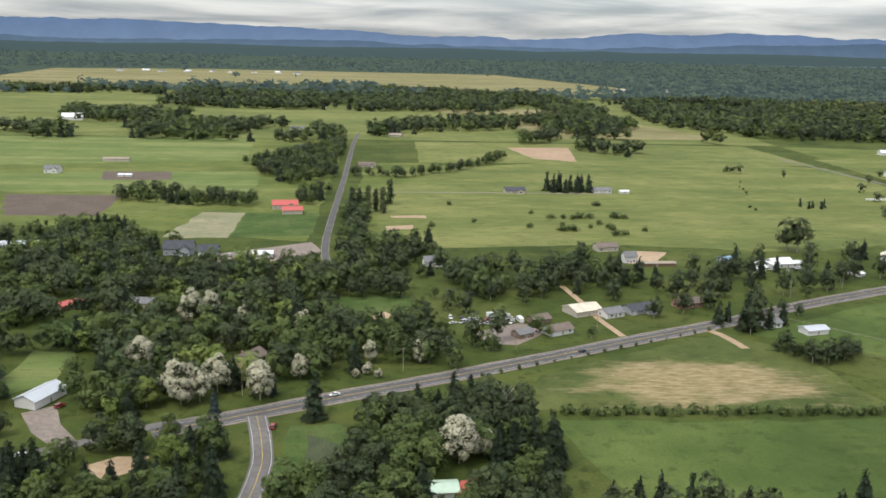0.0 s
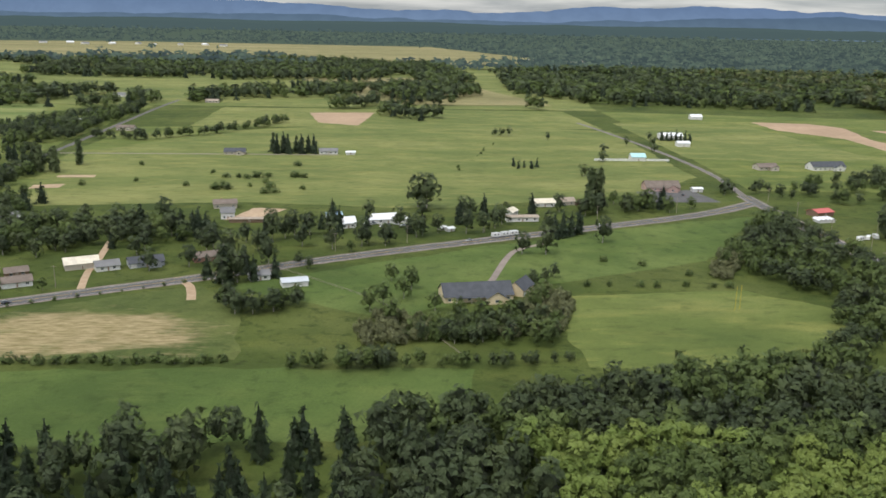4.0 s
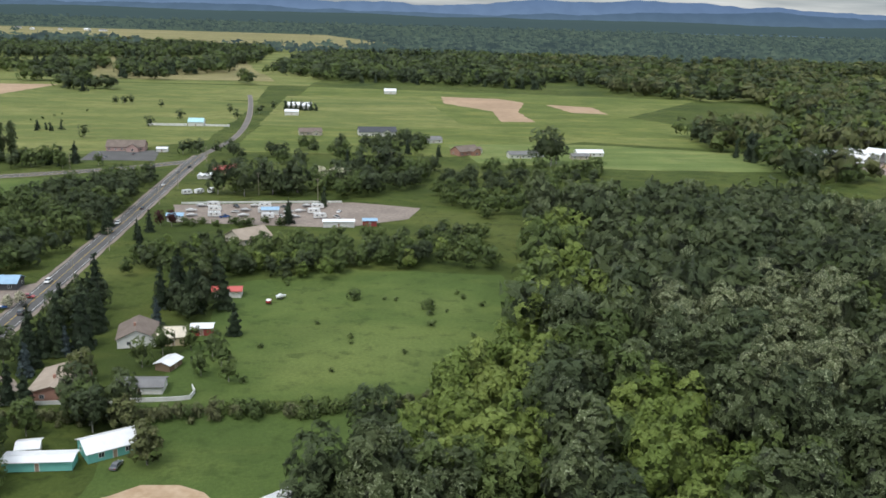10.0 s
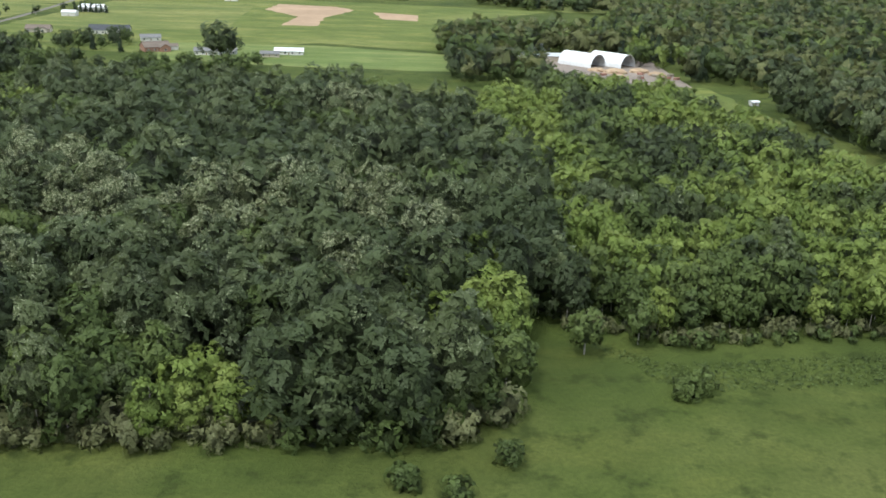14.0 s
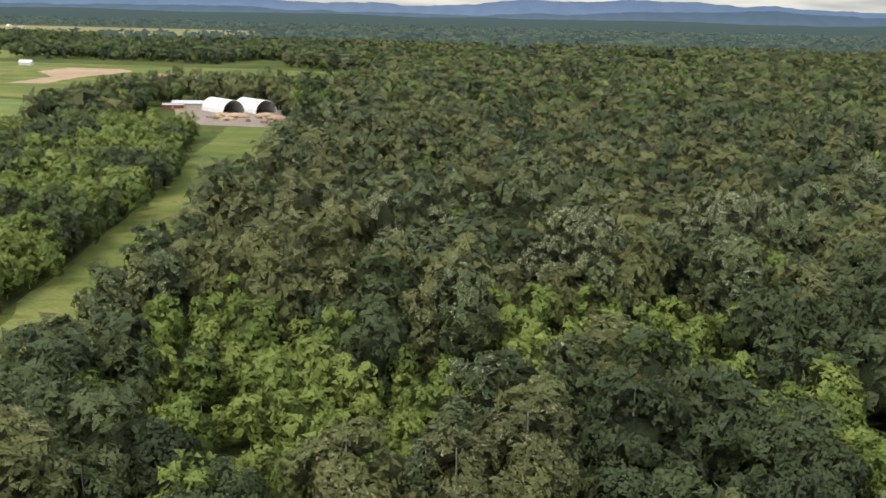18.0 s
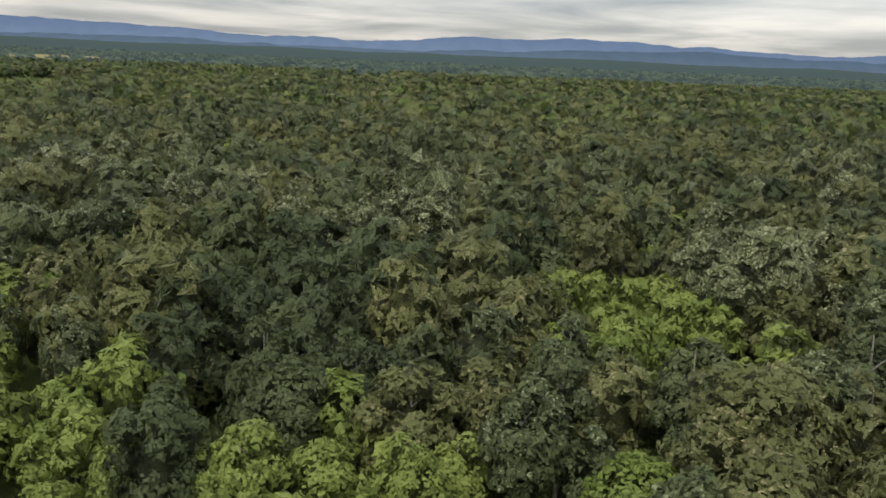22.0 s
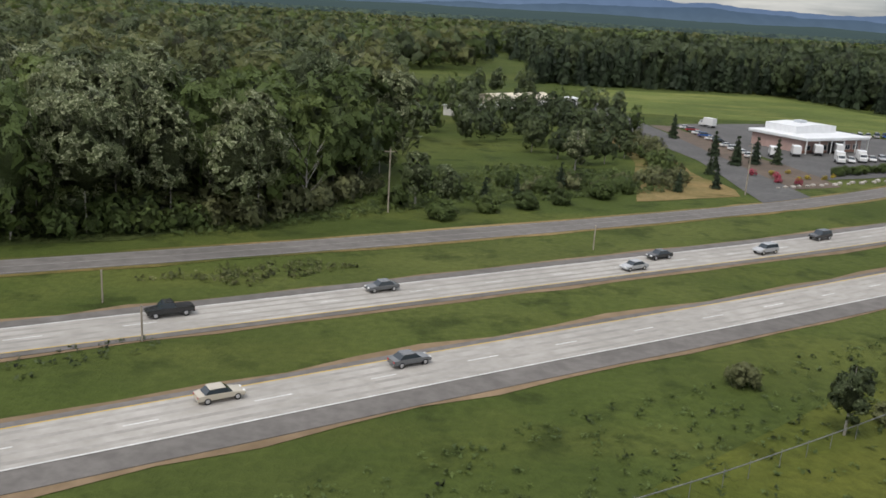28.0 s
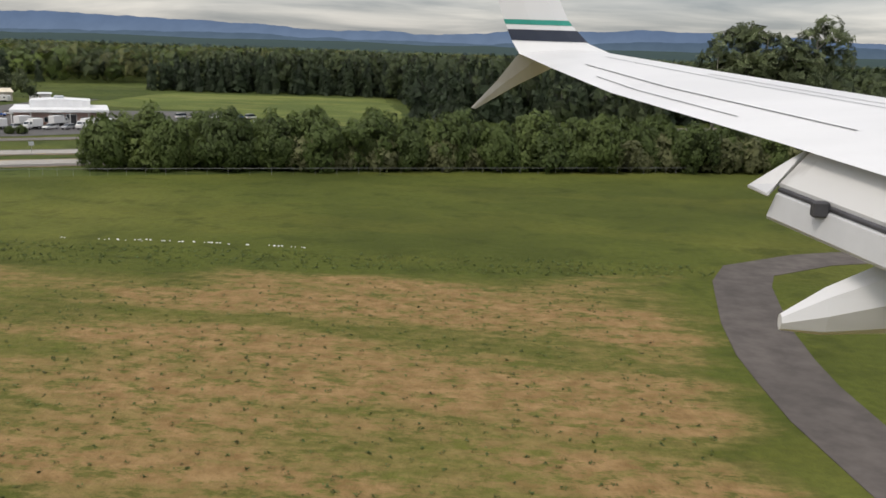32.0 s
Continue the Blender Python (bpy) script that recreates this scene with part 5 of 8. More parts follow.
for i, (x, y, r) in enumerate(((1118, 668, 7), (1130, 660, 9), (1150, 668, 8), (1160, 655, 7), (1128, 640, 6))):
    bm = bmesh.new()
    bmesh.ops.create_icosphere(bm, subdivisions=3, radius=1.0)
    for v in bm.verts:
        v.co = Vector((v.co.x * r, v.co.y * r * .8, max(0.0, v.co.z) * r * .36)) * (1 + .22 * noise.noise(v.co * 2.2 + Vector((i * 3.0, 0, 0))))
    heap = part("soil_heap", bm, M["dirt"])
    heap.location = (x, y, 0.08)
    tagged(heap, "heap of bare brown soil in the yard", "soil heap", "heaps in the farm yard")

# ---- beside the freeway ----
def depot():
    h = thing("commercial_building", "low pinkish building with stepped white metal roof", "building", pose(2099.5, 294.5, 0.03, 0, 0, 27))
    part("wall", box_bm([(-14, 14, -10, 11, 0, 4.2)]), WALLS["pink"], h)
    rf = part("roof", box_bm([(-15.2, 15.2, -12.5, 12, 4.2, 5.3)], .2), ROOFS["white"], h, "overhanging white metal roof")
    part("upper_roof", prism([(-9.5, 5.3), (9.5, 5.3), (9.5, 7.6), (0, 8.1), (-9.5, 7.6)], -3, 10), ROOFS["white"], rf)
    part("roof_unit", box_bm([(-2, 1, 2, 5, 7.9, 8.9)], .1), ROOFS["silver"], rf)
    for u in (-11.5, -7.5, -3.8, 7.5, 11.3):
        add_window(h, u, -10.04, 1.0, 2.2, 1.5, "s")
    for u in (-.6, 3.4):
        d = part("bay_door", box_bm([(u - 1.5, u + 1.5, -10.12, -9.98, 0.03, 3.4)]), WALLS["dark"], h)
        part("door_frame", box_bm([(u - 1.7, u - 1.5, -10.2, -9.98, 0.03, 3.6), (u + 1.5, u + 1.7, -10.2, -9.98, 0.03, 3.6), (u - 1.7, u + 1.7, -10.2, -9.98, 3.4, 3.6)]), M["frame_white"], d)
    for u in (-14.6, -8.8, -3, 3, 8.8, 14.6):
        part("post", box_bm([(u - .15, u + .15, -12.2, -11.9, 0, 4.2)]), M["frame_white"], h)
    part("wall_band", box_bm([(-14.04, 14.04, -10.05, -9.9, .1, .9)]), WALLS["brick"], h)
    CLEAR.append((2095, 292, 30))


depot()
shed(2034, 398, 30, 9, 6, "low white building beside the drive", "white", "white", 3.2, 0.12, clear=8)
for i in range(7):
    caravan(1998 + 4.6 * i, 358 + 4.0 * i + 3 * (i % 2), 120 + 9 * i, "white parked trailer behind the trees", 6.5)
shed(1986, 336, 62, 15, 9, "white flat-roofed building among trees", "white", "white", 3.6, 0.12, name="workshop", clear=13)

# traffic and parked vehicles
for line, x, off, colour, kind, lab in (
        (NEAR_LANES, 1952, 1.85, "beige", "sedan", "beige sedan driving on the concrete freeway"), (NEAR_LANES, 1972, 1.85, "grey", "sedan", "dark grey sedan on the concrete freeway"),
        (NEAR_LANES, 1933, -1.85, "white", "suv", "white sport utility vehicle on the freeway"), (NEAR_LANES, 2049, -1.85, "maroon", "sedan", "maroon sedan beside the coach"),
        (NEAR_LANES, 1918, 1.85, "grey", "sedan", "dark sedan on the freeway")):
    px, py, pa = lane_pose(line, x, off)
    put_car(px, py, pa, colour, kind, lab, 0.18)
for x, off, colour, kind, lab in ((1888, -1.85, "grey", "suv", "dark sport utility vehicle on the far carriageway"), (1910, 1.85, "black", "suv", "black car on the far carriageway"),
                                  (1920, -1.85, "silver", "pickup", "silver pickup on the far carriageway"), (1943, 1.85, "black", "pickup", "black pickup truck on the far carriageway"), (1966, 1.85, "grey", "sedan", "grey sedan on the far carriageway"),
                                  (2004, -1.85, "silver", "sedan", "silver sedan on the far carriageway"), (2010, 1.85, "black", "sedan", "black sedan on the far carriageway"), (2028, -1.85, "silver", "suv", "silver car on the far carriageway"),
                                  (2046, 1.85, "black", "suv", "black sport utility vehicle on the far carriageway")):
    px, py, pa = lane_pose(FAR_LANES, x, off, True)
    put_car(px, py, pa, colour, kind, lab, 0.18)
px, py, pa = lane_pose(NEAR_LANES, 2059, 1.85)
bus(px, py, pa, "dark coach with silver stripe and pale roof")
px, py, pa = lane_pose(NEAR_LANES, 2119, 0.0)
truck(px, py, pa, "blue tank truck with yellow side panel on the freeway", (0.03, 0.12, 0.36), "blue", 9.5, 3.3, True, z=0.18)
px, py, pa = lane_pose(FAR_LANES, 2092, 0.0, True)
truck(px, py, pa, "white box truck on the far carriageway", z=0.18)
SHADES = ["white", "white", "blue", "white", "silver", "white", "black", "white", "white", "grey", "white", "white", "red", "silver"]
for i in range(14):
    u = i / 13
    q, r_ = 2096 + 58 * u, 262 + 32 * u
    if i in (0, 2, 5, 6, 7):
        truck(q, r_, 255, "white parked truck with high cargo box", long=6.5, high=3.3)
    else:
        put_car(q, r_, 255, SHADES[i], "pickup" if i % 2 else "suv", group="vehicles in the car park")
for i in range(10):
    put_car(2069.5 - .05 * i, 262 + 7.6 * i, 8, SHADES[(i * 5) % 14], "sedan" if i % 2 else "suv", group="vehicles in the car park")
for i in range(7):
    put_car(2128 + 4.0 * i, 330 + 1.5 * i, 70, SHADES[(i * 3 + 1) % 14], "pickup" if i % 2 else "van", group="vehicles in the car park")
for i in range(4):
    truck(2078 + 9 * i, 268 + 5 * i, 75, "parked truck with white box body", long=7, high=3.2)
truck(2080, 340, 120, "parked white delivery truck behind the building", long=7)
# roads in the country
for line, x, off, back, colour, kind in ((MAIN, 8, 1.9, True, "white", "sedan"), (MAIN, 122, -1.9, False, "black", "sedan"), (MAIN, 440, 1.9, False, "white", "suv"), (MAIN, 414, -1.9, False, "silver", "sedan"), (MAIN, 350, 1.9, True, "silver", "sedan"), (LANE, -100, 0.5, False, "white", "sedan")):
    px, py, pa = lane_pose(line, x, off, back)
    put_car(px, py, pa, colour, kind, f"{colour} car on the country road")
for yy, off, colour, kind in ((350, -1.8, "white", "suv"), (312, 1.8, "grey", "suv"), (452, -1.8, "white", "suv"), (488, 1.8, "black", "sedan"), (556, -1.8, "white", "sedan"), (622, 1.8, "black", "suv"), (276, 1.8, "silver", "pickup"), (600, -1.8, "black", "sedan")):
    put_car(580.3 + off, yy, 90 if off > 0 else 270, colour, kind, f"{colour} car on the straight road")
put_car(-15, 316, 80, "red", "suv", "red van waiting at the junction")
put_car(-102, 336, 60, "red", "suv", "red car in front of the white garage")
for i in range(16):
    put_car(62 + 4.4 * (i % 8) + math.sin(i * 2.2), 446 + 7 * (i // 8) + 2 * math.sin(i), 25 + 31 * i, SHADES[i % 14], ("sedan", "pickup", "suv")[i % 3], z=0.1, group="vehicles in a yard")
for i in range(3):
    caravan(84 + 7 * i, 458 - 4 * i, 20 + 40 * i, "white trailer in a cluttered yard", 6.5)
for i in range(5):
    put_car(-82 + 5 * i, 596 + 2 * math.sin(i), 100, SHADES[i], "pickup" if i % 2 else "suv", z=0.12, group="vehicles at the farmhouse")
for i in range(6):
    put_car(284 + 5 * i, 566 + 3 * math.sin(i * 2), 40 * i, SHADES[i + 3], "pickup" if i % 2 else "sedan", z=0.1, group="vehicles at the mobile home")
for i in range(3):
    caravan(366 + 6 * i, 536 + 3 * i, 20, "white trailer under a roadside tree", 6)
# the storage lot
for i in range(26):
    row, col = divmod(i, 9)
    bx, by = 612 + 9.4 * col + 2.5 * math.sin(i * 1.9), 470 + 13 * row + 1.5 * math.sin(i * 2.7)
    if i % 3 == 0:
        boat(bx, by, 8 + 12 * math.sin(i), "white boat on a trailer in the lot", "white" if i % 2 else "silver")
    elif i % 3 == 1:
        caravan(bx, by, 4 + 10 * math.sin(i * 3), "white trailer stored in the gravel lot", 6.0 + i % 3)
    else:
        put_car(bx, by, 15 * i, SHADES[i % 14], ("pickup", "sedan")[i % 2], z=0.12, group="vehicles in the storage lot")
board_wall([(600, 503), (640, 508), (690, 512)], "low white barrier along the storage lot", 1.0)
for i in range(3):
    caravan(598 + 6.5 * i, 530 + 3 * i, 30 + 25 * i, "white camper near the lot", 6)
boat(572, 316, 10, "blue covered boat on a trailer", "blue", 7)
put_car(578, 330, 0, "red", "suv", "red covered car beside the house", 0.1)
put_car(566, 320, 10, "black", "pickup", "dark pickup beside the brick house", 0.1)
put_car(645, 199, 80, "grey", "sedan", "grey car beside the pale green house", 0.1)
boat(672, 330, 30, "white boat lying on the grass", "white", 4)
boat(668, 324, 80, "small orange boat lying on the grass", "red", 3)
for i in range(14):
    put_car(502 + 3.2 * i, 676 if i % 2 else 660, 90, SHADES[i], "sedan", z=0.12, group="vehicles in the hall's parking lot") if i in (1, 4, 9) else None

# poles and fences
for px, py, ph in ((1892, 120, 10), (1965, 163, 12), (2046, 201, 12), (2105, 236, 12), (1840, 100, 11)):
    utility_pole(px, py, 30, ph)
for px, py in ((1932.5, 104.6), (1941, 92.5), (1893, 81), (1913, 78), (1901, 67), (2000, 143)):
    q = thing("marker_post", "slim pale wooden post on the grass strip", "post", pose(px, py, 0))
    part("post", box_bm([(-.09, .09, -.09, .09, 0, 4.2)], .02), M["wood_grey"], q)
for px, py, tn in ((2122, 208, 40), (2137, 210, 40), (2133, 192, 40), (2164.6, 303, 40)):
    q = thing("road_sign", "small road sign seen from behind on a post", "sign", pose(px, py, 0, 0, 0, tn))
    part("post", box_bm([(-.06, .06, -.06, .06, 0, 3.0)]), M["rim"], q)
    part("panel", box_bm([(-.6, .6, -.1, -.06, 2.0, 3.0)], .02), ROOFS["silver"], q)
q = thing("traffic_barrel", "yellow plastic barrel beside the freeway", "barrel", pose(1930, 73.5, 0.05))
part("drum", tube((0, 0, 0), (0, 0, 1.0), .33, .27, 12), paint("yellow", COLOURS["yellow"]), q)
part("base", tube((0, 0, 0), (0, 0, .08), .45, .42, 12), M["rim"], q)
for i, (px, py) in enumerate(((-32, 340), (35, 369), (90, 398), (135, 421), (206, 440), (268, 492), (310, 512), (360, 540), (440, 572), (505, 604))):
    utility_pole(px, py + 8, 25, 11)
for i in range(11):
    utility_pole(588.5, 150 + 50 * i, 0, 11, 1 + i % 2)
for px, py in ((640, 530), (617, 545), (676, 512)):
    utility_pole(px, py, 0, 14, 1)
fence([(1950, 40), (1988, 61), (2003, 70), (2023, 83), (2071, 115), (2098, 133), (2132, 157), (2157, 174), (2300, 228)], "thin wire fence along the airfield", 4.0, 1.8, M["wire"], 1)
fence([(572, 296), (568, 262)], "white rail fence round a paddock", 2.5, 1.2, M["frame_white"], 3)
board_wall([(596, 234), (612, 235), (640, 236)], "low white fence before the brick house", 1.1)
board_wall([(638, 236), (655, 238), (654, 246)], "white corner fence at the garden", 1.3)
fence([(640, 228), (690, 231), (735, 236)], "thin wire fence across the meadow", 5.0, 1.1, M["wood_grey"], 2)
fence([(232, 470), (262, 440), (300, 395), (330, 330)], "thin field fence down the slope", 5.0, 1.2, M["wood_grey"], 2)
for px, py in ((463, 392), (466, 394)):
    q = thing("goal_post", "tall slim yellow post in the oval pasture", "post", pose(px, py, 0))
    part("post", tube((0, 0, 0), (0, 0, 12), .12, .09, 7), paint("yellow", COLOURS["yellow"]), q)

# low buildings beyond the drive off the frontage road, and the sheds at the great wood's far side
shed(2010, 381, 40, 34, 14, "long low building with pale metal roof behind trees", "beige", "cream", 4.0, 0.2, name="warehouse")
shed(1968, 350, 20, 5, 4, "small red shed among trees", "red", "red", 3.0)
shed(1890, 1420, 8, 110, 34, "long white warehouse in a clearing of the woods", "white", "white", 7.0, 0.1, name="warehouse", clear=85)
CLEAR += [(1880, 1370, 60), (2012, 370, 13), (2024, 384, 13), (2000, 360, 9), (2034, 398, 10)]

# ---- trees ----
RNG = np.random.default_rng(7)


def blob(n_sub, radius, squash, seed):
    """A small uneven closed form, the dark inside of a crown."""
    bm = bmesh.new()
    bmesh.ops.create_icosphere(bm, subdivisions=n_sub, radius=1.0)
    v = np.array([p.co[:] for p in bm.verts])
    f = np.array([[q.index for q in p.verts] for p in bm.faces])
    bm.free()
    r = np.random.default_rng(seed)
    v = v * (0.8 + 0.35 * r.random((len(v), 1)))
    return v * np.array([radius, radius, radius * squash]), f


def sprays(centres, normals, size, r, aspect=1.0):
    """One bent leaf spray (two triangles sharing an edge) at each centre, facing its normal."""
    n = len(centres)
    ref = r.normal(size=(n, 3))
    t = np.cross(normals, ref)
    t /= np.linalg.norm(t, axis=1, keepdims=True) + 1e-9
    b = np.cross(normals, t)
    s = size * (0.6 + 0.8 * r.random((n, 1)))
    a = centres + t * s
    c = centres - t * s * (0.6 + 0.6 * r.random((n, 1)))
    d = centres + b * s * aspect + normals * s * 0.22 * r.normal(size=(n, 1))
    v = np.stack([a, d, c], 1).reshape(-1, 3)
    f = np.arange(3 * n).reshape(-1, 3)
    return v, f


def unit(v):
    return v / (np.linalg.norm(v, axis=-1, keepdims=True) + 1e-9)


def lump(c, r, squash, rng, fine=False):
    """A knobbly closed clump of leaves round c: vertices, faces and outward ways."""
    v, f = LUMPS[1 if fine else 0]
    d = v + 0.0
    v = v * (0.86 + 0.28 * rng.random((len(v), 1))) * r * np.array([1, 1, squash])
    return v + c, f, d


LUMPS = []
for sub in (1, 2):
    bm_ = bmesh.new()
    bmesh.ops.create_icosphere(bm_, subdivisions=sub, radius=1.0)
    LUMPS.append((np.array([p.co[:] for p in bm_.verts]), np.array([[q.index for q in p.verts] for p in bm_.faces])))
    bm_.free()


def broadleaf(height, width, leaves, size, seed, lobes=9, core=1, low=0.3, lean=0.0):
    """Crown of a broadleaved tree: rounded clumps, each a knobbly inside beset with leaf sprays."""
    r = np.random.default_rng(seed)
    ch = height * (1 - low)
    mid = np.array([0, 0, height * low + ch * 0.48])
    k = np.arange(lobes) + 0.5
    cz = 1 - 1.62 * k / lobes
    an = k * 2.399963 + r.uniform(0, 6)
    dirs = unit(np.stack([np.sqrt(1 - cz ** 2) * np.cos(an), np.sqrt(1 - cz ** 2) * np.sin(an), cz], 1) + r.normal(0, 0.22, (lobes, 3)))
    rad = width * (0.62 / math.sqrt(lobes) + 0.03) * r.uniform(0.75, 1.3, lobes)
    # the outline widens below the middle and is pulled in unevenly
    shape = np.stack([width * 0.5 - rad * 0.8, width * 0.5 - rad * 0.8, ch * 0.5 - rad * 0.7], 1) * r.uniform(0.72, 1.12, (lobes, 1))
    cen = mid + dirs * shape
    per = max(2, leaves // lobes)
    vs, fs, ns, off = [], [], [], 0
    ins, inf, inn = [], [], []
    for c, q, w in zip(cen, rad, dirs):
        d = unit(r.normal(size=(per, 3)) + w * 0.7 + np.array([0, 0, 0.3]))
        p = c + d * q * (0.72 + 0.5 * r.random((per, 1)))
        p[:, 0] += lean * (p[:, 2] / height) ** 2
        v, f = sprays(p, unit(d + 0.3 * w + 0.45 * r.normal(size=d.shape)), size, r)
        vs.append(v), fs.append(f + off)
        ns.append(np.repeat(unit(d * 0.8 + w * 0.45 + 0.26 * r.normal(size=d.shape) + np.array([0, 0, 0.22])), 3, 0))
        off += len(v)
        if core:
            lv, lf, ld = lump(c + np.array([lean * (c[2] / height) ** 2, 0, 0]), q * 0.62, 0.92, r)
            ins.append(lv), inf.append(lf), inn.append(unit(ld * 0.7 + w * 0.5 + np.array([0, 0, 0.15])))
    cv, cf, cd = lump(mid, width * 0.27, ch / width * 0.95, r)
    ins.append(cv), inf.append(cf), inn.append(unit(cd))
    cut = per * lobes
    for v, f, d in zip(ins, inf, inn):
        vs.append(v), fs.append(f + off), ns.append(d)
        off += len(v)
    return np.concatenate(vs), np.concatenate(fs), cut, np.concatenate(ns)


def conifer(height, width, leaves, size, seed, core=1):
    """Crown of a fir: drooping sprays in tiers that narrow to a tip."""
    r = np.random.default_rng(seed)
    u = 1 - np.sqrt(r.random(leaves))
    tiers = max(6, int(height / 1.7))
    tier = (np.floor(u * tiers) + 0.35 * r.random(leaves)) / tiers
    a = r.random(leaves) * 2 * np.pi
    rad = width * 0.5 * (1 - tier) ** 0.85 * (0.55 + 0.5 * r.random(leaves)) * (1 + 0.18 * np.sin(a * 3 + tier * 25))
    z = height * (0.08 + 0.92 * tier)
    p = np.stack([np.cos(a) * rad, np.sin(a) * rad, z - rad * 0.18], 1)
    d = unit(np.stack([np.cos(a), np.sin(a), np.full(leaves, 0.75)], 1) + 0.35 * r.normal(size=(leaves, 3)))
    v, f = sprays(p, d, size, r, 1.3)
    nn = np.repeat(unit(np.stack([np.cos(a), np.sin(a), np.full(leaves, 0.35)], 1) + 0.3 * r.normal(size=(leaves, 3))), 3, 0)
    if core:
        k = 7
        ang = np.arange(k) / k * 2 * np.pi
        ring = np.stack([np.cos(ang) * width * 0.36, np.sin(ang) * width * 0.36, np.full(k, height * 0.06)], 1)
        cv = np.concatenate([ring, [[0, 0, height * 0.93]]])
        cf = np.array([[i, (i + 1) % k, k] for i in range(k)])
        f = np.concatenate([f, cf + len(v)])
        v = np.concatenate([v, cv])
        nn = np.concatenate([nn, np.stack([np.cos(ang), np.sin(ang), np.full(k, 0.2)], 1), [[0, 0, 1.0]]])
    return v, f, leaves, nn


def column(height, width, leaves, size, seed):
    """Crown of a Lombardy poplar: tall and narrow."""
    r = np.random.default_rng(seed)
    z = r.random(leaves)
    a = r.random(leaves) * 2 * np.pi
    rad = width * 0.5 * np.sin(np.pi * (0.12 + 0.86 * z)) ** 0.6 * (0.75 + 0.35 * r.random(leaves))
    p = np.stack([np.cos(a) * rad, np.sin(a) * rad, height * (0.05 + 0.95 * z)], 1)
    d = unit(np.stack([np.cos(a), np.sin(a), np.full(leaves, 0.6)], 1) + 0.4 * r.normal(size=(leaves, 3)))
    v, f = sprays(p, d, size, r, 1.6)
    cv, cf, cd = lump(np.array([0, 0, height * 0.5]), width * 0.36, height / width * 1.25, r, True)
    return np.concatenate([v, cv]), np.concatenate([f, cf + len(v)]), leaves, np.concatenate([np.repeat(d, 3, 0), cd])


def big_mesh(name, v, f, material, tint=None, slots=None, puff=None):
    me = bpy.data.meshes.new(name)
    me.vertices.add(len(v))
    me.vertices.foreach_set("co", np.asarray(v, np.float32).ravel())
    me.loops.add(f.size)
    me.loops.foreach_set("vertex_index", np.asarray(f, np.int32).ravel())
    me.polygons.add(len(f))
    me.polygons.foreach_set("loop_start", np.arange(0, f.size, 3, dtype=np.int32))
    for m in (material if isinstance(material, (list, tuple)) else [material]):
        me.materials.append(m)
    if tint is not None:
        at = me.attributes.new("tint", "FLOAT", "POINT")
        at.data.foreach_set("value", np.asarray(tint, np.float32))
    if puff is None:
        puff = np.tile([0.0, -0.2, 1.0], (len(v), 1))
    at = me.attributes.new("puff", "FLOAT_VECTOR", "POINT")
    at.data.foreach_set("vector", np.asarray(puff, np.float32).ravel())
    if slots is not None:
        me.polygons.foreach_set("material_index", np.asarray(slots, np.int32))
    me.update(calc_edges=True)
    return me


def inside(pts, poly):
    x, y = pts[:, 0], pts[:, 1]
    res = np.zeros(len(pts), bool)
    n = len(poly)
    for i in range(n):
        (x1, y1), (x2, y2) = poly[i], poly[(i + 1) % n]
        if y1 == y2:
            continue
        res ^= ((y1 > y) != (y2 > y)) & (x < (x2 - x1) * (y - y1) / (y2 - y1) + x1)
    return res


KEEP_OUT = [(MAIN, 7.5), (CROSS, 8.0), (SIDE, 7.0), (LANE, 5.0), (NORTH, 8.0), (FRONT, 11.0), (FAR_LANES, 14.0), (NEAR_LANES, 14.0)]


def clear_of_roads(p):
    ok = np.ones(len(p), bool)
    for line, gap in KEEP_OUT:
        pts = np.array([(q.x, q.y) for q in resample(line, 6.0)])
        lo, hi = pts.min(0) - gap, pts.max(0) + gap
        near = np.where((p[:, 0] > lo[0]) & (p[:, 0] < hi[0]) & (p[:, 1] > lo[1]) & (p[:, 1] < hi[1]))[0]
        for s in range(0, len(near), 4000):
            k = near[s:s + 4000]
            d = np.linalg.norm(p[k, None, :] - pts[None], axis=2).min(1)
            ok[k] &= d > gap
    for cx, cy, rad in CLEAR:
        ok &= (p[:, 0] - cx) ** 2 + (p[:, 1] - cy) ** 2 > rad * rad
    return ok


def sow(poly, gap, jitter=0.45):
    """Stems in an outline, on a shaken grid."""
    poly = np.array(poly, float)
    lo, hi = poly.min(0), poly.max(0)
    gx, gy = np.meshgrid(np.arange(lo[0], hi[0], gap), np.arange(lo[1], hi[1], gap))
    gx[1::2] += gap / 2
    p = np.stack([gx.ravel(), gy.ravel()], 1)
    p = p + RNG.uniform(-jitter, jitter, p.shape) * gap
    return p[inside(p, poly)]


PROTO = {}


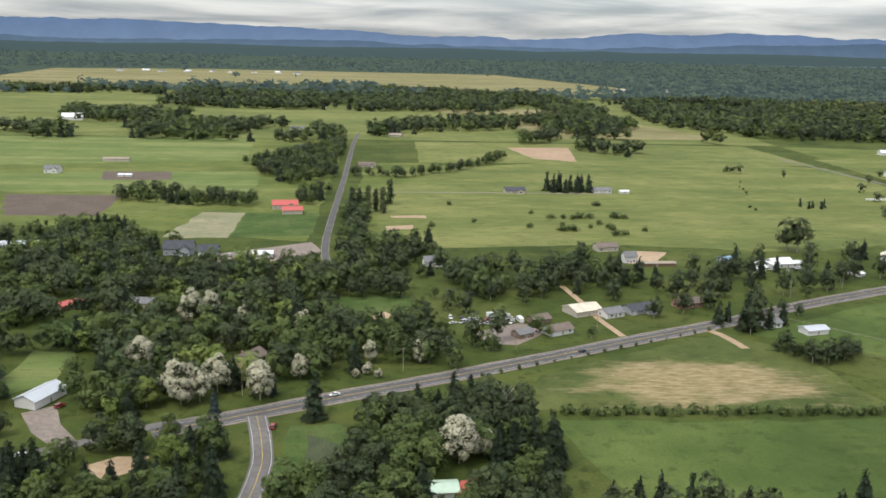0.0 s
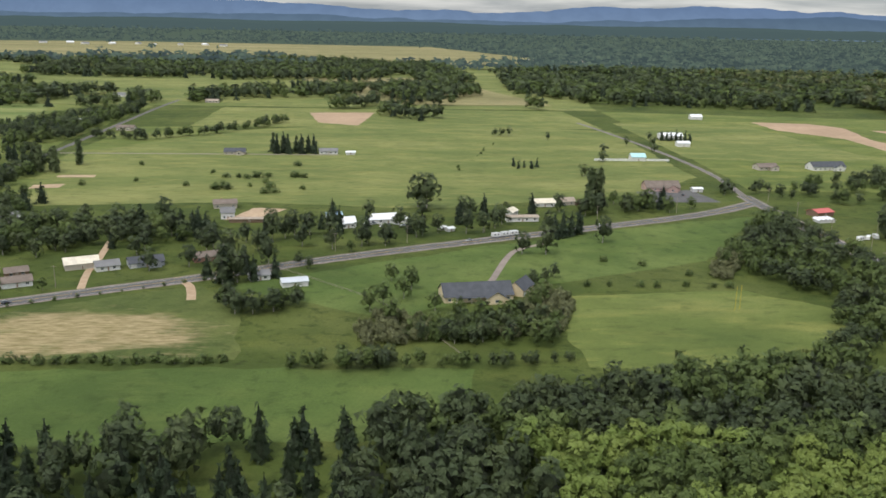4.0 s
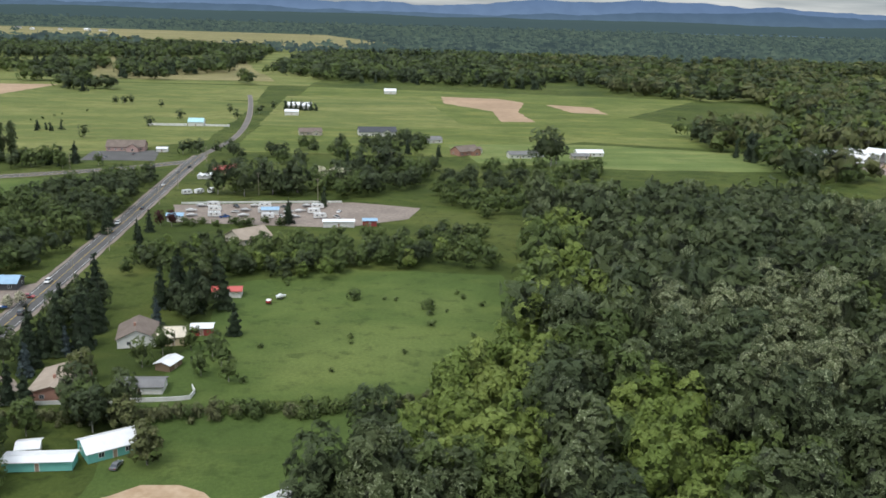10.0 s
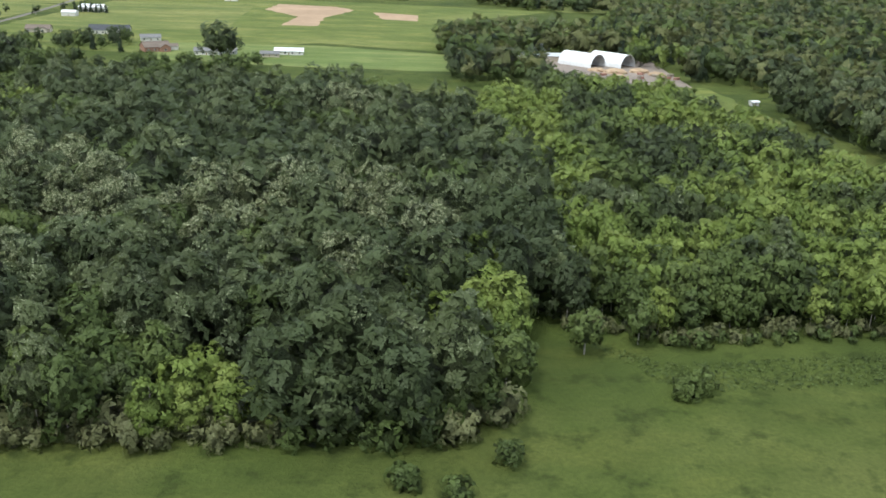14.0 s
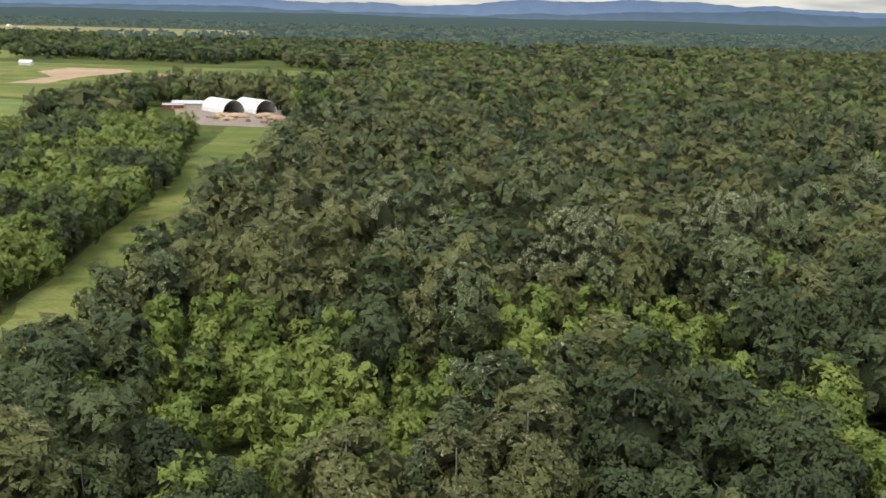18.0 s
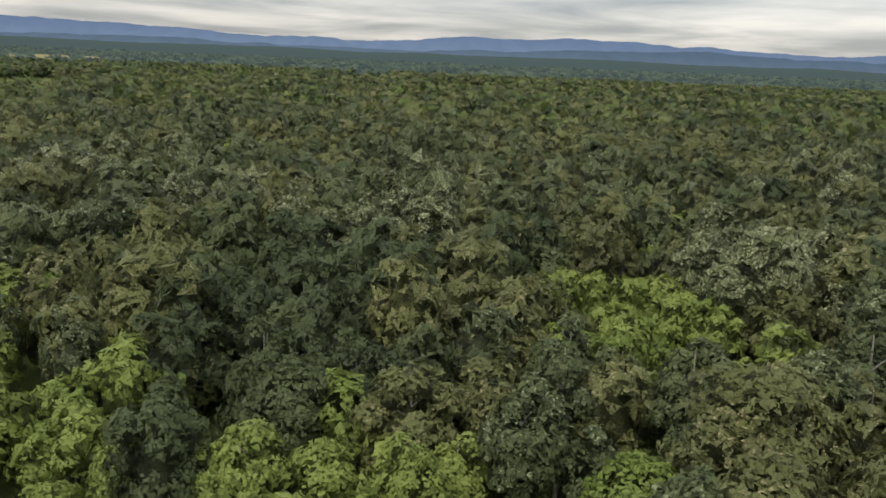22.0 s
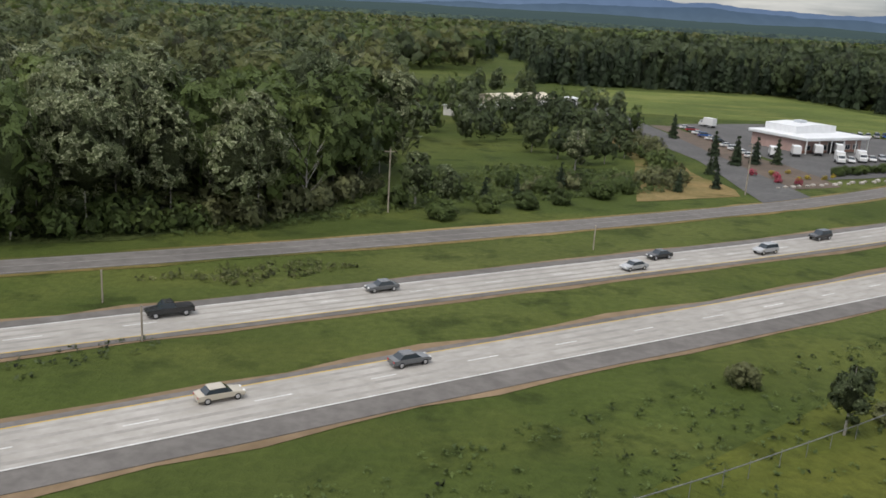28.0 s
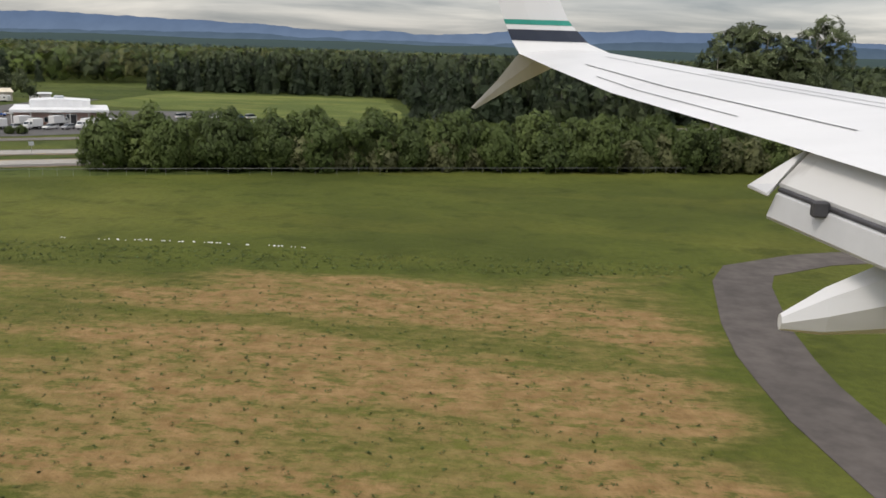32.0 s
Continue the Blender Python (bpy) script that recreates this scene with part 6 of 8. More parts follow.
def proto(kind, detail):
    """Four crowns of a kind, unit height of its own, at a level of detail."""
    key = (kind, detail)
    if key not in PROTO:
        n, size, core, lobes = {"close": (2400, 0.036, 1, 22), "near": (470, 0.068, 0, 14), "semi": (300, 0.080, 0, 12), "mid": (112, 0.112, 0, 8), "far": (30, 0.20, 0, 4), "rim": (8, 0.30, 0, 2)}[detail]
        res = []
        for s in range(4):
            seed = 100 * s + len(kind)
            if kind == "conifer":
                res.append(conifer(1.0, 0.42, int(n * 0.8), size * 0.8, seed))
            elif kind == "column":
                res.append(column(1.0, 0.22, n, size * 0.8, seed))
            else:
                low, wide = {"alder": (0.04, 0.70), "cottonwood": (0.10, 0.52), "shrub": (-0.15, 1.25)}.get(kind, (0.04, 0.70))
                res.append(broadleaf(1.0, wide, n, size * {"cottonwood": 0.85, "shrub": 1.7}.get(kind, 1.0), seed, lobes, core, low, 0.05 if kind == "cottonwood" else 0.0))
        PROTO[key] = res
    return PROTO[key]


WOOD_MATS = {"alder": "leaf_green", "lime": "leaf_lime", "cottonwood": "leaf_poplar", "silver": "leaf_silver", "conifer": "leaf_conifer", "dull": "leaf_dull", "dark": "leaf_dark", "shrub": "leaf_green", "thicket": "leaf_willow", "column": "leaf_dark", "blossom": "blossom"}
SHAPES = {"silver": "cottonwood", "thicket": "shrub", "lime": "alder", "dull": "alder", "dark": "alder", "blossom": "alder"}
STEMS = []
TRIS = [0]
SINGLE = []


def wood(name, label, stems, kind, detail, height, spread=0.25, wide=1.0, cover=None):
    """One stretch of woodland, of one look."""
    if detail == "close":
        # the trees that the flight passes nearest stand singly, later in the file
        lone = (stems[:, 1] < 122) & (np.arange(len(stems)) % 5 < 4)
        SINGLE.extend((kind, x, y, height * (1 + spread * RNG.uniform(-1, 1)), wide) for x, y in stems[lone][:50])
        keep_ = ~lone
        keep_[np.where(lone)[0][50:]] = True
        stems = stems[keep_]
        detail = "near"
    if len(stems) == 0:
        return
    shapes = proto(SHAPES.get(kind, kind), detail)
    n = len(stems)
    pick = RNG.integers(0, 4, n)
    h = height * (1 + spread * RNG.uniform(-1, 1, n))
    w = h * wide * RNG.uniform(0.85, 1.2, n)
    turn = RNG.uniform(0, 2 * np.pi, n)
    vs, fs, ts, ms, ps, off = [], [], [], [], [], 0
    for k in range(4):
        idx = np.where(pick == k)[0]
        if not len(idx):
            continue
        v, f, cut, nrm = shapes[k]
        ca, sa = np.cos(turn[idx])[:, None], np.sin(turn[idx])[:, None]
        x = (v[None, :, 0] * ca - v[None, :, 1] * sa) * w[idx][:, None] + stems[idx][:, 0:1]
        y = (v[None, :, 0] * sa + v[None, :, 1] * ca) * w[idx][:, None] + stems[idx][:, 1:2]
        z = np.broadcast_to(v[None, :, 2] * h[idx][:, None], x.shape)
        vs.append(np.stack([x, y, z], 2).reshape(-1, 3))
        ps.append(np.stack([nrm[None, :, 0] * ca - nrm[None, :, 1] * sa, nrm[None, :, 0] * sa + nrm[None, :, 1] * ca, np.broadcast_to(nrm[None, :, 2], x.shape)], 2).reshape(-1, 3))
        fs.append((f[None] + (np.arange(len(idx)) * len(v))[:, None, None] + off).reshape(-1, 3))
        ts.append(np.repeat(RNG.random(len(idx)), len(v)))
        ms.append(np.tile(np.arange(len(f)) >= cut, len(idx)))
        off += len(idx) * len(v)
    v, f, t = np.concatenate(vs), np.concatenate(fs), np.concatenate(ts)
    TRIS[0] += len(f)
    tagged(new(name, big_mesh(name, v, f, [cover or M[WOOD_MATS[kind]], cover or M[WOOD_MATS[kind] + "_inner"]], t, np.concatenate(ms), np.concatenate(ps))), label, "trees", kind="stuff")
    if detail in ("near", "close", "semi"):
        STEMS.extend((s[0], s[1], q) for s, q in zip(stems, h))


LABELS = {"silver": "cottonwood crowns flashing pale silver in wind", "alder": "dense green broadleaf trees in full leaf", "lime": "bright yellow-green alder canopy", "cottonwood": "tall cottonwoods with silver wind-turned leaves",
          "conifer": "dark pointed fir trees", "dull": "olive-brown broadleaf trees", "dark": "dark green trees", "shrub": "low green shrubs in dense scrub", "thicket": "low olive shrubs in dense scrub", "column": "row of dark poplars", "blossom": "trees with creamy white blossom"}


def mixed(poly, gap, mix, height, detail, spread=0.25, wide=1.0, patchy=0.02, keep=1.0, seed=0.0, gate=None):
    """A wood of several kinds that stand in drifts."""
    p = sow(poly, gap)
    p = p[clear_of_roads(p)]
    if gate is not None:
        p = p[[noise.noise(Vector((q[0] * 0.005, q[1] * 0.0025, seed + 3))) + RNG.normal(0, 0.05) > gate for q in p]]
    if keep < 1:
        p = p[RNG.random(len(p)) < keep]
    if not len(p):
        return
    names = list(mix)
    share = np.cumsum([mix[k][0] if isinstance(mix[k], tuple) else mix[k] for k in names])
    share = share / share[-1]
    drift = np.array([noise.noise(Vector((q[0] * patchy, q[1] * patchy, seed))) for q in p])
    order = drift.argsort().argsort() / max(1, len(p) - 1)
    order = np.clip(order + RNG.normal(0, 0.13, len(p)), 0, 1)
    k = np.searchsorted(share, order).clip(0, len(names) - 1)
    for i, nm in enumerate(names):
        f = mix[nm][1] if isinstance(mix[nm], tuple) else 1.0
        wood("woodland", LABELS[nm], p[k == i], nm, detail, height * f, spread, wide * (0.9 if nm == "conifer" else 0.86 if detail in ("near", "close", "semi", "mid") else 1.0))


BASE = {"alder": 0.3, "cottonwood": (0.25, 1.15), "dull": 0.2, "lime": 0.25}
# the wood of the middle part, from its near edge inwards
W1_EDGE = [(690, 162), (760, 150), (836, 148), (931, 145), (979, 146), (1003, 160), (1012, 200), (1022, 230), (1022, 260), (745, 260), (713, 215)]
def in_any(p, rings):
    res = np.zeros(len(p), bool)
    for cx, cy, rad in rings:
        res |= np.hypot(p[:, 0] - cx, p[:, 1] - cy) < rad * RNG.uniform(0.9, 1.35, len(p))
    return res


W1_SILVER = [(808, 262, 11), (828, 270, 14), (846, 268, 12), (822, 214, 11), (838, 236, 15), (853, 218, 13), (866, 203, 11), (873, 190, 9), (884, 182, 8), (888, 246, 12), (906, 247, 12), (925, 252, 12), (943, 258, 12), (960, 262, 12),
             (970, 245, 10), (981, 226, 8), (970, 200, 9), (932, 230, 9), (858, 290, 12), (957, 410, 16)]
W1_LIME = [(732, 232, 18), (773, 303, 20), (801, 405, 20), (726, 198, 16), (750, 262, 16), (786, 350, 16), (777, 178, 15), (770, 156, 10), (786, 192, 10), (774, 204, 12), (744, 230, 14), (786, 216, 10), (824, 147, 5), (735, 196, 16), (934, 147, 5), (941, 157, 6), (950, 153, 6), (988, 186, 9), (988, 212, 9), (1004, 222, 9), (987, 268, 9), (1000, 190, 9)]


def middle_wood(poly, gap, detail, seed):
    """A stretch of the middle wood: dark cottonwoods, silver where the wind turns them, alders at the rim."""
    p = sow(poly, gap)
    p = p[clear_of_roads(p)]
    drift = np.array([noise.noise(Vector((q[0] * 0.02, q[1] * 0.02, seed))) for q in p]) + RNG.normal(0, 0.12, len(p))
    kind = np.where(drift < -0.05, 0, np.where(drift < 0.22, 1, 2))
    kind[in_any(p, W1_LIME)] = 3
    kind[in_any(p, W1_SILVER)] = 4
    for k, (nm, high) in enumerate((("dark", 19.0), ("cottonwood", 21.0), ("alder", 16.0), ("lime", 13.0), ("silver", 21.0))):
        wood("woodland", LABELS[nm], p[kind == k], nm, detail, high, 0.36, 0.95)


middle_wood(W1_EDGE, 7.6, "near", 1.0)
middle_wood([(745, 260), (1022, 260), (1030, 360), (960, 480), (860, 480), (800, 490), (772, 360)], 8, "mid", 1.0)
mixed([(1016, 205), (1046, 196), (1100, 201), (1162, 212), (1160, 290), (1018, 290)], 6.6, {"lime": (0.60, 0.95), "alder": 0.26, "dark": (0.08, 1.15), "cottonwood": (0.06, 1.2)}, 14.5, "near", 0.34, seed=3.0, wide=1.0)
mixed([(1018, 290), (1160, 290), (1156, 380), (1130, 540), (1060, 560), (1020, 480), (1010, 380)], 8, {"lime": 0.55, "alder": 0.33, "dark": (0.12, 1.1)}, 14, "mid", 0.34, seed=4.0, wide=1.1)
# the great wood up to the freeway
LIME_AT = [(1214, 180, 15), (1234, 164, 15), (1250, 144, 16), (1226, 138, 16), (1240, 122, 14), (1258, 128, 12), (1282, 176, 11), (1302, 172, 14), (1318, 180, 13), (1318, 160, 12), (1330, 138, 15), (1266, 150, 12), (1340, 118, 16), (1385, 178, 16), (1381, 119, 16),
           (1415, 112, 18), (1446, 164, 13), (1460, 114, 18), (1500, 104, 20), (1536, 88, 18), (1592, 172, 18), (1590, 140, 18), (1650, 128, 14), (1668, 144, 15), (1678, 122, 16), (1686, 95, 16), (1700, 108, 14), (1698, 150, 16), (1722, 146, 13), (1724, 194, 18),
           (1752, 298, 26), (1784, 340, 28), (1664, 108, 15), (1719, 250, 24), (1646, 108, 15), (1634, 98, 14), (1672, 82, 16), (1655, 92, 14), (1690, 130, 14), (1702, 168, 14), (1716, 116, 12), (1735, 160, 14), (1745, 240, 18)]
SILVER_AT = [(1620, 172, 12), (1626, 188, 13), (1668, 274, 14), (1697, 76, 6), (1703, 72, 7), (1708, 66, 7), (1714, 67, 6), (1712, 336, 14), (1733, 188, 9), (1440, 277, 15), (1448, 335, 16), (1494, 229, 14), (1540, 212, 17),
             (1512, 249, 14), (1562, 278, 14), (1349, 258, 11), (1366, 258, 13), (1423, 177, 9), (1260, 251, 11), (1300, 214, 8)]


def great(poly, gap, detail, seed):
    """A stretch of the great wood: olive trees, with glades of bright alder and knots of silver cottonwood."""
    p = sow(poly, gap)
    p = p[clear_of_roads(p)]
    drift = np.array([noise.noise(Vector((q[0] * 0.02, q[1] * 0.02, seed))) for q in p]) + RNG.normal(0, 0.12, len(p))
    lime, silver = in_any(p, LIME_AT), in_any(p, SILVER_AT)
    kind = np.where(drift < -0.12, 0, np.where(drift < 0.16, 1, np.where(drift < 0.38, 2, 3)))
    kind[lime] = 3
    kind[silver] = 4
    for k, (nm, high) in enumerate((("dark", 17.5), ("dull", 19.0), ("cottonwood", 21.0), ("lime", 12.5), ("silver", 22.0))):
        wood("woodland", LABELS[nm], p[kind == k], nm, detail, high, 0.36, 0.95)


great([(1196, 98), (1196, 128), (1240, 128), (1780, 128), (1780, 58), (1690, 56), (1600, 68), (1520, 82), (1440, 92)], 8.2, "close", 5.0)
great([(1194, 128), (1194, 230), (1500, 230), (1780, 230), (1780, 128)], 8.4, "near", 5.0)
mixed([(1780, 60), (1780, 230), (1965, 215), (1955, 158), (1925, 130), (1860, 105), (1820, 90)], 7.8, {"alder": 0.18, "lime": (0.04, 0.8), "silver": (0.38, 1.1), "cottonwood": (0.32, 1.1), "conifer": (0.08, 0.9)}, 19, "near", 0.34, seed=6.0)
great([(1192, 230), (1196, 420), (1185, 520), (1250, 560), (1900, 560), (1960, 400), (1965, 215)], 10.0, "mid", 5.0)
mixed([(1010, 560), (1060, 600), (1190, 620), (1250, 540), (1900, 540), (2000, 600), (2100, 1250), (1250, 1250), (1180, 900), (1000, 840)], 14, {"dark": 0.25, "dull": 0.3, "alder": 0.25, "lime": (0.14, 0.8), "conifer": (0.06, 1.15)}, 19, "far", seed=8.0)
mixed([(1180, 1200), (2900, 1200), (3300, 2300), (1100, 2300), (900, 1500)], 24, {"dark": 0.32, "dull": 0.3, "alder": 0.32, "conifer": (0.06, 1.1)}, 20, "far", seed=9.0, wide=1.35, gate=-0.26)
# beyond the car park and along the airfield
mixed([(2030, 520), (2175, 535), (2225, 365), (2270, 380), (2420, 400), (2500, 700), (2050, 640)], 8.5, {"dark": 0.45, "conifer": (0.55, 1.05)}, 21, "mid", seed=10.0, wide=1.0)
mixed([(2420, 400), (3300, 800), (3300, 1250), (2050, 1250), (2050, 620), (2500, 690)], 16, {"dark": 0.5, "conifer": (0.5, 1.1)}, 20, "far", seed=11.0)
mixed([(1974, 256), (2004, 252), (2020, 256), (2032, 266), (2046, 300), (2040, 400), (1995, 430), (1960, 400), (1965, 256)], 8.5, {"dark": 0.5, "alder": 0.3, "cottonwood": (0.2, 1.2)}, 9.5, "mid", seed=12.0, keep=0.8)
# woods round the junction
CLEAR += [(-128, 435, 17), (-138, 425, 14), (-127, 380, 20), (-122, 364, 16), (-100, 318, 16), (-110, 330, 14), (-66, 283, 13), (2, 300, 19), (0, 280, 14), (12, 312, 10), (22, 470, 24), (20, 452, 16), (0, 482, 14), (38, 470, 14), (48, 254, 8), (-75, 590, 30), (-110, 575, 22), (-34, 368, 7), (50, 470, 16), (-82, 372, 8), (-52, 331, 9), (-43, 345, 7), (-24, 336, 7), (-74, 435, 8), (-66, 446, 6), (56, 279, 9), (64, 284, 6), (-10, 360, 6), (-15, 424, 6), (20, 380, 7), (42, 382, 8)]
mixed([(-420, 380), (-250, 640), (-190, 680), (-64, 556), (-20, 556), (40, 495), (58, 400), (6, 364), (-30, 342), (-90, 315), (-260, 270)], 8.2, {"dark": 0.42, "alder": 0.42, "lime": 0.08, "conifer": (0.08, 1.25)}, 12.5, "mid", seed=13.0, keep=0.86, wide=1.25, patchy=0.03)
mixed([(-6, 318), (75, 345), (92, 300), (80, 240), (30, 215), (-4, 240)], 7.2, {"dark": 0.45, "alder": 0.43, "conifer": (0.12, 1.25)}, 13, "semi", seed=14.0, keep=0.95, wide=1.25, patchy=0.03)
mixed([(-260, 235), (-150, 262), (-92, 290), (-40, 314), (-30, 304), (-28, 200), (-260, 120)], 8.0, {"dark": 0.4, "alder": 0.5, "conifer": (0.14, 1.3)}, 11, "semi", seed=15.0, keep=0.85, wide=1.2)
mixed([(90, 245), (290, 262), (330, 280), (330, 190), (90, 190)], 8, {"conifer": 0.4, "dark": 0.6}, 15, "mid", seed=16.0, keep=0.7)
# woods under the flight at the oval pasture
mixed([(290, 262), (354, 288), (398, 300), (450, 315), (484, 322), (482, 270), (462, 238), (400, 246), (340, 250)], 7, {"dark": 0.55, "alder": 0.45}, 12, "mid", seed=17.0, wide=1.2)
mixed([(340, 248), (400, 246), (458, 240), (466, 200), (440, 175), (350, 175)], 6.4, {"lime": 0.8, "alder": 0.2}, 12, "near", seed=18.0, wide=1.3)
mixed([(300, 248), (340, 248), (350, 175), (290, 170)], 7.5, {"dark": 0.7, "conifer": 0.3}, 14, "mid", seed=19.0)
mixed([(486, 470), (566, 600), (574, 560), (573, 400), (560, 352), (520, 345), (478, 330), (520, 400)], 7.5, {"dark": 0.45, "alder": 0.55}, 10, "mid", seed=20.0, keep=0.85, wide=1.3)
mixed([(600, 360), (640, 400), (720, 430), (770, 450), (760, 370), (690, 376), (640, 350)], 8.5, {"alder": 0.7, "dark": 0.3}, 8, "mid", seed=21.0, keep=0.8, wide=1.35)
mixed([(610, 530), (650, 560), (700, 600), (760, 640), (740, 560), (700, 520)], 9.0, {"alder": 0.5, "dark": 0.5}, 12, "mid", seed=22.0, keep=0.9, wide=1.25)
mixed([(560, 690), (620, 700), (760, 780), (760, 700), (650, 640), (600, 660)], 10.0, {"dark": 0.7, "alder": 0.3}, 11, "mid", seed=23.0, keep=0.45, wide=1.25)
mixed([(760, 460), (800, 500), (860, 580), (880, 640), (800, 640), (740, 560)], 9.0, {"alder": 0.7, "dark": 0.3}, 9, "mid", seed=24.0, keep=0.7, wide=1.35)
# scrub that closes the woods' edges down to the ground
for k, (poly, high) in enumerate([([(1806, 90), (1880, 114), (1945, 147), (1964, 182), (1952, 192), (1926, 152), (1870, 122), (1800, 100)], 4.0), ([(760, 148), (826, 145), (931, 142), (985, 144), (1003, 156), (995, 164), (975, 153), (931, 152), (826, 154), (760, 156)], 5.0),
        ([(1018, 200), (1046, 190), (1100, 195), (1162, 206), (1160, 214), (1100, 204), (1046, 199), (1020, 208)], 3.2), ([(2164, 186), (2250, 214), (2334, 240), (2332, 250), (2250, 224), (2162, 195)], 6.5), ([(2021, 78), (2034, 77), (2056, 93), (2064, 102), (2045, 102), (2029, 96)], 3.0), ([(2076, 130), (2086, 124), (2093, 130), (2080, 140)], 5.0), ([(1990, 186), (2034, 206), (2040, 232), (2046, 300), (2036, 300), (2032, 240), (2024, 212), (1992, 196)], 2.6),
        ([(290, 344), (336, 352), (372, 356), (388, 402), (374, 430), (362, 396), (330, 372), (296, 384), (284, 366)], 4.2), ([(478, 440), (500, 476), (520, 520), (512, 524), (490, 486), (470, 446)], 4.0), ([(490, 206), (524, 213), (527, 234), (497, 231)], 6.5), ([(534, 222), (565, 226), (562, 246), (540, 244)], 6.5), ([(600, 228), (660, 230), (735, 236), (735, 228), (660, 222), (600, 220)], 3.0)]):
    mixed(poly, 3.6, {"shrub": 0.35, "thicket": 0.65}, high, "near" if poly[0][0] > 2020 else "mid", 0.4, seed=60.0 + k)
mixed([(-25, 974), (31, 958), (96, 1006), (150, 1090), (176, 1148), (164, 1154), (140, 1100), (90, 1020), (31, 974), (-25, 990)], 8.0, {"dark": 0.6, "alder": 0.4}, 10, "mid", 0.3, 1.2, seed=80.0)
mixed([(330, 700), (420, 1000), (428, 1000), (338, 700)], 7.0, {"shrub": 1.0}, 2.2, "far", 0.4, seed=81.0, keep=0.35)
# copses and hedgerows by the country road, and the alders before the storage lot
mixed([(258, 318), (300, 319), (300, 327), (258, 328)], 4.6, {"dark": 0.6, "alder": 0.4}, 7.5, "mid", 0.3, 1.2, seed=70.0)
mixed([(305, 320), (372, 321), (372, 328), (305, 327)], 5.5, {"dark": 0.6, "alder": 0.4}, 6.0, "mid", 0.3, 1.2, seed=71.0)
mixed([(216, 402), (240, 383), (262, 400), (258, 410), (238, 396), (222, 408)], 4.6, {"alder": 0.6, "dark": 0.4}, 7, "mid", 0.3, 1.2, seed=72.0)
mixed([(320, 352), (336, 344), (372, 342), (372, 384), (352, 394), (330, 376)], 6.5, {"dark": 0.5, "alder": 0.5}, 7.5, "mid", 0.4, 1.2, seed=73.0, keep=0.7)
mixed([(598, 380), (634, 366), (676, 352), (722, 368), (742, 402), (676, 404), (618, 402)], 6.5, {"alder": 0.65, "lime": 0.15, "dark": 0.2}, 8.5, "semi", 0.3, 1.2, seed=74.0, keep=0.8)
mixed([(594, 258), (600, 290), (592, 325), (612, 325), (618, 280), (608, 262)], 6.0, {"conifer": (0.6, 1.3), "dark": 0.4}, 12, "semi", 0.3, 1.0, seed=75.0, keep=0.8)
mixed([(624, 318), (632, 344), (652, 336), (650, 308), (640, 298)], 6.0, {"conifer": (0.6, 1.3), "dark": 0.4}, 13, "semi", 0.3, 1.0, seed=76.0, keep=0.85)
mixed([(592, 184), (592, 206), (618, 208), (632, 204), (624, 186)], 6.0, {"alder": 0.6, "dark": 0.4}, 12, "near", 0.3, 1.1, seed=77.0, keep=0.85)
mixed([(500, 284), (526, 330), (552, 356), (574, 372), (560, 376), (520, 346), (496, 300)], 6.0, {"alder": 0.6, "dark": 0.4}, 9, "semi", 0.3, 1.2, seed=78.0, keep=0.85)
mixed([(1084, 136), (1088, 158), (1100, 182), (1136, 186), (1160, 192), (1160, 140)], 5.6, {"thicket": (0.15, 0.6), "dark": 0.3, "alder": 0.55}, 8.0, "near", 0.35, 1.15, seed=79.0, keep=0.85)
# dark belts in the middle distance
BELT = {"dark": 0.45, "alder": 0.38, "conifer": (0.17, 1.2)}
for k, poly in enumerate([
        [(-500, 2020), (-415, 1940), (-89, 1900), (249, 1928), (425, 2380), (170, 2700), (-157, 2800), (-560, 2650), (-515, 2320)],
        [(370, 1810), (480, 1840), (450, 2560), (300, 2560)],
        [(512, 1340), (735, 1420), (947, 1373), (1180, 1300), (1300, 2200), (940, 2460), (560, 2280)],
        [(248, 1716), (375, 1806), (455, 1755), (466, 1581), (400, 1380), (330, 1400), (310, 1459)],
        [(300, 1330), (380, 1210), (330, 1160), (285, 1240)],
        [(-40, 1440), (60, 1600), (224, 1740), (300, 1420), (262, 1330), (180, 1290), (80, 1300)],
        [(-551, 1568), (-360, 1569), (-356, 1728), (-618, 1813)],
        [(-480, 1300), (-387, 1320), (-250, 1300), (-90, 1290), (-40, 1400), (-165, 1560), (-350, 1528), (-580, 1411)],
        [(-1200, 2600), (-600, 2500), (-560, 2350), (-1150, 2380)],
        [(-420, 880), (-350, 860), (-300, 720), (-420, 640)],
        [(-150, 1060), (-40, 1300), (-36, 960), (-80, 900)],
        [(-60, 880), (-34, 880), (-34, 770), (-60, 800)],
        [(-230, 860), (-90, 800), (-100, 770), (-220, 800)],
        [(-14, 800), (4, 800), (10, 600), (-10, 600)],
        [(-10, 640), (60, 640), (60, 540), (-6, 545)],
        [(60, 560), (180, 560), (200, 520), (70, 490)],
        [(430, 640), (500, 640), (510, 615), (440, 600)]]):
    big = poly[0][1] > 1150
    mixed(poly, 17 if big else 10, BELT, 17 if big else 12, "far" if big else "mid", seed=30.0 + k, wide=1.3, keep=0.88, gate=-0.3 if big else None)
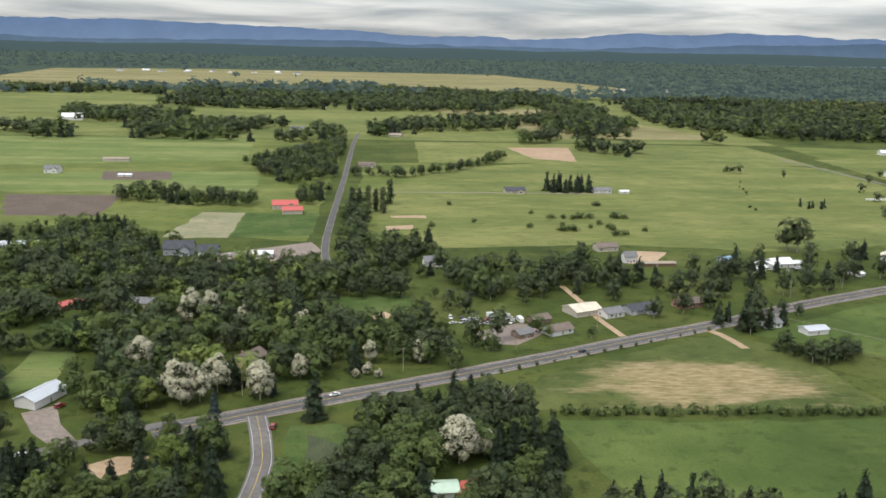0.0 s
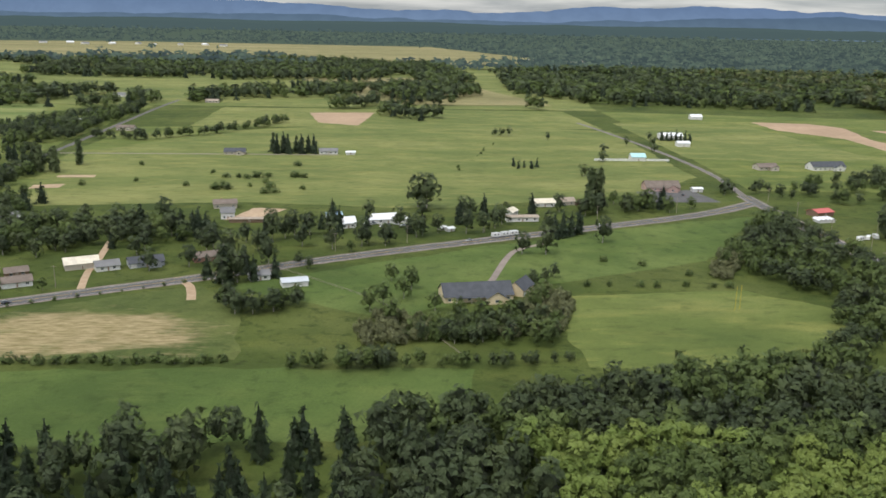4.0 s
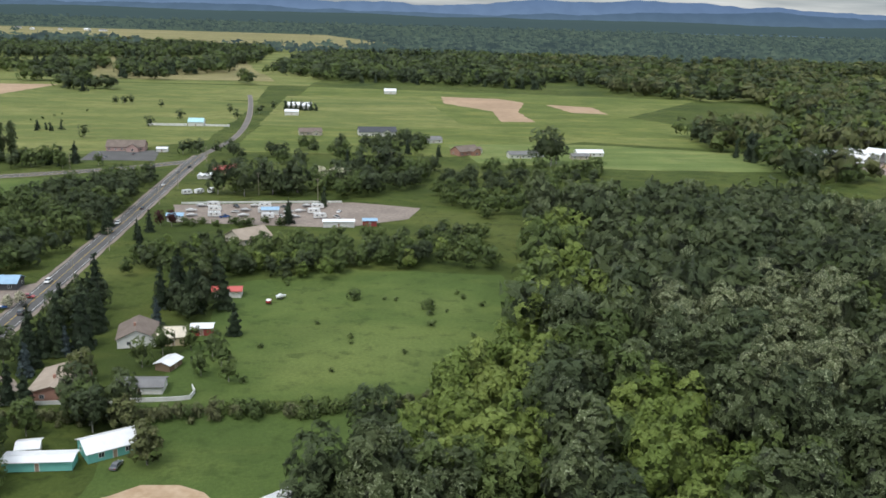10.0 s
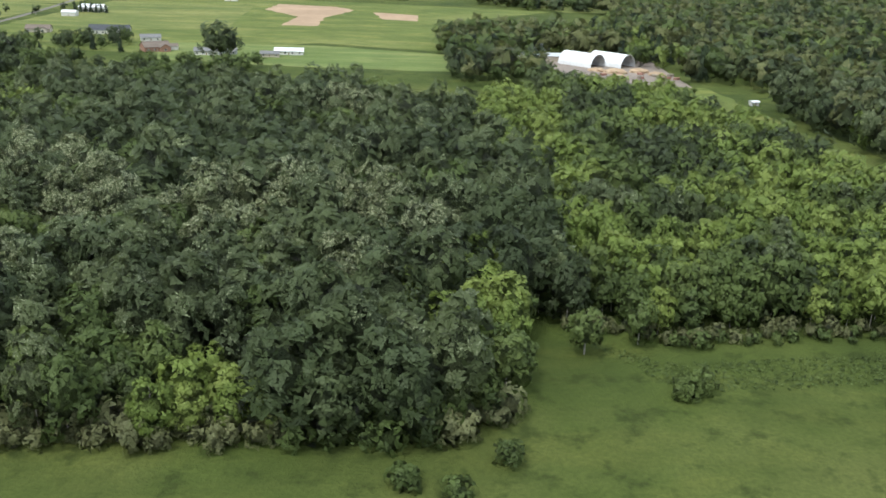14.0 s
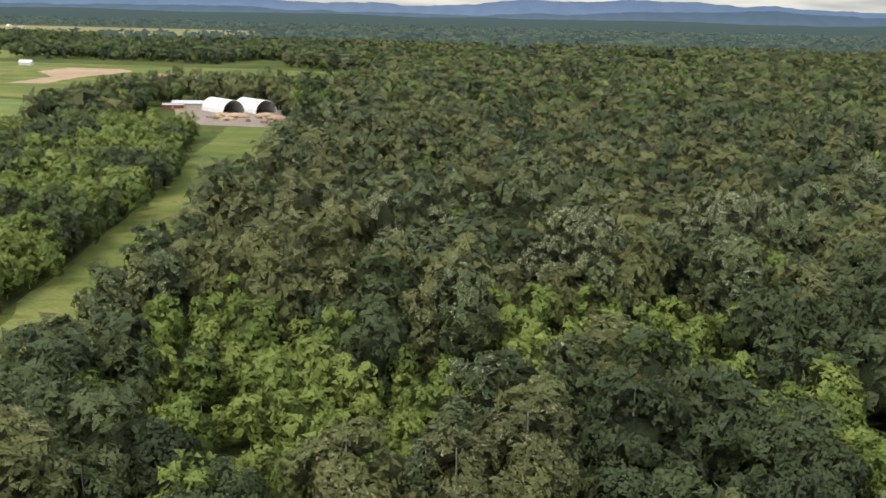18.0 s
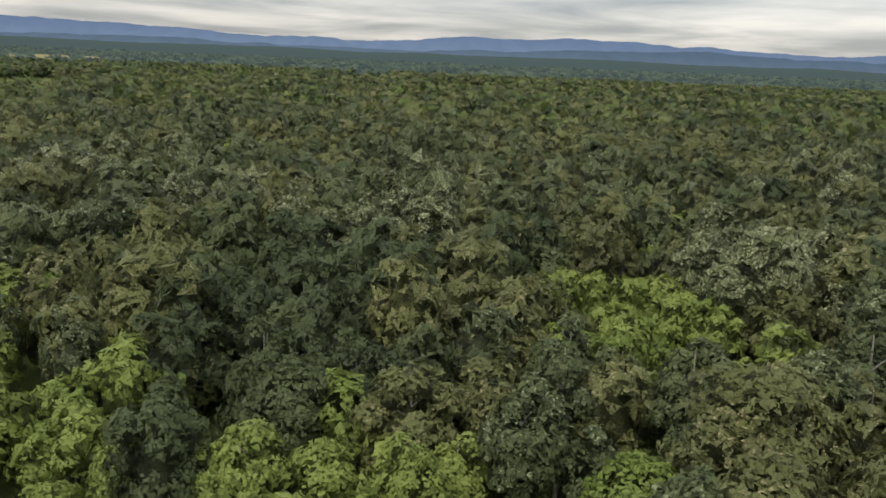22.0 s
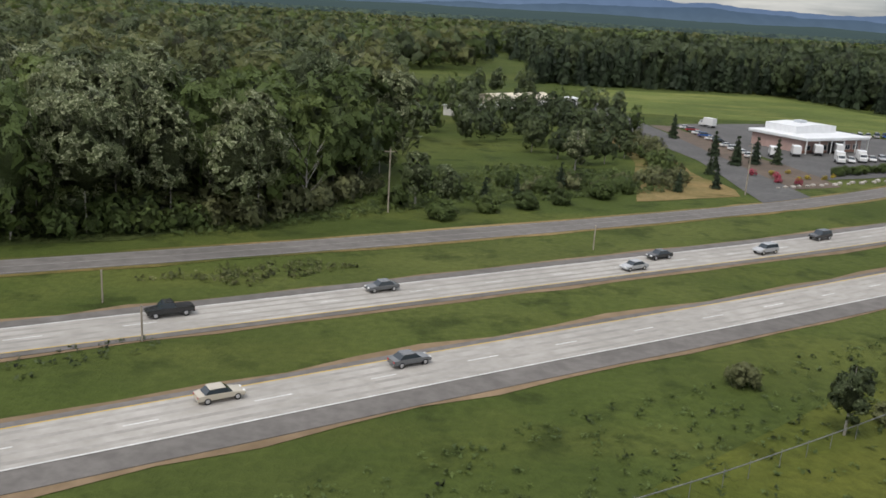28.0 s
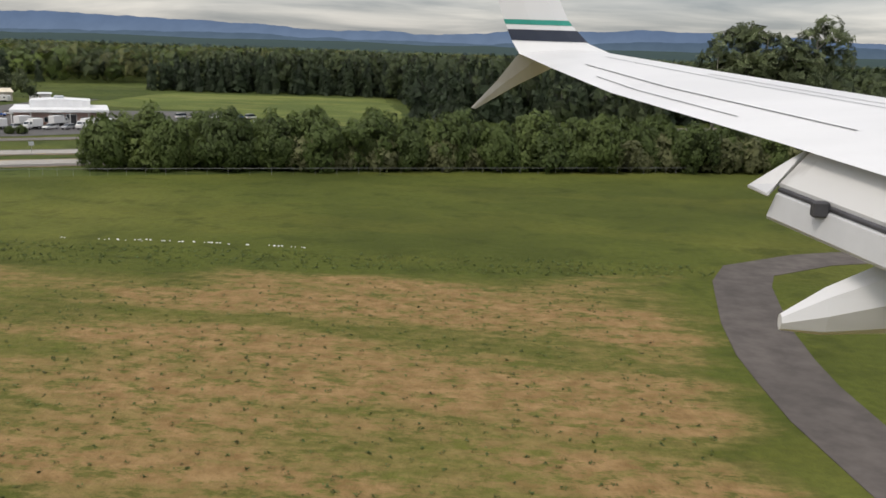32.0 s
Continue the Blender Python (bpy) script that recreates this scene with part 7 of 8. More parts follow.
# the far woods, row behind row up to the hills
rows = []
y = 2350.0
while y < 8100:
    half = 0.56 * y + 250
    xs_ = np.arange(-half, 2260 + half, 18 + (y - 2300) * 0.008)
    q = np.stack([xs_ + RNG.uniform(-0.6, 0.6, len(xs_)) * (18 + (y - 2300) * 0.008), np.full(len(xs_), y) + RNG.uniform(-0.5, 0.5, len(xs_)) * (48 + (y - 2300) * 0.04)], 1)
    gate = np.array([noise.noise(Vector((p[0] * 0.0016, p[1] * 0.004, 5.0))) for p in q])
    rows.append(q[(gate > -0.10) | ((q[:, 0] > 950) & (gate > -0.22))])
    y += 48 + (y - 2300) * 0.04
far = np.concatenate(rows)
far = far[~(inside(far, HAY) & (RNG.random(len(far)) < 0.985))]
look_ = RNG.random(len(far))
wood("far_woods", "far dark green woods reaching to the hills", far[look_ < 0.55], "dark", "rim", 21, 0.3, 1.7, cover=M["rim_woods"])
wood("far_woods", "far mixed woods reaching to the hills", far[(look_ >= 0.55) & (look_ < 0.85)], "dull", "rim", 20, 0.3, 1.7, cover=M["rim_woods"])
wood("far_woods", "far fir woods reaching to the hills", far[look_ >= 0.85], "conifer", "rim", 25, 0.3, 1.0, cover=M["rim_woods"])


# ---- single trees ----
def trunk_mesh(tall, limbs, seed, crown_low=0.3, lean=0.0):
    """A tapered stem of unit height with limbs that reach into the crown."""
    r = random.Random(seed)
    pieces = [tube((0, 0, -0.02), (0.012, 0.004, tall * .5), .018, .012, 7), tube((0.012, 0.004, tall * .5), (lean, 0, tall), .012, .003, 6)]
    for k in range(limbs):
        z = tall * (crown_low + (0.9 - crown_low) * k / limbs)
        a = k * 2.4 + r.random()
        reach = .20 * (1.15 - z / tall)
        pieces.append(tube((0.01, 0, z), (math.cos(a) * reach, math.sin(a) * reach, z + reach * .9), .007, .002, 5))
    return join_bm(pieces)


TREE_KINDS = {
    "fir": ("conifer", "leaf_conifer", "fir_tree", "dark green fir tree with drooping branches"),
    "spruce": ("conifer", "leaf_spruce", "spruce_tree", "blue-grey spruce tree in a garden"),
    "maple": ("alder", "leaf_green", "maple_tree", "round green broadleaf tree in full leaf"),
    "alder": ("alder", "leaf_lime", "alder_tree", "bright green alder with rounded crown"),
    "dark": ("alder", "leaf_dark", "oak_tree", "dark green broadleaf tree with dense crown"),
    "dull": ("alder", "leaf_dull", "willow_tree", "olive-brown tree with pale leaf tips"),
    "cottonwood": ("cottonwood", "leaf_poplar", "cottonwood_tree", "tall cottonwood with silvery wind-turned leaves"),
    "silver": ("cottonwood", "leaf_silver", "cottonwood_tree", "tall cottonwood flashing pale silver in the wind"),
    "poplar": ("column", "leaf_dark", "poplar_tree", "narrow upright poplar tree"),
    "blossom": ("alder", "blossom", "blossom_tree", "tree covered in creamy white blossom"),
    "redleaf": ("alder", "leaf_red", "plum_tree", "small tree with dark red leaves"),
    "bush": ("shrub", "leaf_green", "bush", "rounded green bush on the grass"),
    "sallow": ("alder", "leaf_willow", "willow_tree", "grey-green willow with an open ragged crown"),
    "thicket": ("shrub", "leaf_willow", "thicket", "tangled olive-green thicket on rough grass"),
    "hedgetree": ("shrub", "leaf_green", "hedge_tree", "dense green tree of the boundary hedge"),
    "gorse": ("shrub", "gorse", "gorse_bush", "low yellow flowering gorse bush"),
    "pinkbush": ("shrub", "leaf_pink", "flowering_shrub", "pink flowering shrub in a rock garden"),
}
TREE_MESH = {}


def tree_mesh(kind, k, detail):
    key = (kind, k, detail)
    if key not in TREE_MESH:
        shape, leaf = TREE_KINDS[kind][:2]
        v, f, cut, nrm = proto(shape, detail)[k]
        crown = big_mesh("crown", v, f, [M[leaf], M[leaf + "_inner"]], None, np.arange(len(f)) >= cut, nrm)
        tk = ("trunk", shape, k)
        if tk not in TREE_MESH:
            bm = trunk_mesh(0.94 if shape != "shrub" else 0.6, 0 if shape in ("conifer", "column") else 6, 40 + k)
            me = bpy.data.meshes.new("trunk")
            bm.to_mesh(me)
            bm.free()
            me.materials.append(M["bark"])
            TREE_MESH[tk] = me
        TREE_MESH[key] = (crown, TREE_MESH[tk])
    return TREE_MESH[key]


def tree(kind, x, y, high, detail="near", wide=1.0, label="", group=""):
    k = int(RNG.integers(0, 4))
    crown, trunk = tree_mesh(kind, k, detail)
    name, lab = TREE_KINDS[kind][2:]
    t = thing(name, label or lab, "bush" if "bush" in name or "shrub" in name else "tree", None, group)
    t.matrix_basis = pose(x, y, 0.02, 0, 0, float(RNG.uniform(0, 360))) @ Matrix.Diagonal((high * wide, high * wide, high, 1))
    part("trunk", trunk, None, t)
    part("crown", crown, None, t)
    TRIS[0] += len(crown.polygons)
    return t


def trees(kind, high, *places, detail="near", wide=1.0, group="", label=""):
    for x, y in places:
        h = high * float(RNG.uniform(0.85, 1.15))
        tree(kind, x, y, h, detail, wide * float(RNG.uniform(0.92, 1.1)), label, group)


for kind, x, y, high, wide in SINGLE:
    tree({"lime": "alder", "alder": "maple"}.get(kind, kind), x, y, high, "close", wide * float(RNG.uniform(0.85, 1.2)), group="nearest trees of the great wood")

# round the junction
trees("blossom", 17, (-82, 379), (-55, 338), (-48, 341), (-43, 352), (-24, 343), (-74, 442), (-66, 453), (54, 286), detail="close", wide=1.0)
trees("blossom", 12, (-10, 366), (-15, 430), (-47, 443), (20, 387), (64, 290), (43, 387), detail="close", wide=0.95)
trees("blossom", 5, (24, 368), (14, 368), (19, 372), detail="close", wide=1.3, label="low spreading shrub in white flower")
trees("cottonwood", 15, (-20, 512), (-14, 506), (-45, 485), (42, 391), (50, 396), detail="close", wide=1.35)
trees("alder", 11, (-75, 333), (-68, 336), (-47, 286), (-91, 347), (-82, 262), (-40, 282), detail="close", wide=1.25)
trees("dark", 16, (216, 430), (222, 437), (234, 468), (248, 511), (229, 523), (241, 537), (199, 498), (211, 486), (266, 505), (283, 512), (297, 513), (316, 534), (348, 545), (359, 548), (376, 494), (390, 494), (430, 522), (131, 548), (142, 546), (155, 570), (225, 551), (167, 535), detail="mid", wide=0.95, label="broad dark tree beside the country road")
trees("maple", 11, (87, 449), (76, 403), (47, 386), (38, 390), (59, 379), (104, 430), (107, 504), (54, 426), (33, 447), detail="mid", wide=1.1)
trees("dark", 12, (62, 478), (109, 544), (125, 544), (153, 535), (158, 490), (173, 458), (195, 498), (192, 466), (209, 475), (227, 500), (70, 463), (57, 385), (105, 485), (117, 496), (91, 498), (36, 513), (34, 431), (286, 518), (299, 520), (229, 387), (224, 405), (237, 387), (246, 390), detail="mid", wide=1.15)
trees("maple", 8, (70, 410), (80, 404), (109, 423), (131, 423), (143, 566), (90, 576), (277, 499), (60, 470), (54, 492), (84, 492), detail="mid", wide=1.1)
trees("fir", 19, (216, 437), (0, 324), (-31, 292), (-27, 263), (-118, 404), (-110, 453), (-176, 547), (-191, 526), (-167, 610), (-131, 581), (148, 540), detail="near", wide=1.1)
trees("spruce", 11, (-97, 274), (-40, 330), detail="near")
trees("bush", 4.5, (189, 742), (165, 689), (205, 674), (164, 741), (217, 804), (228, 744), (206, 699), (198, 744), (174, 690), (212, 676), (221, 746), detail="mid", wide=1.6)
trees("fir", 17, (-150, 560), (-190, 660), (224, 452), (230, 440), (66, 250), (74, 246), detail="mid")
trees("fir", 13, (205, 448), (212, 452), (240, 446), (110, 255), (118, 258), (126, 252), (195, 250), (203, 248), (212, 254), (220, 249), (100, 250), detail="mid", label="dark conifer near the flight path")
trees("poplar", 20, (-6, 760), (0, 764), (7, 758), (14, 766), (20, 758), (26, 800), detail="mid", group="poplars by the straight road")
trees("poplar", 20, (-560, 1120), (-552, 1122), (-544, 1118), (-536, 1121), (-528, 1119), (-518, 1122), detail="far", group="poplar row")
trees("fir", 20, (190, 878), (196, 884), (202, 876), (208, 886), (214, 878), (220, 888), (226, 880), (185, 890), (199, 892), detail="mid", group="firs on the pasture")
trees("dark", 13, (60, 560), (92, 556), (108, 560), (130, 540), (150, 530), (176, 532), (214, 520), (236, 530), (250, 540), (110, 500), (86, 488), (160, 500), (190, 510), (224, 500), (84, 540), (262, 545), detail="mid")
trees("fir", 14, (120, 520), (140, 505), (178, 560), (225, 520), (246, 556), (285, 560), (256, 556), detail="mid")
trees("cottonwood", 17, (70, 410), (82, 418), (-20, 540), (-34, 530), (0, 520), (12, 528), detail="mid")
trees("bush", 4, (60, 700), (96, 720), (140, 700), (168, 706), (190, 700), (206, 690), (175, 740), (182, 735), (200, 715), (232, 690), (150, 760), (80, 800), detail="mid")
for i in range(34):
    tree("bush", 95 + 4.2 * i + 1.2 * math.sin(i * 2.1), 328 + .8 * math.sin(i), 2.2 + 1.6 * abs(math.sin(i * 1.7)), "far", 1.0, "dark scrubby bush of a field hedge", "hedge between two fields")
for i in range(16):
    tree("bush", 70 + 9 * i, 370 + 4.7 * i, 1.6 + .5 * math.sin(i), "far", 0.9, "young green shrub beside the road", "row of roadside shrubs")
# along the main road and the pasture
trees("dark", 14, (286, 592), (306, 560), (320, 540), (322, 590), (350, 590), (356, 600), (368, 560), (374, 572), (402, 550), (436, 600), (446, 606), (420, 612), (330, 545), detail="mid")
trees("fir", 17, (262, 575), (268, 545), (312, 545), (346, 572), (365, 600), (398, 596), (408, 536), (414, 540), (402, 532), (420, 545), (440, 618), detail="mid")
trees("dark", 24, (320, 625), (326, 620), detail="mid", label="tall round tree beside the road")
trees("poplar", 24, (449, 640), (456, 644), detail="mid", label="pair of tall narrow poplars")
trees("redleaf", 8, (436, 622), (444, 626), (600, 450), (606, 448), detail="mid")
trees("maple", 11, (470, 622), (478, 616), (486, 628), (520, 625), (500, 612), (466, 640), (300, 440), (310, 425), (306, 410), (296, 400), (372, 400), (366, 390), (320, 390), (330, 380), (340, 372), (355, 380), (290, 390), (300, 375), detail="mid")
trees("dark", 9, (250, 470), (256, 462), (372, 430), (380, 438), (386, 446), (360, 360), (350, 352), (338, 350), (326, 348), (312, 352), detail="mid")
trees("bush", 3.2, (400, 430), (412, 431), (428, 430), (436, 429), (452, 430), (466, 429), (474, 428), (440, 470), (420, 478), (460, 450), detail="mid", group="bushes along the oval pasture")
trees("fir", 9, (418, 800), (424, 806), (430, 800), (436, 808), (415, 812), detail="far", label="clump of dark trees on open pasture")
trees("dark", 10, (470, 760), (505, 840), (520, 900), (480, 1000), (432, 1035), (424, 1030), (440, 1032), (600, 1010), (560, 960), (575, 905), (590, 960), (575, 700), (566, 680), (575, 690), detail="far")
trees("fir", 12, *[(614 + 5.5 * i, 1006) for i in range(7)], detail="far", group="row of firs before the white barn")
# the straight road
trees("dark", 21, (495, 216), (504, 214), (510, 214), (521, 223), (516, 231), (506, 226), (500, 222), detail="near", wide=0.85, label="tall dark tree in a garden clump")
trees("cottonwood", 22, (537, 228), (547, 228), (561, 232), (556, 238), (543, 226), detail="near", wide=1.3, label="tall dark cottonwood beside the drive")
trees("fir", 16, (600, 296), (598, 306), (612, 292), (603, 320), (600, 340), (646, 340), (652, 318), detail="near")
trees("fir", 12, (596, 238), (600, 230), (606, 236), (612, 232), (600, 268), (604, 262), (624, 232), (578, 262), (660, 290), (574, 420), (578, 432), (576, 446), (596, 420), (598, 436), (601, 405), detail="near")
trees("spruce", 12, (610, 272), (632, 300), (604, 255), detail="near")
trees("cottonwood", 19, (538, 244), (546, 238), (554, 246), (548, 252), (560, 240), (541, 234), (552, 232), detail="close", wide=1.45, label="big dark cottonwood with ragged silvery crown")
trees("maple", 13, (594, 212), (600, 204), (606, 214), (612, 206), (598, 196), (604, 190), (618, 216), (590, 186), (632, 222), (560, 262), (568, 254), detail="near")
trees("dark", 14, (628, 226), (634, 218), (640, 224), detail="near", label="broad dark tree beside the brick house")
trees("dull", 10, (643, 216), (652, 200), (650, 208), (622, 250), detail="near", label="weeping pale willow of a garden")
trees("blossom", 5, (578, 322), (575, 318), detail="close", label="small white flowering shrub by the drive")
trees("maple", 9, (655, 255), (660, 262), (664, 250), (656, 270), (648, 276), (636, 262), (640, 272), detail="mid")
trees("dark", 20, (616, 530), (624, 540), (632, 526), (640, 544), (648, 532), (656, 548), (628, 552), (640, 560), (662, 540), (700, 590), (712, 600), (720, 592), (726, 604), (715, 614), detail="mid")
trees("blossom", 13, (676, 560), (682, 566), (690, 560), (684, 572), detail="mid")
trees("fir", 14, (760, 690), (700, 660), (690, 640), (736, 700), (680, 500), (720, 640), (664, 456), detail="mid")
trees("bush", 4, (612, 452), (620, 455), (628, 450), (636, 456), (644, 452), (652, 458), (660, 452), (616, 449), (640, 450), detail="mid", wide=1.2, group="hedge before the storage lot", label="dark green bush of the hedge by the lot")
trees("dark", 26, (836, 660), (842, 654), (848, 664), detail="mid", label="tall dark broad tree at the meadow")
for i in range(22):
    tree("bush", 668 + 88 * RNG.random(), 240 + 110 * RNG.random(), 1.2 + 1.2 * RNG.random(), "far", 1.0, "small dark shrub in the meadow", "shrubs in the meadow")
trees("bush", 4, (735, 262), (728, 318), (700, 330), detail="mid")
# the wood's edge
trees("alder", 11, (940, 148), (948, 150), (956, 149), (934, 146), detail="close", label="bright yellow-green young tree at the wood's edge")
trees("dark", 14, (962, 152), (970, 149), (977, 153), (968, 158), (918, 150), (926, 154), detail="close", label="dark dense tree at the wood's edge")
trees("maple", 12, (990, 150), (996, 158), (984, 146), (1002, 168), (1000, 178), (1022, 186), (1036, 192), (1050, 199), (1062, 203), detail="near")
trees("bush", 5.5, (981, 132), (1040, 166), (1044, 168), (1000, 140), (990, 128), detail="near")
trees("maple", 6, (1084, 150), (1092, 146), (1100, 142), (1108, 150), (1118, 146), (1126, 152), (1096, 136), (1112, 138), (1134, 146), (1142, 150), (1104, 128), (1120, 132), (1138, 138), (1150, 146), (1156, 152), detail="close", label="grey-green bushy thicket in the clearing")
trees("cottonwood", 17, (1150, 172), (1158, 178), (1146, 180), detail="near")
trees("fir", 17, (1196, 342), (1205, 350), (1190, 352), detail="mid")
# by the freeway
trees("fir", 6, (1991, 183), (2041, 207), (2046, 228), (2050, 236), (2030, 200), (2002, 195), (1984, 178), detail="near", label="young fir tree on rough grass")
trees("fir", 8, (2059, 246), (2062, 254), (2073, 252), (2058, 262), (2056, 300), (2066, 250), detail="near", label="small fir tree beside the car park")
trees("dark", 9, (2013, 232), (2020, 236), (2028, 248), (2008, 240), (2024, 260), (2016, 268), (2032, 290), (2002, 250), detail="near", wide=1.1)
trees("silver", 11, (2009, 218), detail="close", wide=1.1, label="pale young cottonwood standing in rough meadow")
trees("cottonwood", 10, (1976, 166), (1970, 170), detail="near", label="pale cottonwood sapling near the drive")
trees("bush", 3.5, (1975, 160), (1984, 168), (1992, 173), (2000, 179), (2010, 188), (1966, 170), (1980, 182), (1990, 196), (2005, 208), (1972, 186), (1998, 190), (2016, 196), detail="close", wide=1.2, label="low rounded bramble bush", group="bramble scrub")
trees("bush", 2.6, *[(2084 + 3.2 * i, 237 + 2.0 * i + .8 * math.sin(i * 2)) for i in range(9)], detail="close", wide=1.1, label="clipped dark green bush at the car park", group="car park bushes")
trees("pinkbush", 1.8, (2061, 220), (2063, 226), (2066, 219), (2058, 230), detail="mid", wide=1.1)
trees("gorse", 1.3, (2068, 224), (2072, 228), (2077, 229), (2081, 233), (2064, 232), (2070, 236), detail="mid", wide=1.1, label="clump of yellow garden flowers")
trees("sallow", 8.5, (2032, 88), (2039, 93), (2046, 92), (2054, 96), (2027, 84), (2036, 84), (2043, 100), (2061, 100), (2066, 106), detail="close", wide=0.8, group="shrubs by the airfield")
trees("thicket", 4, (2042, 85), (2050, 88), (2028, 80), (2033, 79), (2060, 98), (2025, 86), (2052, 103), (2021, 80), (2029, 94), (2048, 84), (2038, 79), detail="close", wide=0.85, label="tangled olive shrub near the airfield fence", group="shrubs by the airfield")
trees("cottonwood", 7, (2012, 77), detail="close", label="pale young tree on rough grass")
trees("thicket", 6.5, (2079, 132), (2085, 126), (2089, 129), (2083, 134), detail="close", wide=0.95, label="tangled olive shrub near the airfield fence", group="shrubs by the airfield")
trees("thicket", 3.6, (2077, 138), (2075, 122), (2080, 121), (2091, 126), (2093, 130), (2086, 121), (2125.5, 156.5), (2068, 104), (2073, 109), (2063, 101), (2076, 114), detail="close", wide=1.0, label="ragged olive shrub near the airfield fence", group="shrubs by the airfield")
trees("sallow", 7, (2081, 128), (2058, 104), detail="close", wide=0.8, group="shrubs by the airfield")
trees("bush", 1.7, (2104, 89), (2097, 89.5), (2106, 90), (2092, 88.4), detail="close", wide=1.4, label="low dark bush at the edge of bare ground", group="shrubs by the bare ground")
trees("thicket", 1.2, (2120, 92), (2086, 88), (2083, 87), detail="close", wide=1.2, label="low pale shrub at the edge of bare ground", group="shrubs by the bare ground")
trees("gorse", 1.6, (2038, 76), (2043, 79), (2066, 80), (2090.5, 88), (2050, 77), detail="mid", wide=1.2)
trees("thicket", 2.5, (2018, 80), (2024, 70), (2006, 88), detail="close", wide=1.2, label="low scrubby bush on rough grass")
for i in range(46):
    u = i / 45
    tree("hedgetree", 2166 + 165 * u + 2.5 * math.sin(i * 2.3), 189 + 54 * u + 5 * (i % 3) + 2 * math.sin(i), 12.0 + 1.6 * math.sin(i * 1.3), "close", 0.75, "dense green tree in the boundary hedge", "boundary hedge trees")
trees("cottonwood", 38, (2318, 300), (2326, 296), (2334, 304), (2342, 298), (2350, 306), (2330, 310), detail="near", label="tall dark tree group over the hedge")
trees("dark", 18, (2296, 322), (2304, 330), (2286, 334), (2270, 330), detail="mid")
trees("fir", 20, (2368, 322), (2376, 330), (2380, 318), (2215, 352), (2232, 358), (2250, 362), detail="mid")
# bare and dead trees
def bare_tree(x, y, high, seed):
    t = thing("bare_tree", "leafless pale grey tree with forked branches", "tree", pose(x, y, 0))
    r = random.Random(seed)
    part("trunk", tube((0, 0, 0), (.2, 0, high * .8), .22, .08, 7), M["twig"], t)
    for k in range(11):
        z = high * (.25 + .06 * k)
        a = k * 2.4
        q = (math.cos(a) * high * .2, math.sin(a) * high * .2, z + high * .22)
        br = part("branch", tube((.1, 0, z), q, .07, .03, 5), M["twig"], t)
        for m in range(3):
            b = a + r.uniform(-.9, .9)
            part("twig", tube(Vector((.1, 0, z)).lerp(Vector(q), .5 + .2 * m), (q[0] + math.cos(b) * high * .09, q[1] + math.sin(b) * high * .09, q[2] + high * (.06 + .05 * m)), .03, .01, 4), M["twig"], br)


for x, y, h, s in ((74, 316, 17, 1), (872, 146, 8, 2), (878, 147, 7, 3), (846, 146, 9, 4), (902, 146, 7, 5), (1290, 84, 17, 6), (1632, 126, 14, 7), (1470, 92, 16, 8), (1350, 110, 17, 9), (1700, 88, 15, 10), (1844, 124, 14, 11), (1950, 160, 12, 12)):
    bare_tree(x, y, h, s)

# boulders of the rock garden, and the pale stones in the field
for i in range(22):
    v, f = blob(1, 0.5 + .35 * abs(math.sin(i * 2.2)), 0.7, 60 + i)
    ob = tagged(new("boulder", mesh_of("boulder", v, [tuple(int(q) for q in p) for p in f], M["rock"])), "pale rounded boulder at the rock garden's edge", "rock", "boulders of the rock garden")
    ob.location = (2058 + 2.3 * i, 212 + 1.25 * i + .8 * math.sin(i * 3), 0.2)
sv, sf = [], []
for i in range(120):
    cx = (2127 + 10 * RNG.random()) if i < 12 else (2146 + 36 * RNG.random()) if i < 75 else (2191 + 38 * RNG.random())
    cy = float(np.interp(cx, (2127, 2137, 2146, 2165, 2193, 2212, 2230), (120.8, 117.5, 115.6, 116.9, 120, 121.6, 122))) + RNG.normal(0, .22)
    v, f = blob(1, 0.10 + .12 * RNG.random(), .6, int(RNG.integers(0, 999)))
    sf += [tuple(int(q) + len(sv) for q in p) for p in f]
    sv += [(p[0] + cx, p[1] + cy, p[2] + .1) for p in v]
tagged(new("white_stones", mesh_of("white_stones", sv, sf, M["frame_white"])), "line of pale stones lying in the grass", "stones", kind="stuff")

# tufts on the worn airfield and rough grass
def tufts(name, poly, gap, high, material, label, keep=1.0, clear=True):
    p = sow(poly, gap)
    p = p[RNG.random(len(p)) < keep]
    p = p[clear_of_roads(p)] if clear else p
    n = len(p)
    r = np.random.default_rng(3)
    k = 9
    base = np.repeat(p, k, 0) + r.normal(0, high * .5, (n * k, 2))
    c = np.concatenate([base, r.uniform(0.02, high, (n * k, 1))], 1)
    v, f = sprays(c, unit(r.normal(size=(n * k, 3)) + np.array([0, 0, 1.2])), high * .55, r)
    tip = v.reshape(-1, 3, 3)
    under = np.cross(tip[:, 1] - tip[:, 0], tip[:, 2] - tip[:, 0])[:, 2] < 0
    f[under] = f[under][:, ::-1]
    TRIS[0] += len(f)
    up = np.repeat(unit(r.normal(0, .35, (n, 3)) + np.array([0, 0, 1.0])), len(v) // n, 0)
    tagged(new(name, big_mesh(name, v, f, M[material], np.repeat(r.random(n), len(v) // n), puff=up)), label, "grass", kind="stuff")


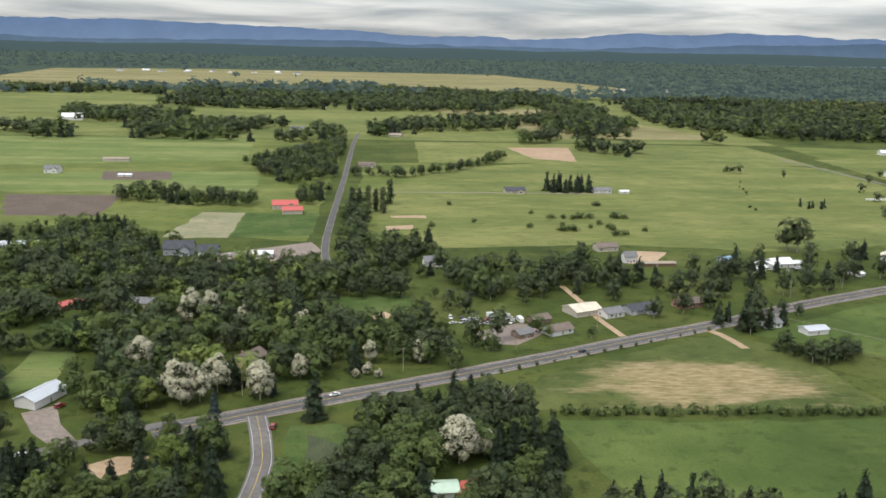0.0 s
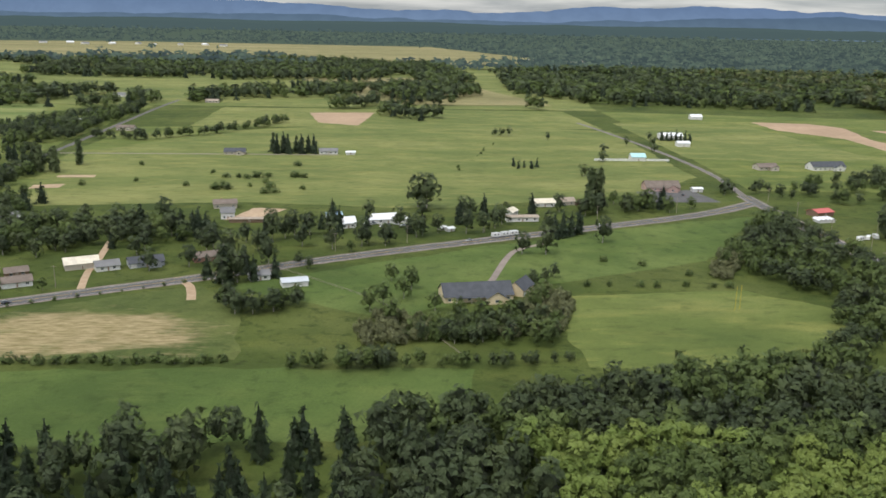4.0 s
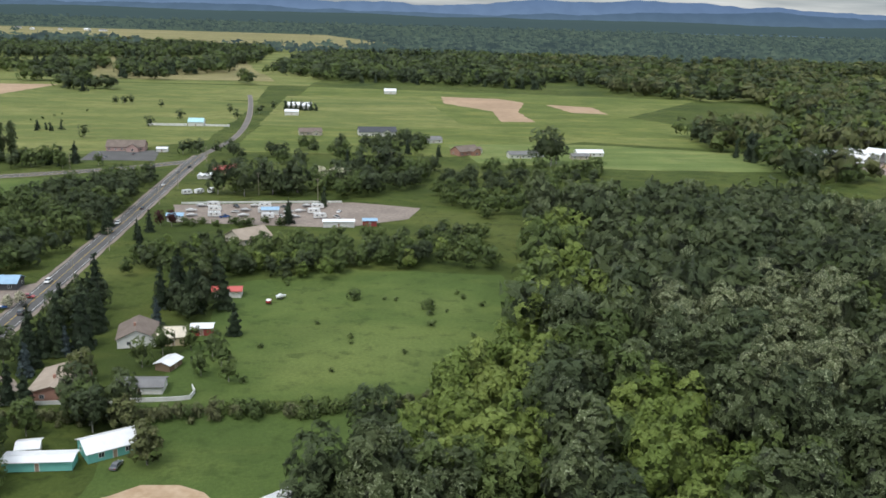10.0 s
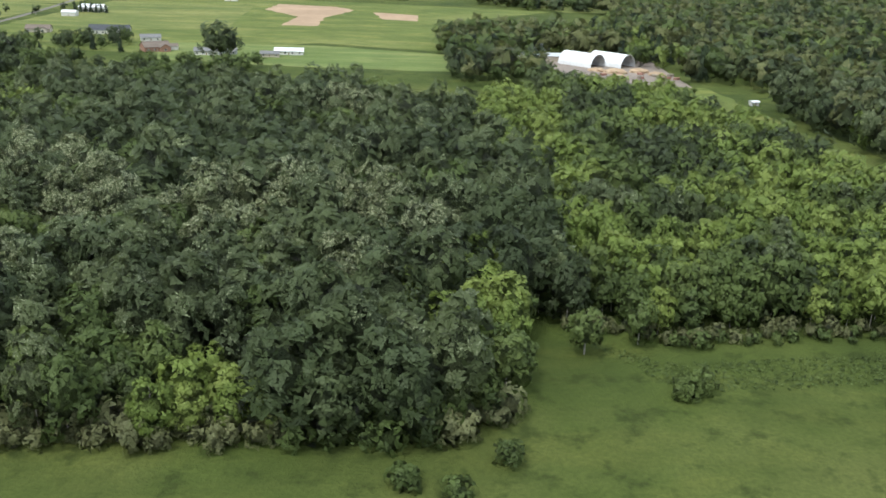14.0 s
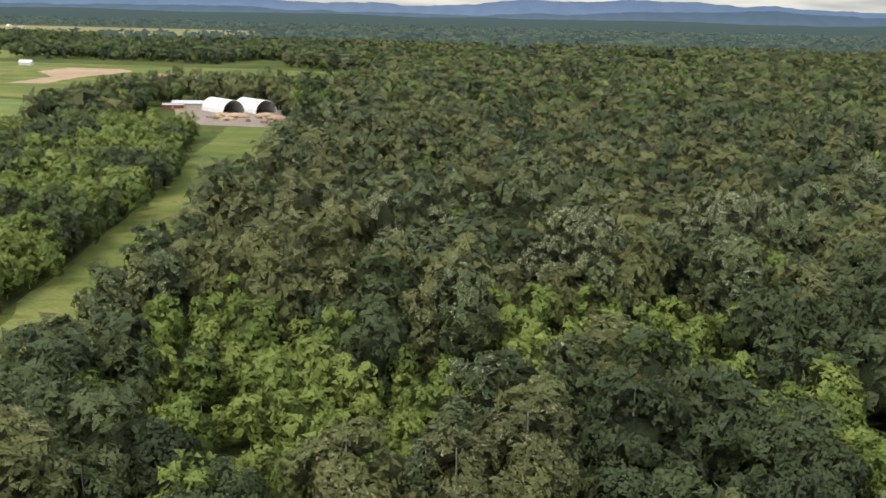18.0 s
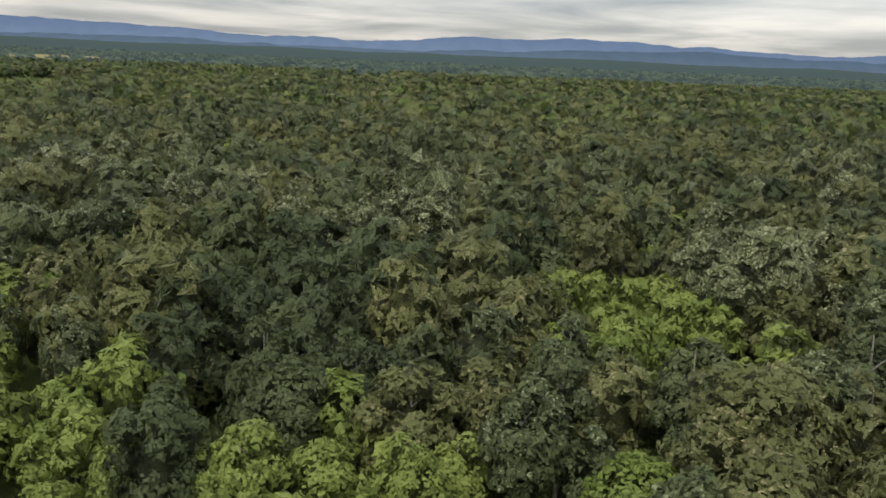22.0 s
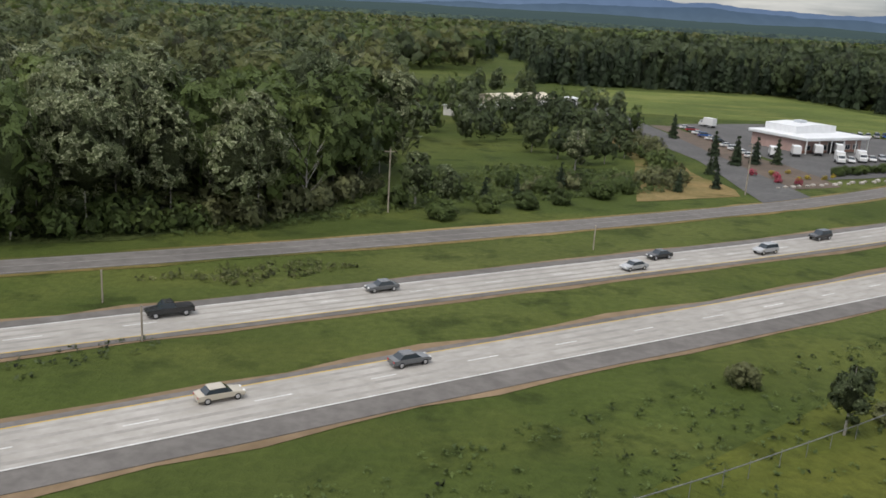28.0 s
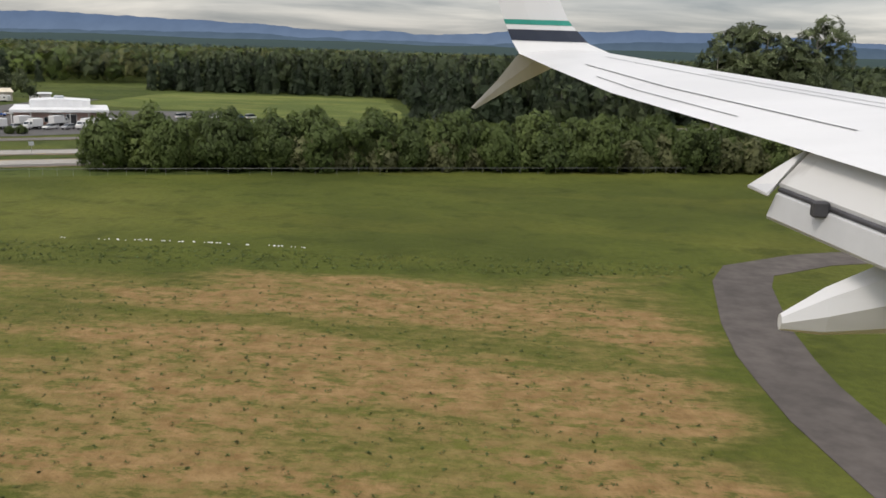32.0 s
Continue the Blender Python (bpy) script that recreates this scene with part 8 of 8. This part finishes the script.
tufts("grass_tufts", [(2020, 60), (2270, 110), (2275, 45), (2060, 40)], 1.5, .24, "leaf_green", "dark tufts on worn airfield grass", 0.5)
tufts("tall_grass", [(2060, 85), (2133, 93), (2188, 104), (2285, 116), (2285, 124), (2188, 116), (2140, 110), (2060, 96)], 1.0, .30, "leaf_green", "dark tall grass beside bare ground", 0.5)
tufts("rough_grass", [(1880, 8), (1930, 42), (1985, 78), (2040, 112), (2062, 104), (2030, 70), (1985, 22)], 1.5, .5, "leaf_green", "dark rough grass between freeway and fence", 0.45)
tufts("rushes", [(1934, 114), (1950, 126), (1964, 127), (1948, 114)], 1.1, .7, "leaf_dull", "brown rushes in the grass strip", 0.6, False)
tufts("rushes", [(1930, 86), (1940, 94), (1944, 91), (1924, 72), (1918, 73)], 1.2, .5, "leaf_dark", "dark rushes in the median grass", 0.5, False)
tufts("buttercups", [(2078, 108), (2100, 125), (2118, 134), (2132, 142), (2134, 138), (2112, 127), (2094, 117), (2080, 105)], 0.8, .14, "gorse", "yellow meadow flowers in airfield grass", 0.4)
tufts("bramble", [(1810, 84), (1880, 118), (1940, 140), (1975, 170), (2030, 200), (2040, 225), (1990, 222), (1955, 160), (1900, 128), (1800, 95)], 1.6, .9, "leaf_green", "bramble thicket along the wood's edge", 0.9)
tufts("rough_grass", [(1020, 196), (1040, 182), (1110, 190), (1165, 200), (1165, 180), (1040, 168)], 1.3, .6, "leaf_green", "bright nettles before the wood", 0.9)

# trunks of the woods' near trees, pale between the leaves
tv, tf = [], []
for x, y, h in STEMS:
    if y > 260 or RNG.random() < .45:
        continue
    k = len(tv)
    lx, ly = float(RNG.normal(0, .5)), float(RNG.normal(0, .5))
    for q, (z, r_) in enumerate(((0, .15), (h * .7, .06))):
        for i in range(5):
            a = i * 2 * math.pi / 5
            tv.append((x + lx * q + math.cos(a) * r_, y + ly * q + math.sin(a) * r_, z))
    tf += [(k + i, k + (i + 1) % 5, k + 5 + (i + 1) % 5, k + 5 + i) for i in range(5)]
tagged(new("woodland_trunks", mesh_of("woodland_trunks", tv, tf, M["bark"], True)), "pale slender trunks standing in the woods", "trees", kind="stuff")


# ---- the aircraft's wing, where it is as the shot ends ----
M["wing_white"] = plain("white_aircraft_paint", (0.72, 0.73, 0.74), (0.80, 0.81, 0.82), 0.35, 0.35, 0.0, spec=0.5, streak=(1, 3, 1))
M["wing_grey"] = plain("grey_flap_paint", (0.50, 0.51, 0.52), (0.60, 0.61, 0.62), 0.9, 0.4, 0.0, spec=0.5, streak=(3, 1, 1))
n = Nodes("sooty_flap_paint", 0.4, spec=0.5)
n.colour(n.mix(n.ramp(n.noise(1.1, 4, 0.6, n.place(0.5, 1.6, 1)), (0.52, 0.0), (0.68, 0.75)), (0.55, 0.55, 0.54), (0.17, 0.15, 0.14)))
M["sooty"] = n.m
M["seam"] = plain("dark_panel_seam", (0.05, 0.05, 0.055), (0.10, 0.10, 0.11), 3.0, 0.6, 0.0)
M["navy"] = plain("navy_stripe_paint", (0.02, 0.028, 0.05), (0.03, 0.038, 0.06), 3.0, 0.35, 0.0)
M["sea_green"] = plain("sea_green_stripe_paint", (0.02, 0.26, 0.20), (0.03, 0.30, 0.24), 3.0, 0.35, 0.0)
WX, WY, WZ = flight(32.0)
wing = thing("airliner_wing", "white airliner wing with lowered flaps and split winglet", "aircraft wing", pose(WX, WY, WZ))
# span, trailing edge x, leading edge x, height
RIBS = [(15.0, -0.18, 1.42, 0.03), (13.4, 0.28, 2.50, -0.15), (11.0, 0.98, 4.05, -0.40), (8.06, 2.24, 5.95, -0.68), (5.5, 3.40, 7.60, -0.97), (3.0, 4.50, 9.20, -1.25)]


def rib(y, te, le, z, thick=0.10):
    c = le - te
    up_ = [(te + c * u, y, z + thick * c * h) for u, h in ((0, 0), (.25, .30), (.5, .50), (.75, .52), (.93, .30), (1, 0))]
    low_ = [(te + c * u, y, z - thick * c * h) for u, h in ((.93, .28), (.75, .42), (.5, .38), (.25, .14))]
    return up_ + low_


def skin(rings, close=True):
    bm = bmesh.new()
    rows_ = [[bm.verts.new(p) for p in r] for r in rings]
    n = len(rings[0])
    for a_, b_ in zip(rows_, rows_[1:]):
        for i in range(n):
            bm.faces.new((a_[i], a_[(i + 1) % n], b_[(i + 1) % n], b_[i]))
    if close:
        bm.faces.new(rows_[0])
        bm.faces.new(rows_[-1][::-1])
    return bm


part("wing_box", skin([rib(*r) for r in RIBS]), M["wing_white"], wing)


def at_rib(y, u):
    """A point of the upper skin: span y, share u of the chord from the trailing edge."""
    for a_, b_ in zip(RIBS, RIBS[1:]):
        if a_[0] >= y >= b_[0]:
            s = (a_[0] - y) / (a_[0] - b_[0])
            te, le, z = (a_[k] * (1 - s) + b_[k] * s for k in (1, 2, 3))
            hs = [(0, 0), (.25, .30), (.5, .50), (.75, .52), (.93, .30), (1, 0)]
            h = np.interp(u, [q[0] for q in hs], [q[1] for q in hs])
            return te + (le - te) * u, y, z + .10 * (le - te) * h


for u, y0, y1, w in ((.22, 13.3, 8.3, .014), (.52, 14.0, 3.4, .010), (.60, 12.0, 3.4, .010), (.10, 12.2, 9.2, .010)):
    vs, n = [], 16
    for i in range(n + 1):
        x_, y_, z_ = at_rib(y0 + (y1 - y0) * i / n, u)
        vs += [(x_ - w, y_, z_ + .006), (x_ + w, y_, z_ + .006)]
    part("panel_seam", mesh_of("panel_seam", vs, [(2 * i, 2 * i + 1, 2 * i + 3, 2 * i + 2) for i in range(n)], M["seam"]), None, wing)


def slab_between(a, b, c, d, thick):
    """A panel through four corners, thickened downwards."""
    pts = [Vector(p) for p in (a, b, c, d)]
    nrm = (pts[1] - pts[0]).cross(pts[3] - pts[0]).normalized()
    if nrm.z < 0:
        nrm = -nrm
    bm = bmesh.new()
    v = [bm.verts.new(p) for p in pts] + [bm.verts.new(p - nrm * thick) for p in pts]
    for q in ((0, 1, 2, 3), (4, 7, 6, 5), (0, 4, 5, 1), (1, 5, 6, 2), (2, 6, 7, 3), (3, 7, 4, 0)):
        bm.faces.new([v[i] for i in q])
    bmesh.ops.bevel(bm, geom=bm.edges[:], offset=thick * .3, segments=1, affect="EDGES")
    return bm


def along(p, m):
    """A point m metres further inboard along the trailing edge."""
    return (p[0] + .45 * m, p[1] - m, p[2] - .115 * m)


f0, f1, f2, f3 = (2.52, 8.0, -.64), (1.95, 8.0, -1.05), (2.07, 7.72, -1.09), (2.18, 7.90, -1.02)
flap = part("main_flap", slab_between(f0, f3, along(f3, 4.8), along(f0, 4.8), .09), M["sooty"], wing, "grey flap panel smudged with dark soot")
part("flap_tip", slab_between(f0, f1, f2, f3, .06), M["wing_grey"], flap)
g0, g1 = (2.17, 7.86, -1.07), (2.10, 7.88, -1.31)
aft = part("aft_flap", slab_between(g0, g1, along(g1, 4.8), along(g0, 4.8), .08), M["wing_grey"], wing)
part("flap_seam", slab_between(along(f3, .05), along((f3[0] - .03, f3[1], f3[2] - .03), .05), along((f3[0] - .03, f3[1], f3[2] - .03), 4.8), along(f3, 4.8), .04), M["seam"], aft)
s0, s1 = (2.62, 8.0, -.70), (2.50, 8.0, -.74)
part("flap_slot", slab_between(along(s0, .1), along(s1, .1), along(s1, 4.8), along(s0, 4.8), .1), M["seam"], wing)
for m in (.55, 1.35, 2.6):
    p = Vector(along(g0, m))
    part("flap_bracket", box_bm([(p.x - .10, p.x + .03, p.y - .05, p.y + .05, p.z - .06, p.z + .07)], .015), M["seam"], aft)
rings = []
for u, cx, cy, cz, w, h in ((0, 2.14, 7.20, -2.05, .06, .07), (.2, 2.45, 7.15, -1.93, .16, .20), (.5, 3.0, 7.05, -1.72, .22, .33), (1, 4.4, 6.9, -1.35, .22, .36)):
    rings.append([(cx, cy + math.cos(k * math.pi / 4) * w, cz + math.sin(k * math.pi / 4) * h) for k in range(8)])
part("flap_track_fairing", skin(rings), M["wing_white"], wing)
# winglets
wl = [(15.0, -.18, 1.42, .03), (15.18, -.30, .95, .22), (15.28, -.45, .62, .55), (15.36, -.60, .42, .95), (15.62, -1.25, -.45, 2.4)]


def fin(y, te, le, z):
    c = le - te
    return [(te, y, z), (te + c * .4, y - .05, z), (te + c * .8, y - .05, z), (le, y, z), (te + c * .8, y + .05, z), (te + c * .4, y + .05, z)]


fin_part = part("winglet", skin([fin(*q) for q in wl]), M["wing_white"], wing)


def band(z0, z1, mat, nm):
    ring = []
    for z in (z0, z1):
        q = [float(np.interp(z, [p[3] for p in wl], [p[k] for p in wl])) for k in (0, 1, 2)]
        ring.append([(x_ + (.004 if i == 3 else -.004 if i == 0 else 0), y_ + (-.006 if i in (1, 2) else .006 if i in (4, 5) else 0), z_) for i, (x_, y_, z_) in enumerate(fin(q[0], q[1], q[2], z))])
    part(nm, skin(ring), mat, fin_part)


band(.24, .42, M["navy"], "navy_stripe")
band(.50, .58, M["sea_green"], "green_stripe")
low = [[(-.19, 15.1, .02), (.2, 15.02, 0), (.62, 15.05, -.05), (.62, 15.12, -.06), (.2, 15.14, -.02)], [(-.55, 15.45, -.45), (-.40, 15.41, -.46), (-.18, 15.42, -.48), (-.18, 15.46, -.49), (-.40, 15.48, -.47)],
       [(-.98, 15.75, -.92), (-.95, 15.74, -.93), (-.90, 15.74, -.94), (-.90, 15.76, -.94), (-.95, 15.77, -.93)]]
part("lower_winglet", skin(low), M["wing_grey"], wing)

# ---- to scale ----
for ob in list(scene.objects):
    if ob.parent is None and ob.type in ("MESH", "EMPTY"):
        ob.matrix_basis = Matrix.Scale(SCALE, 4) @ ob.matrix_basis
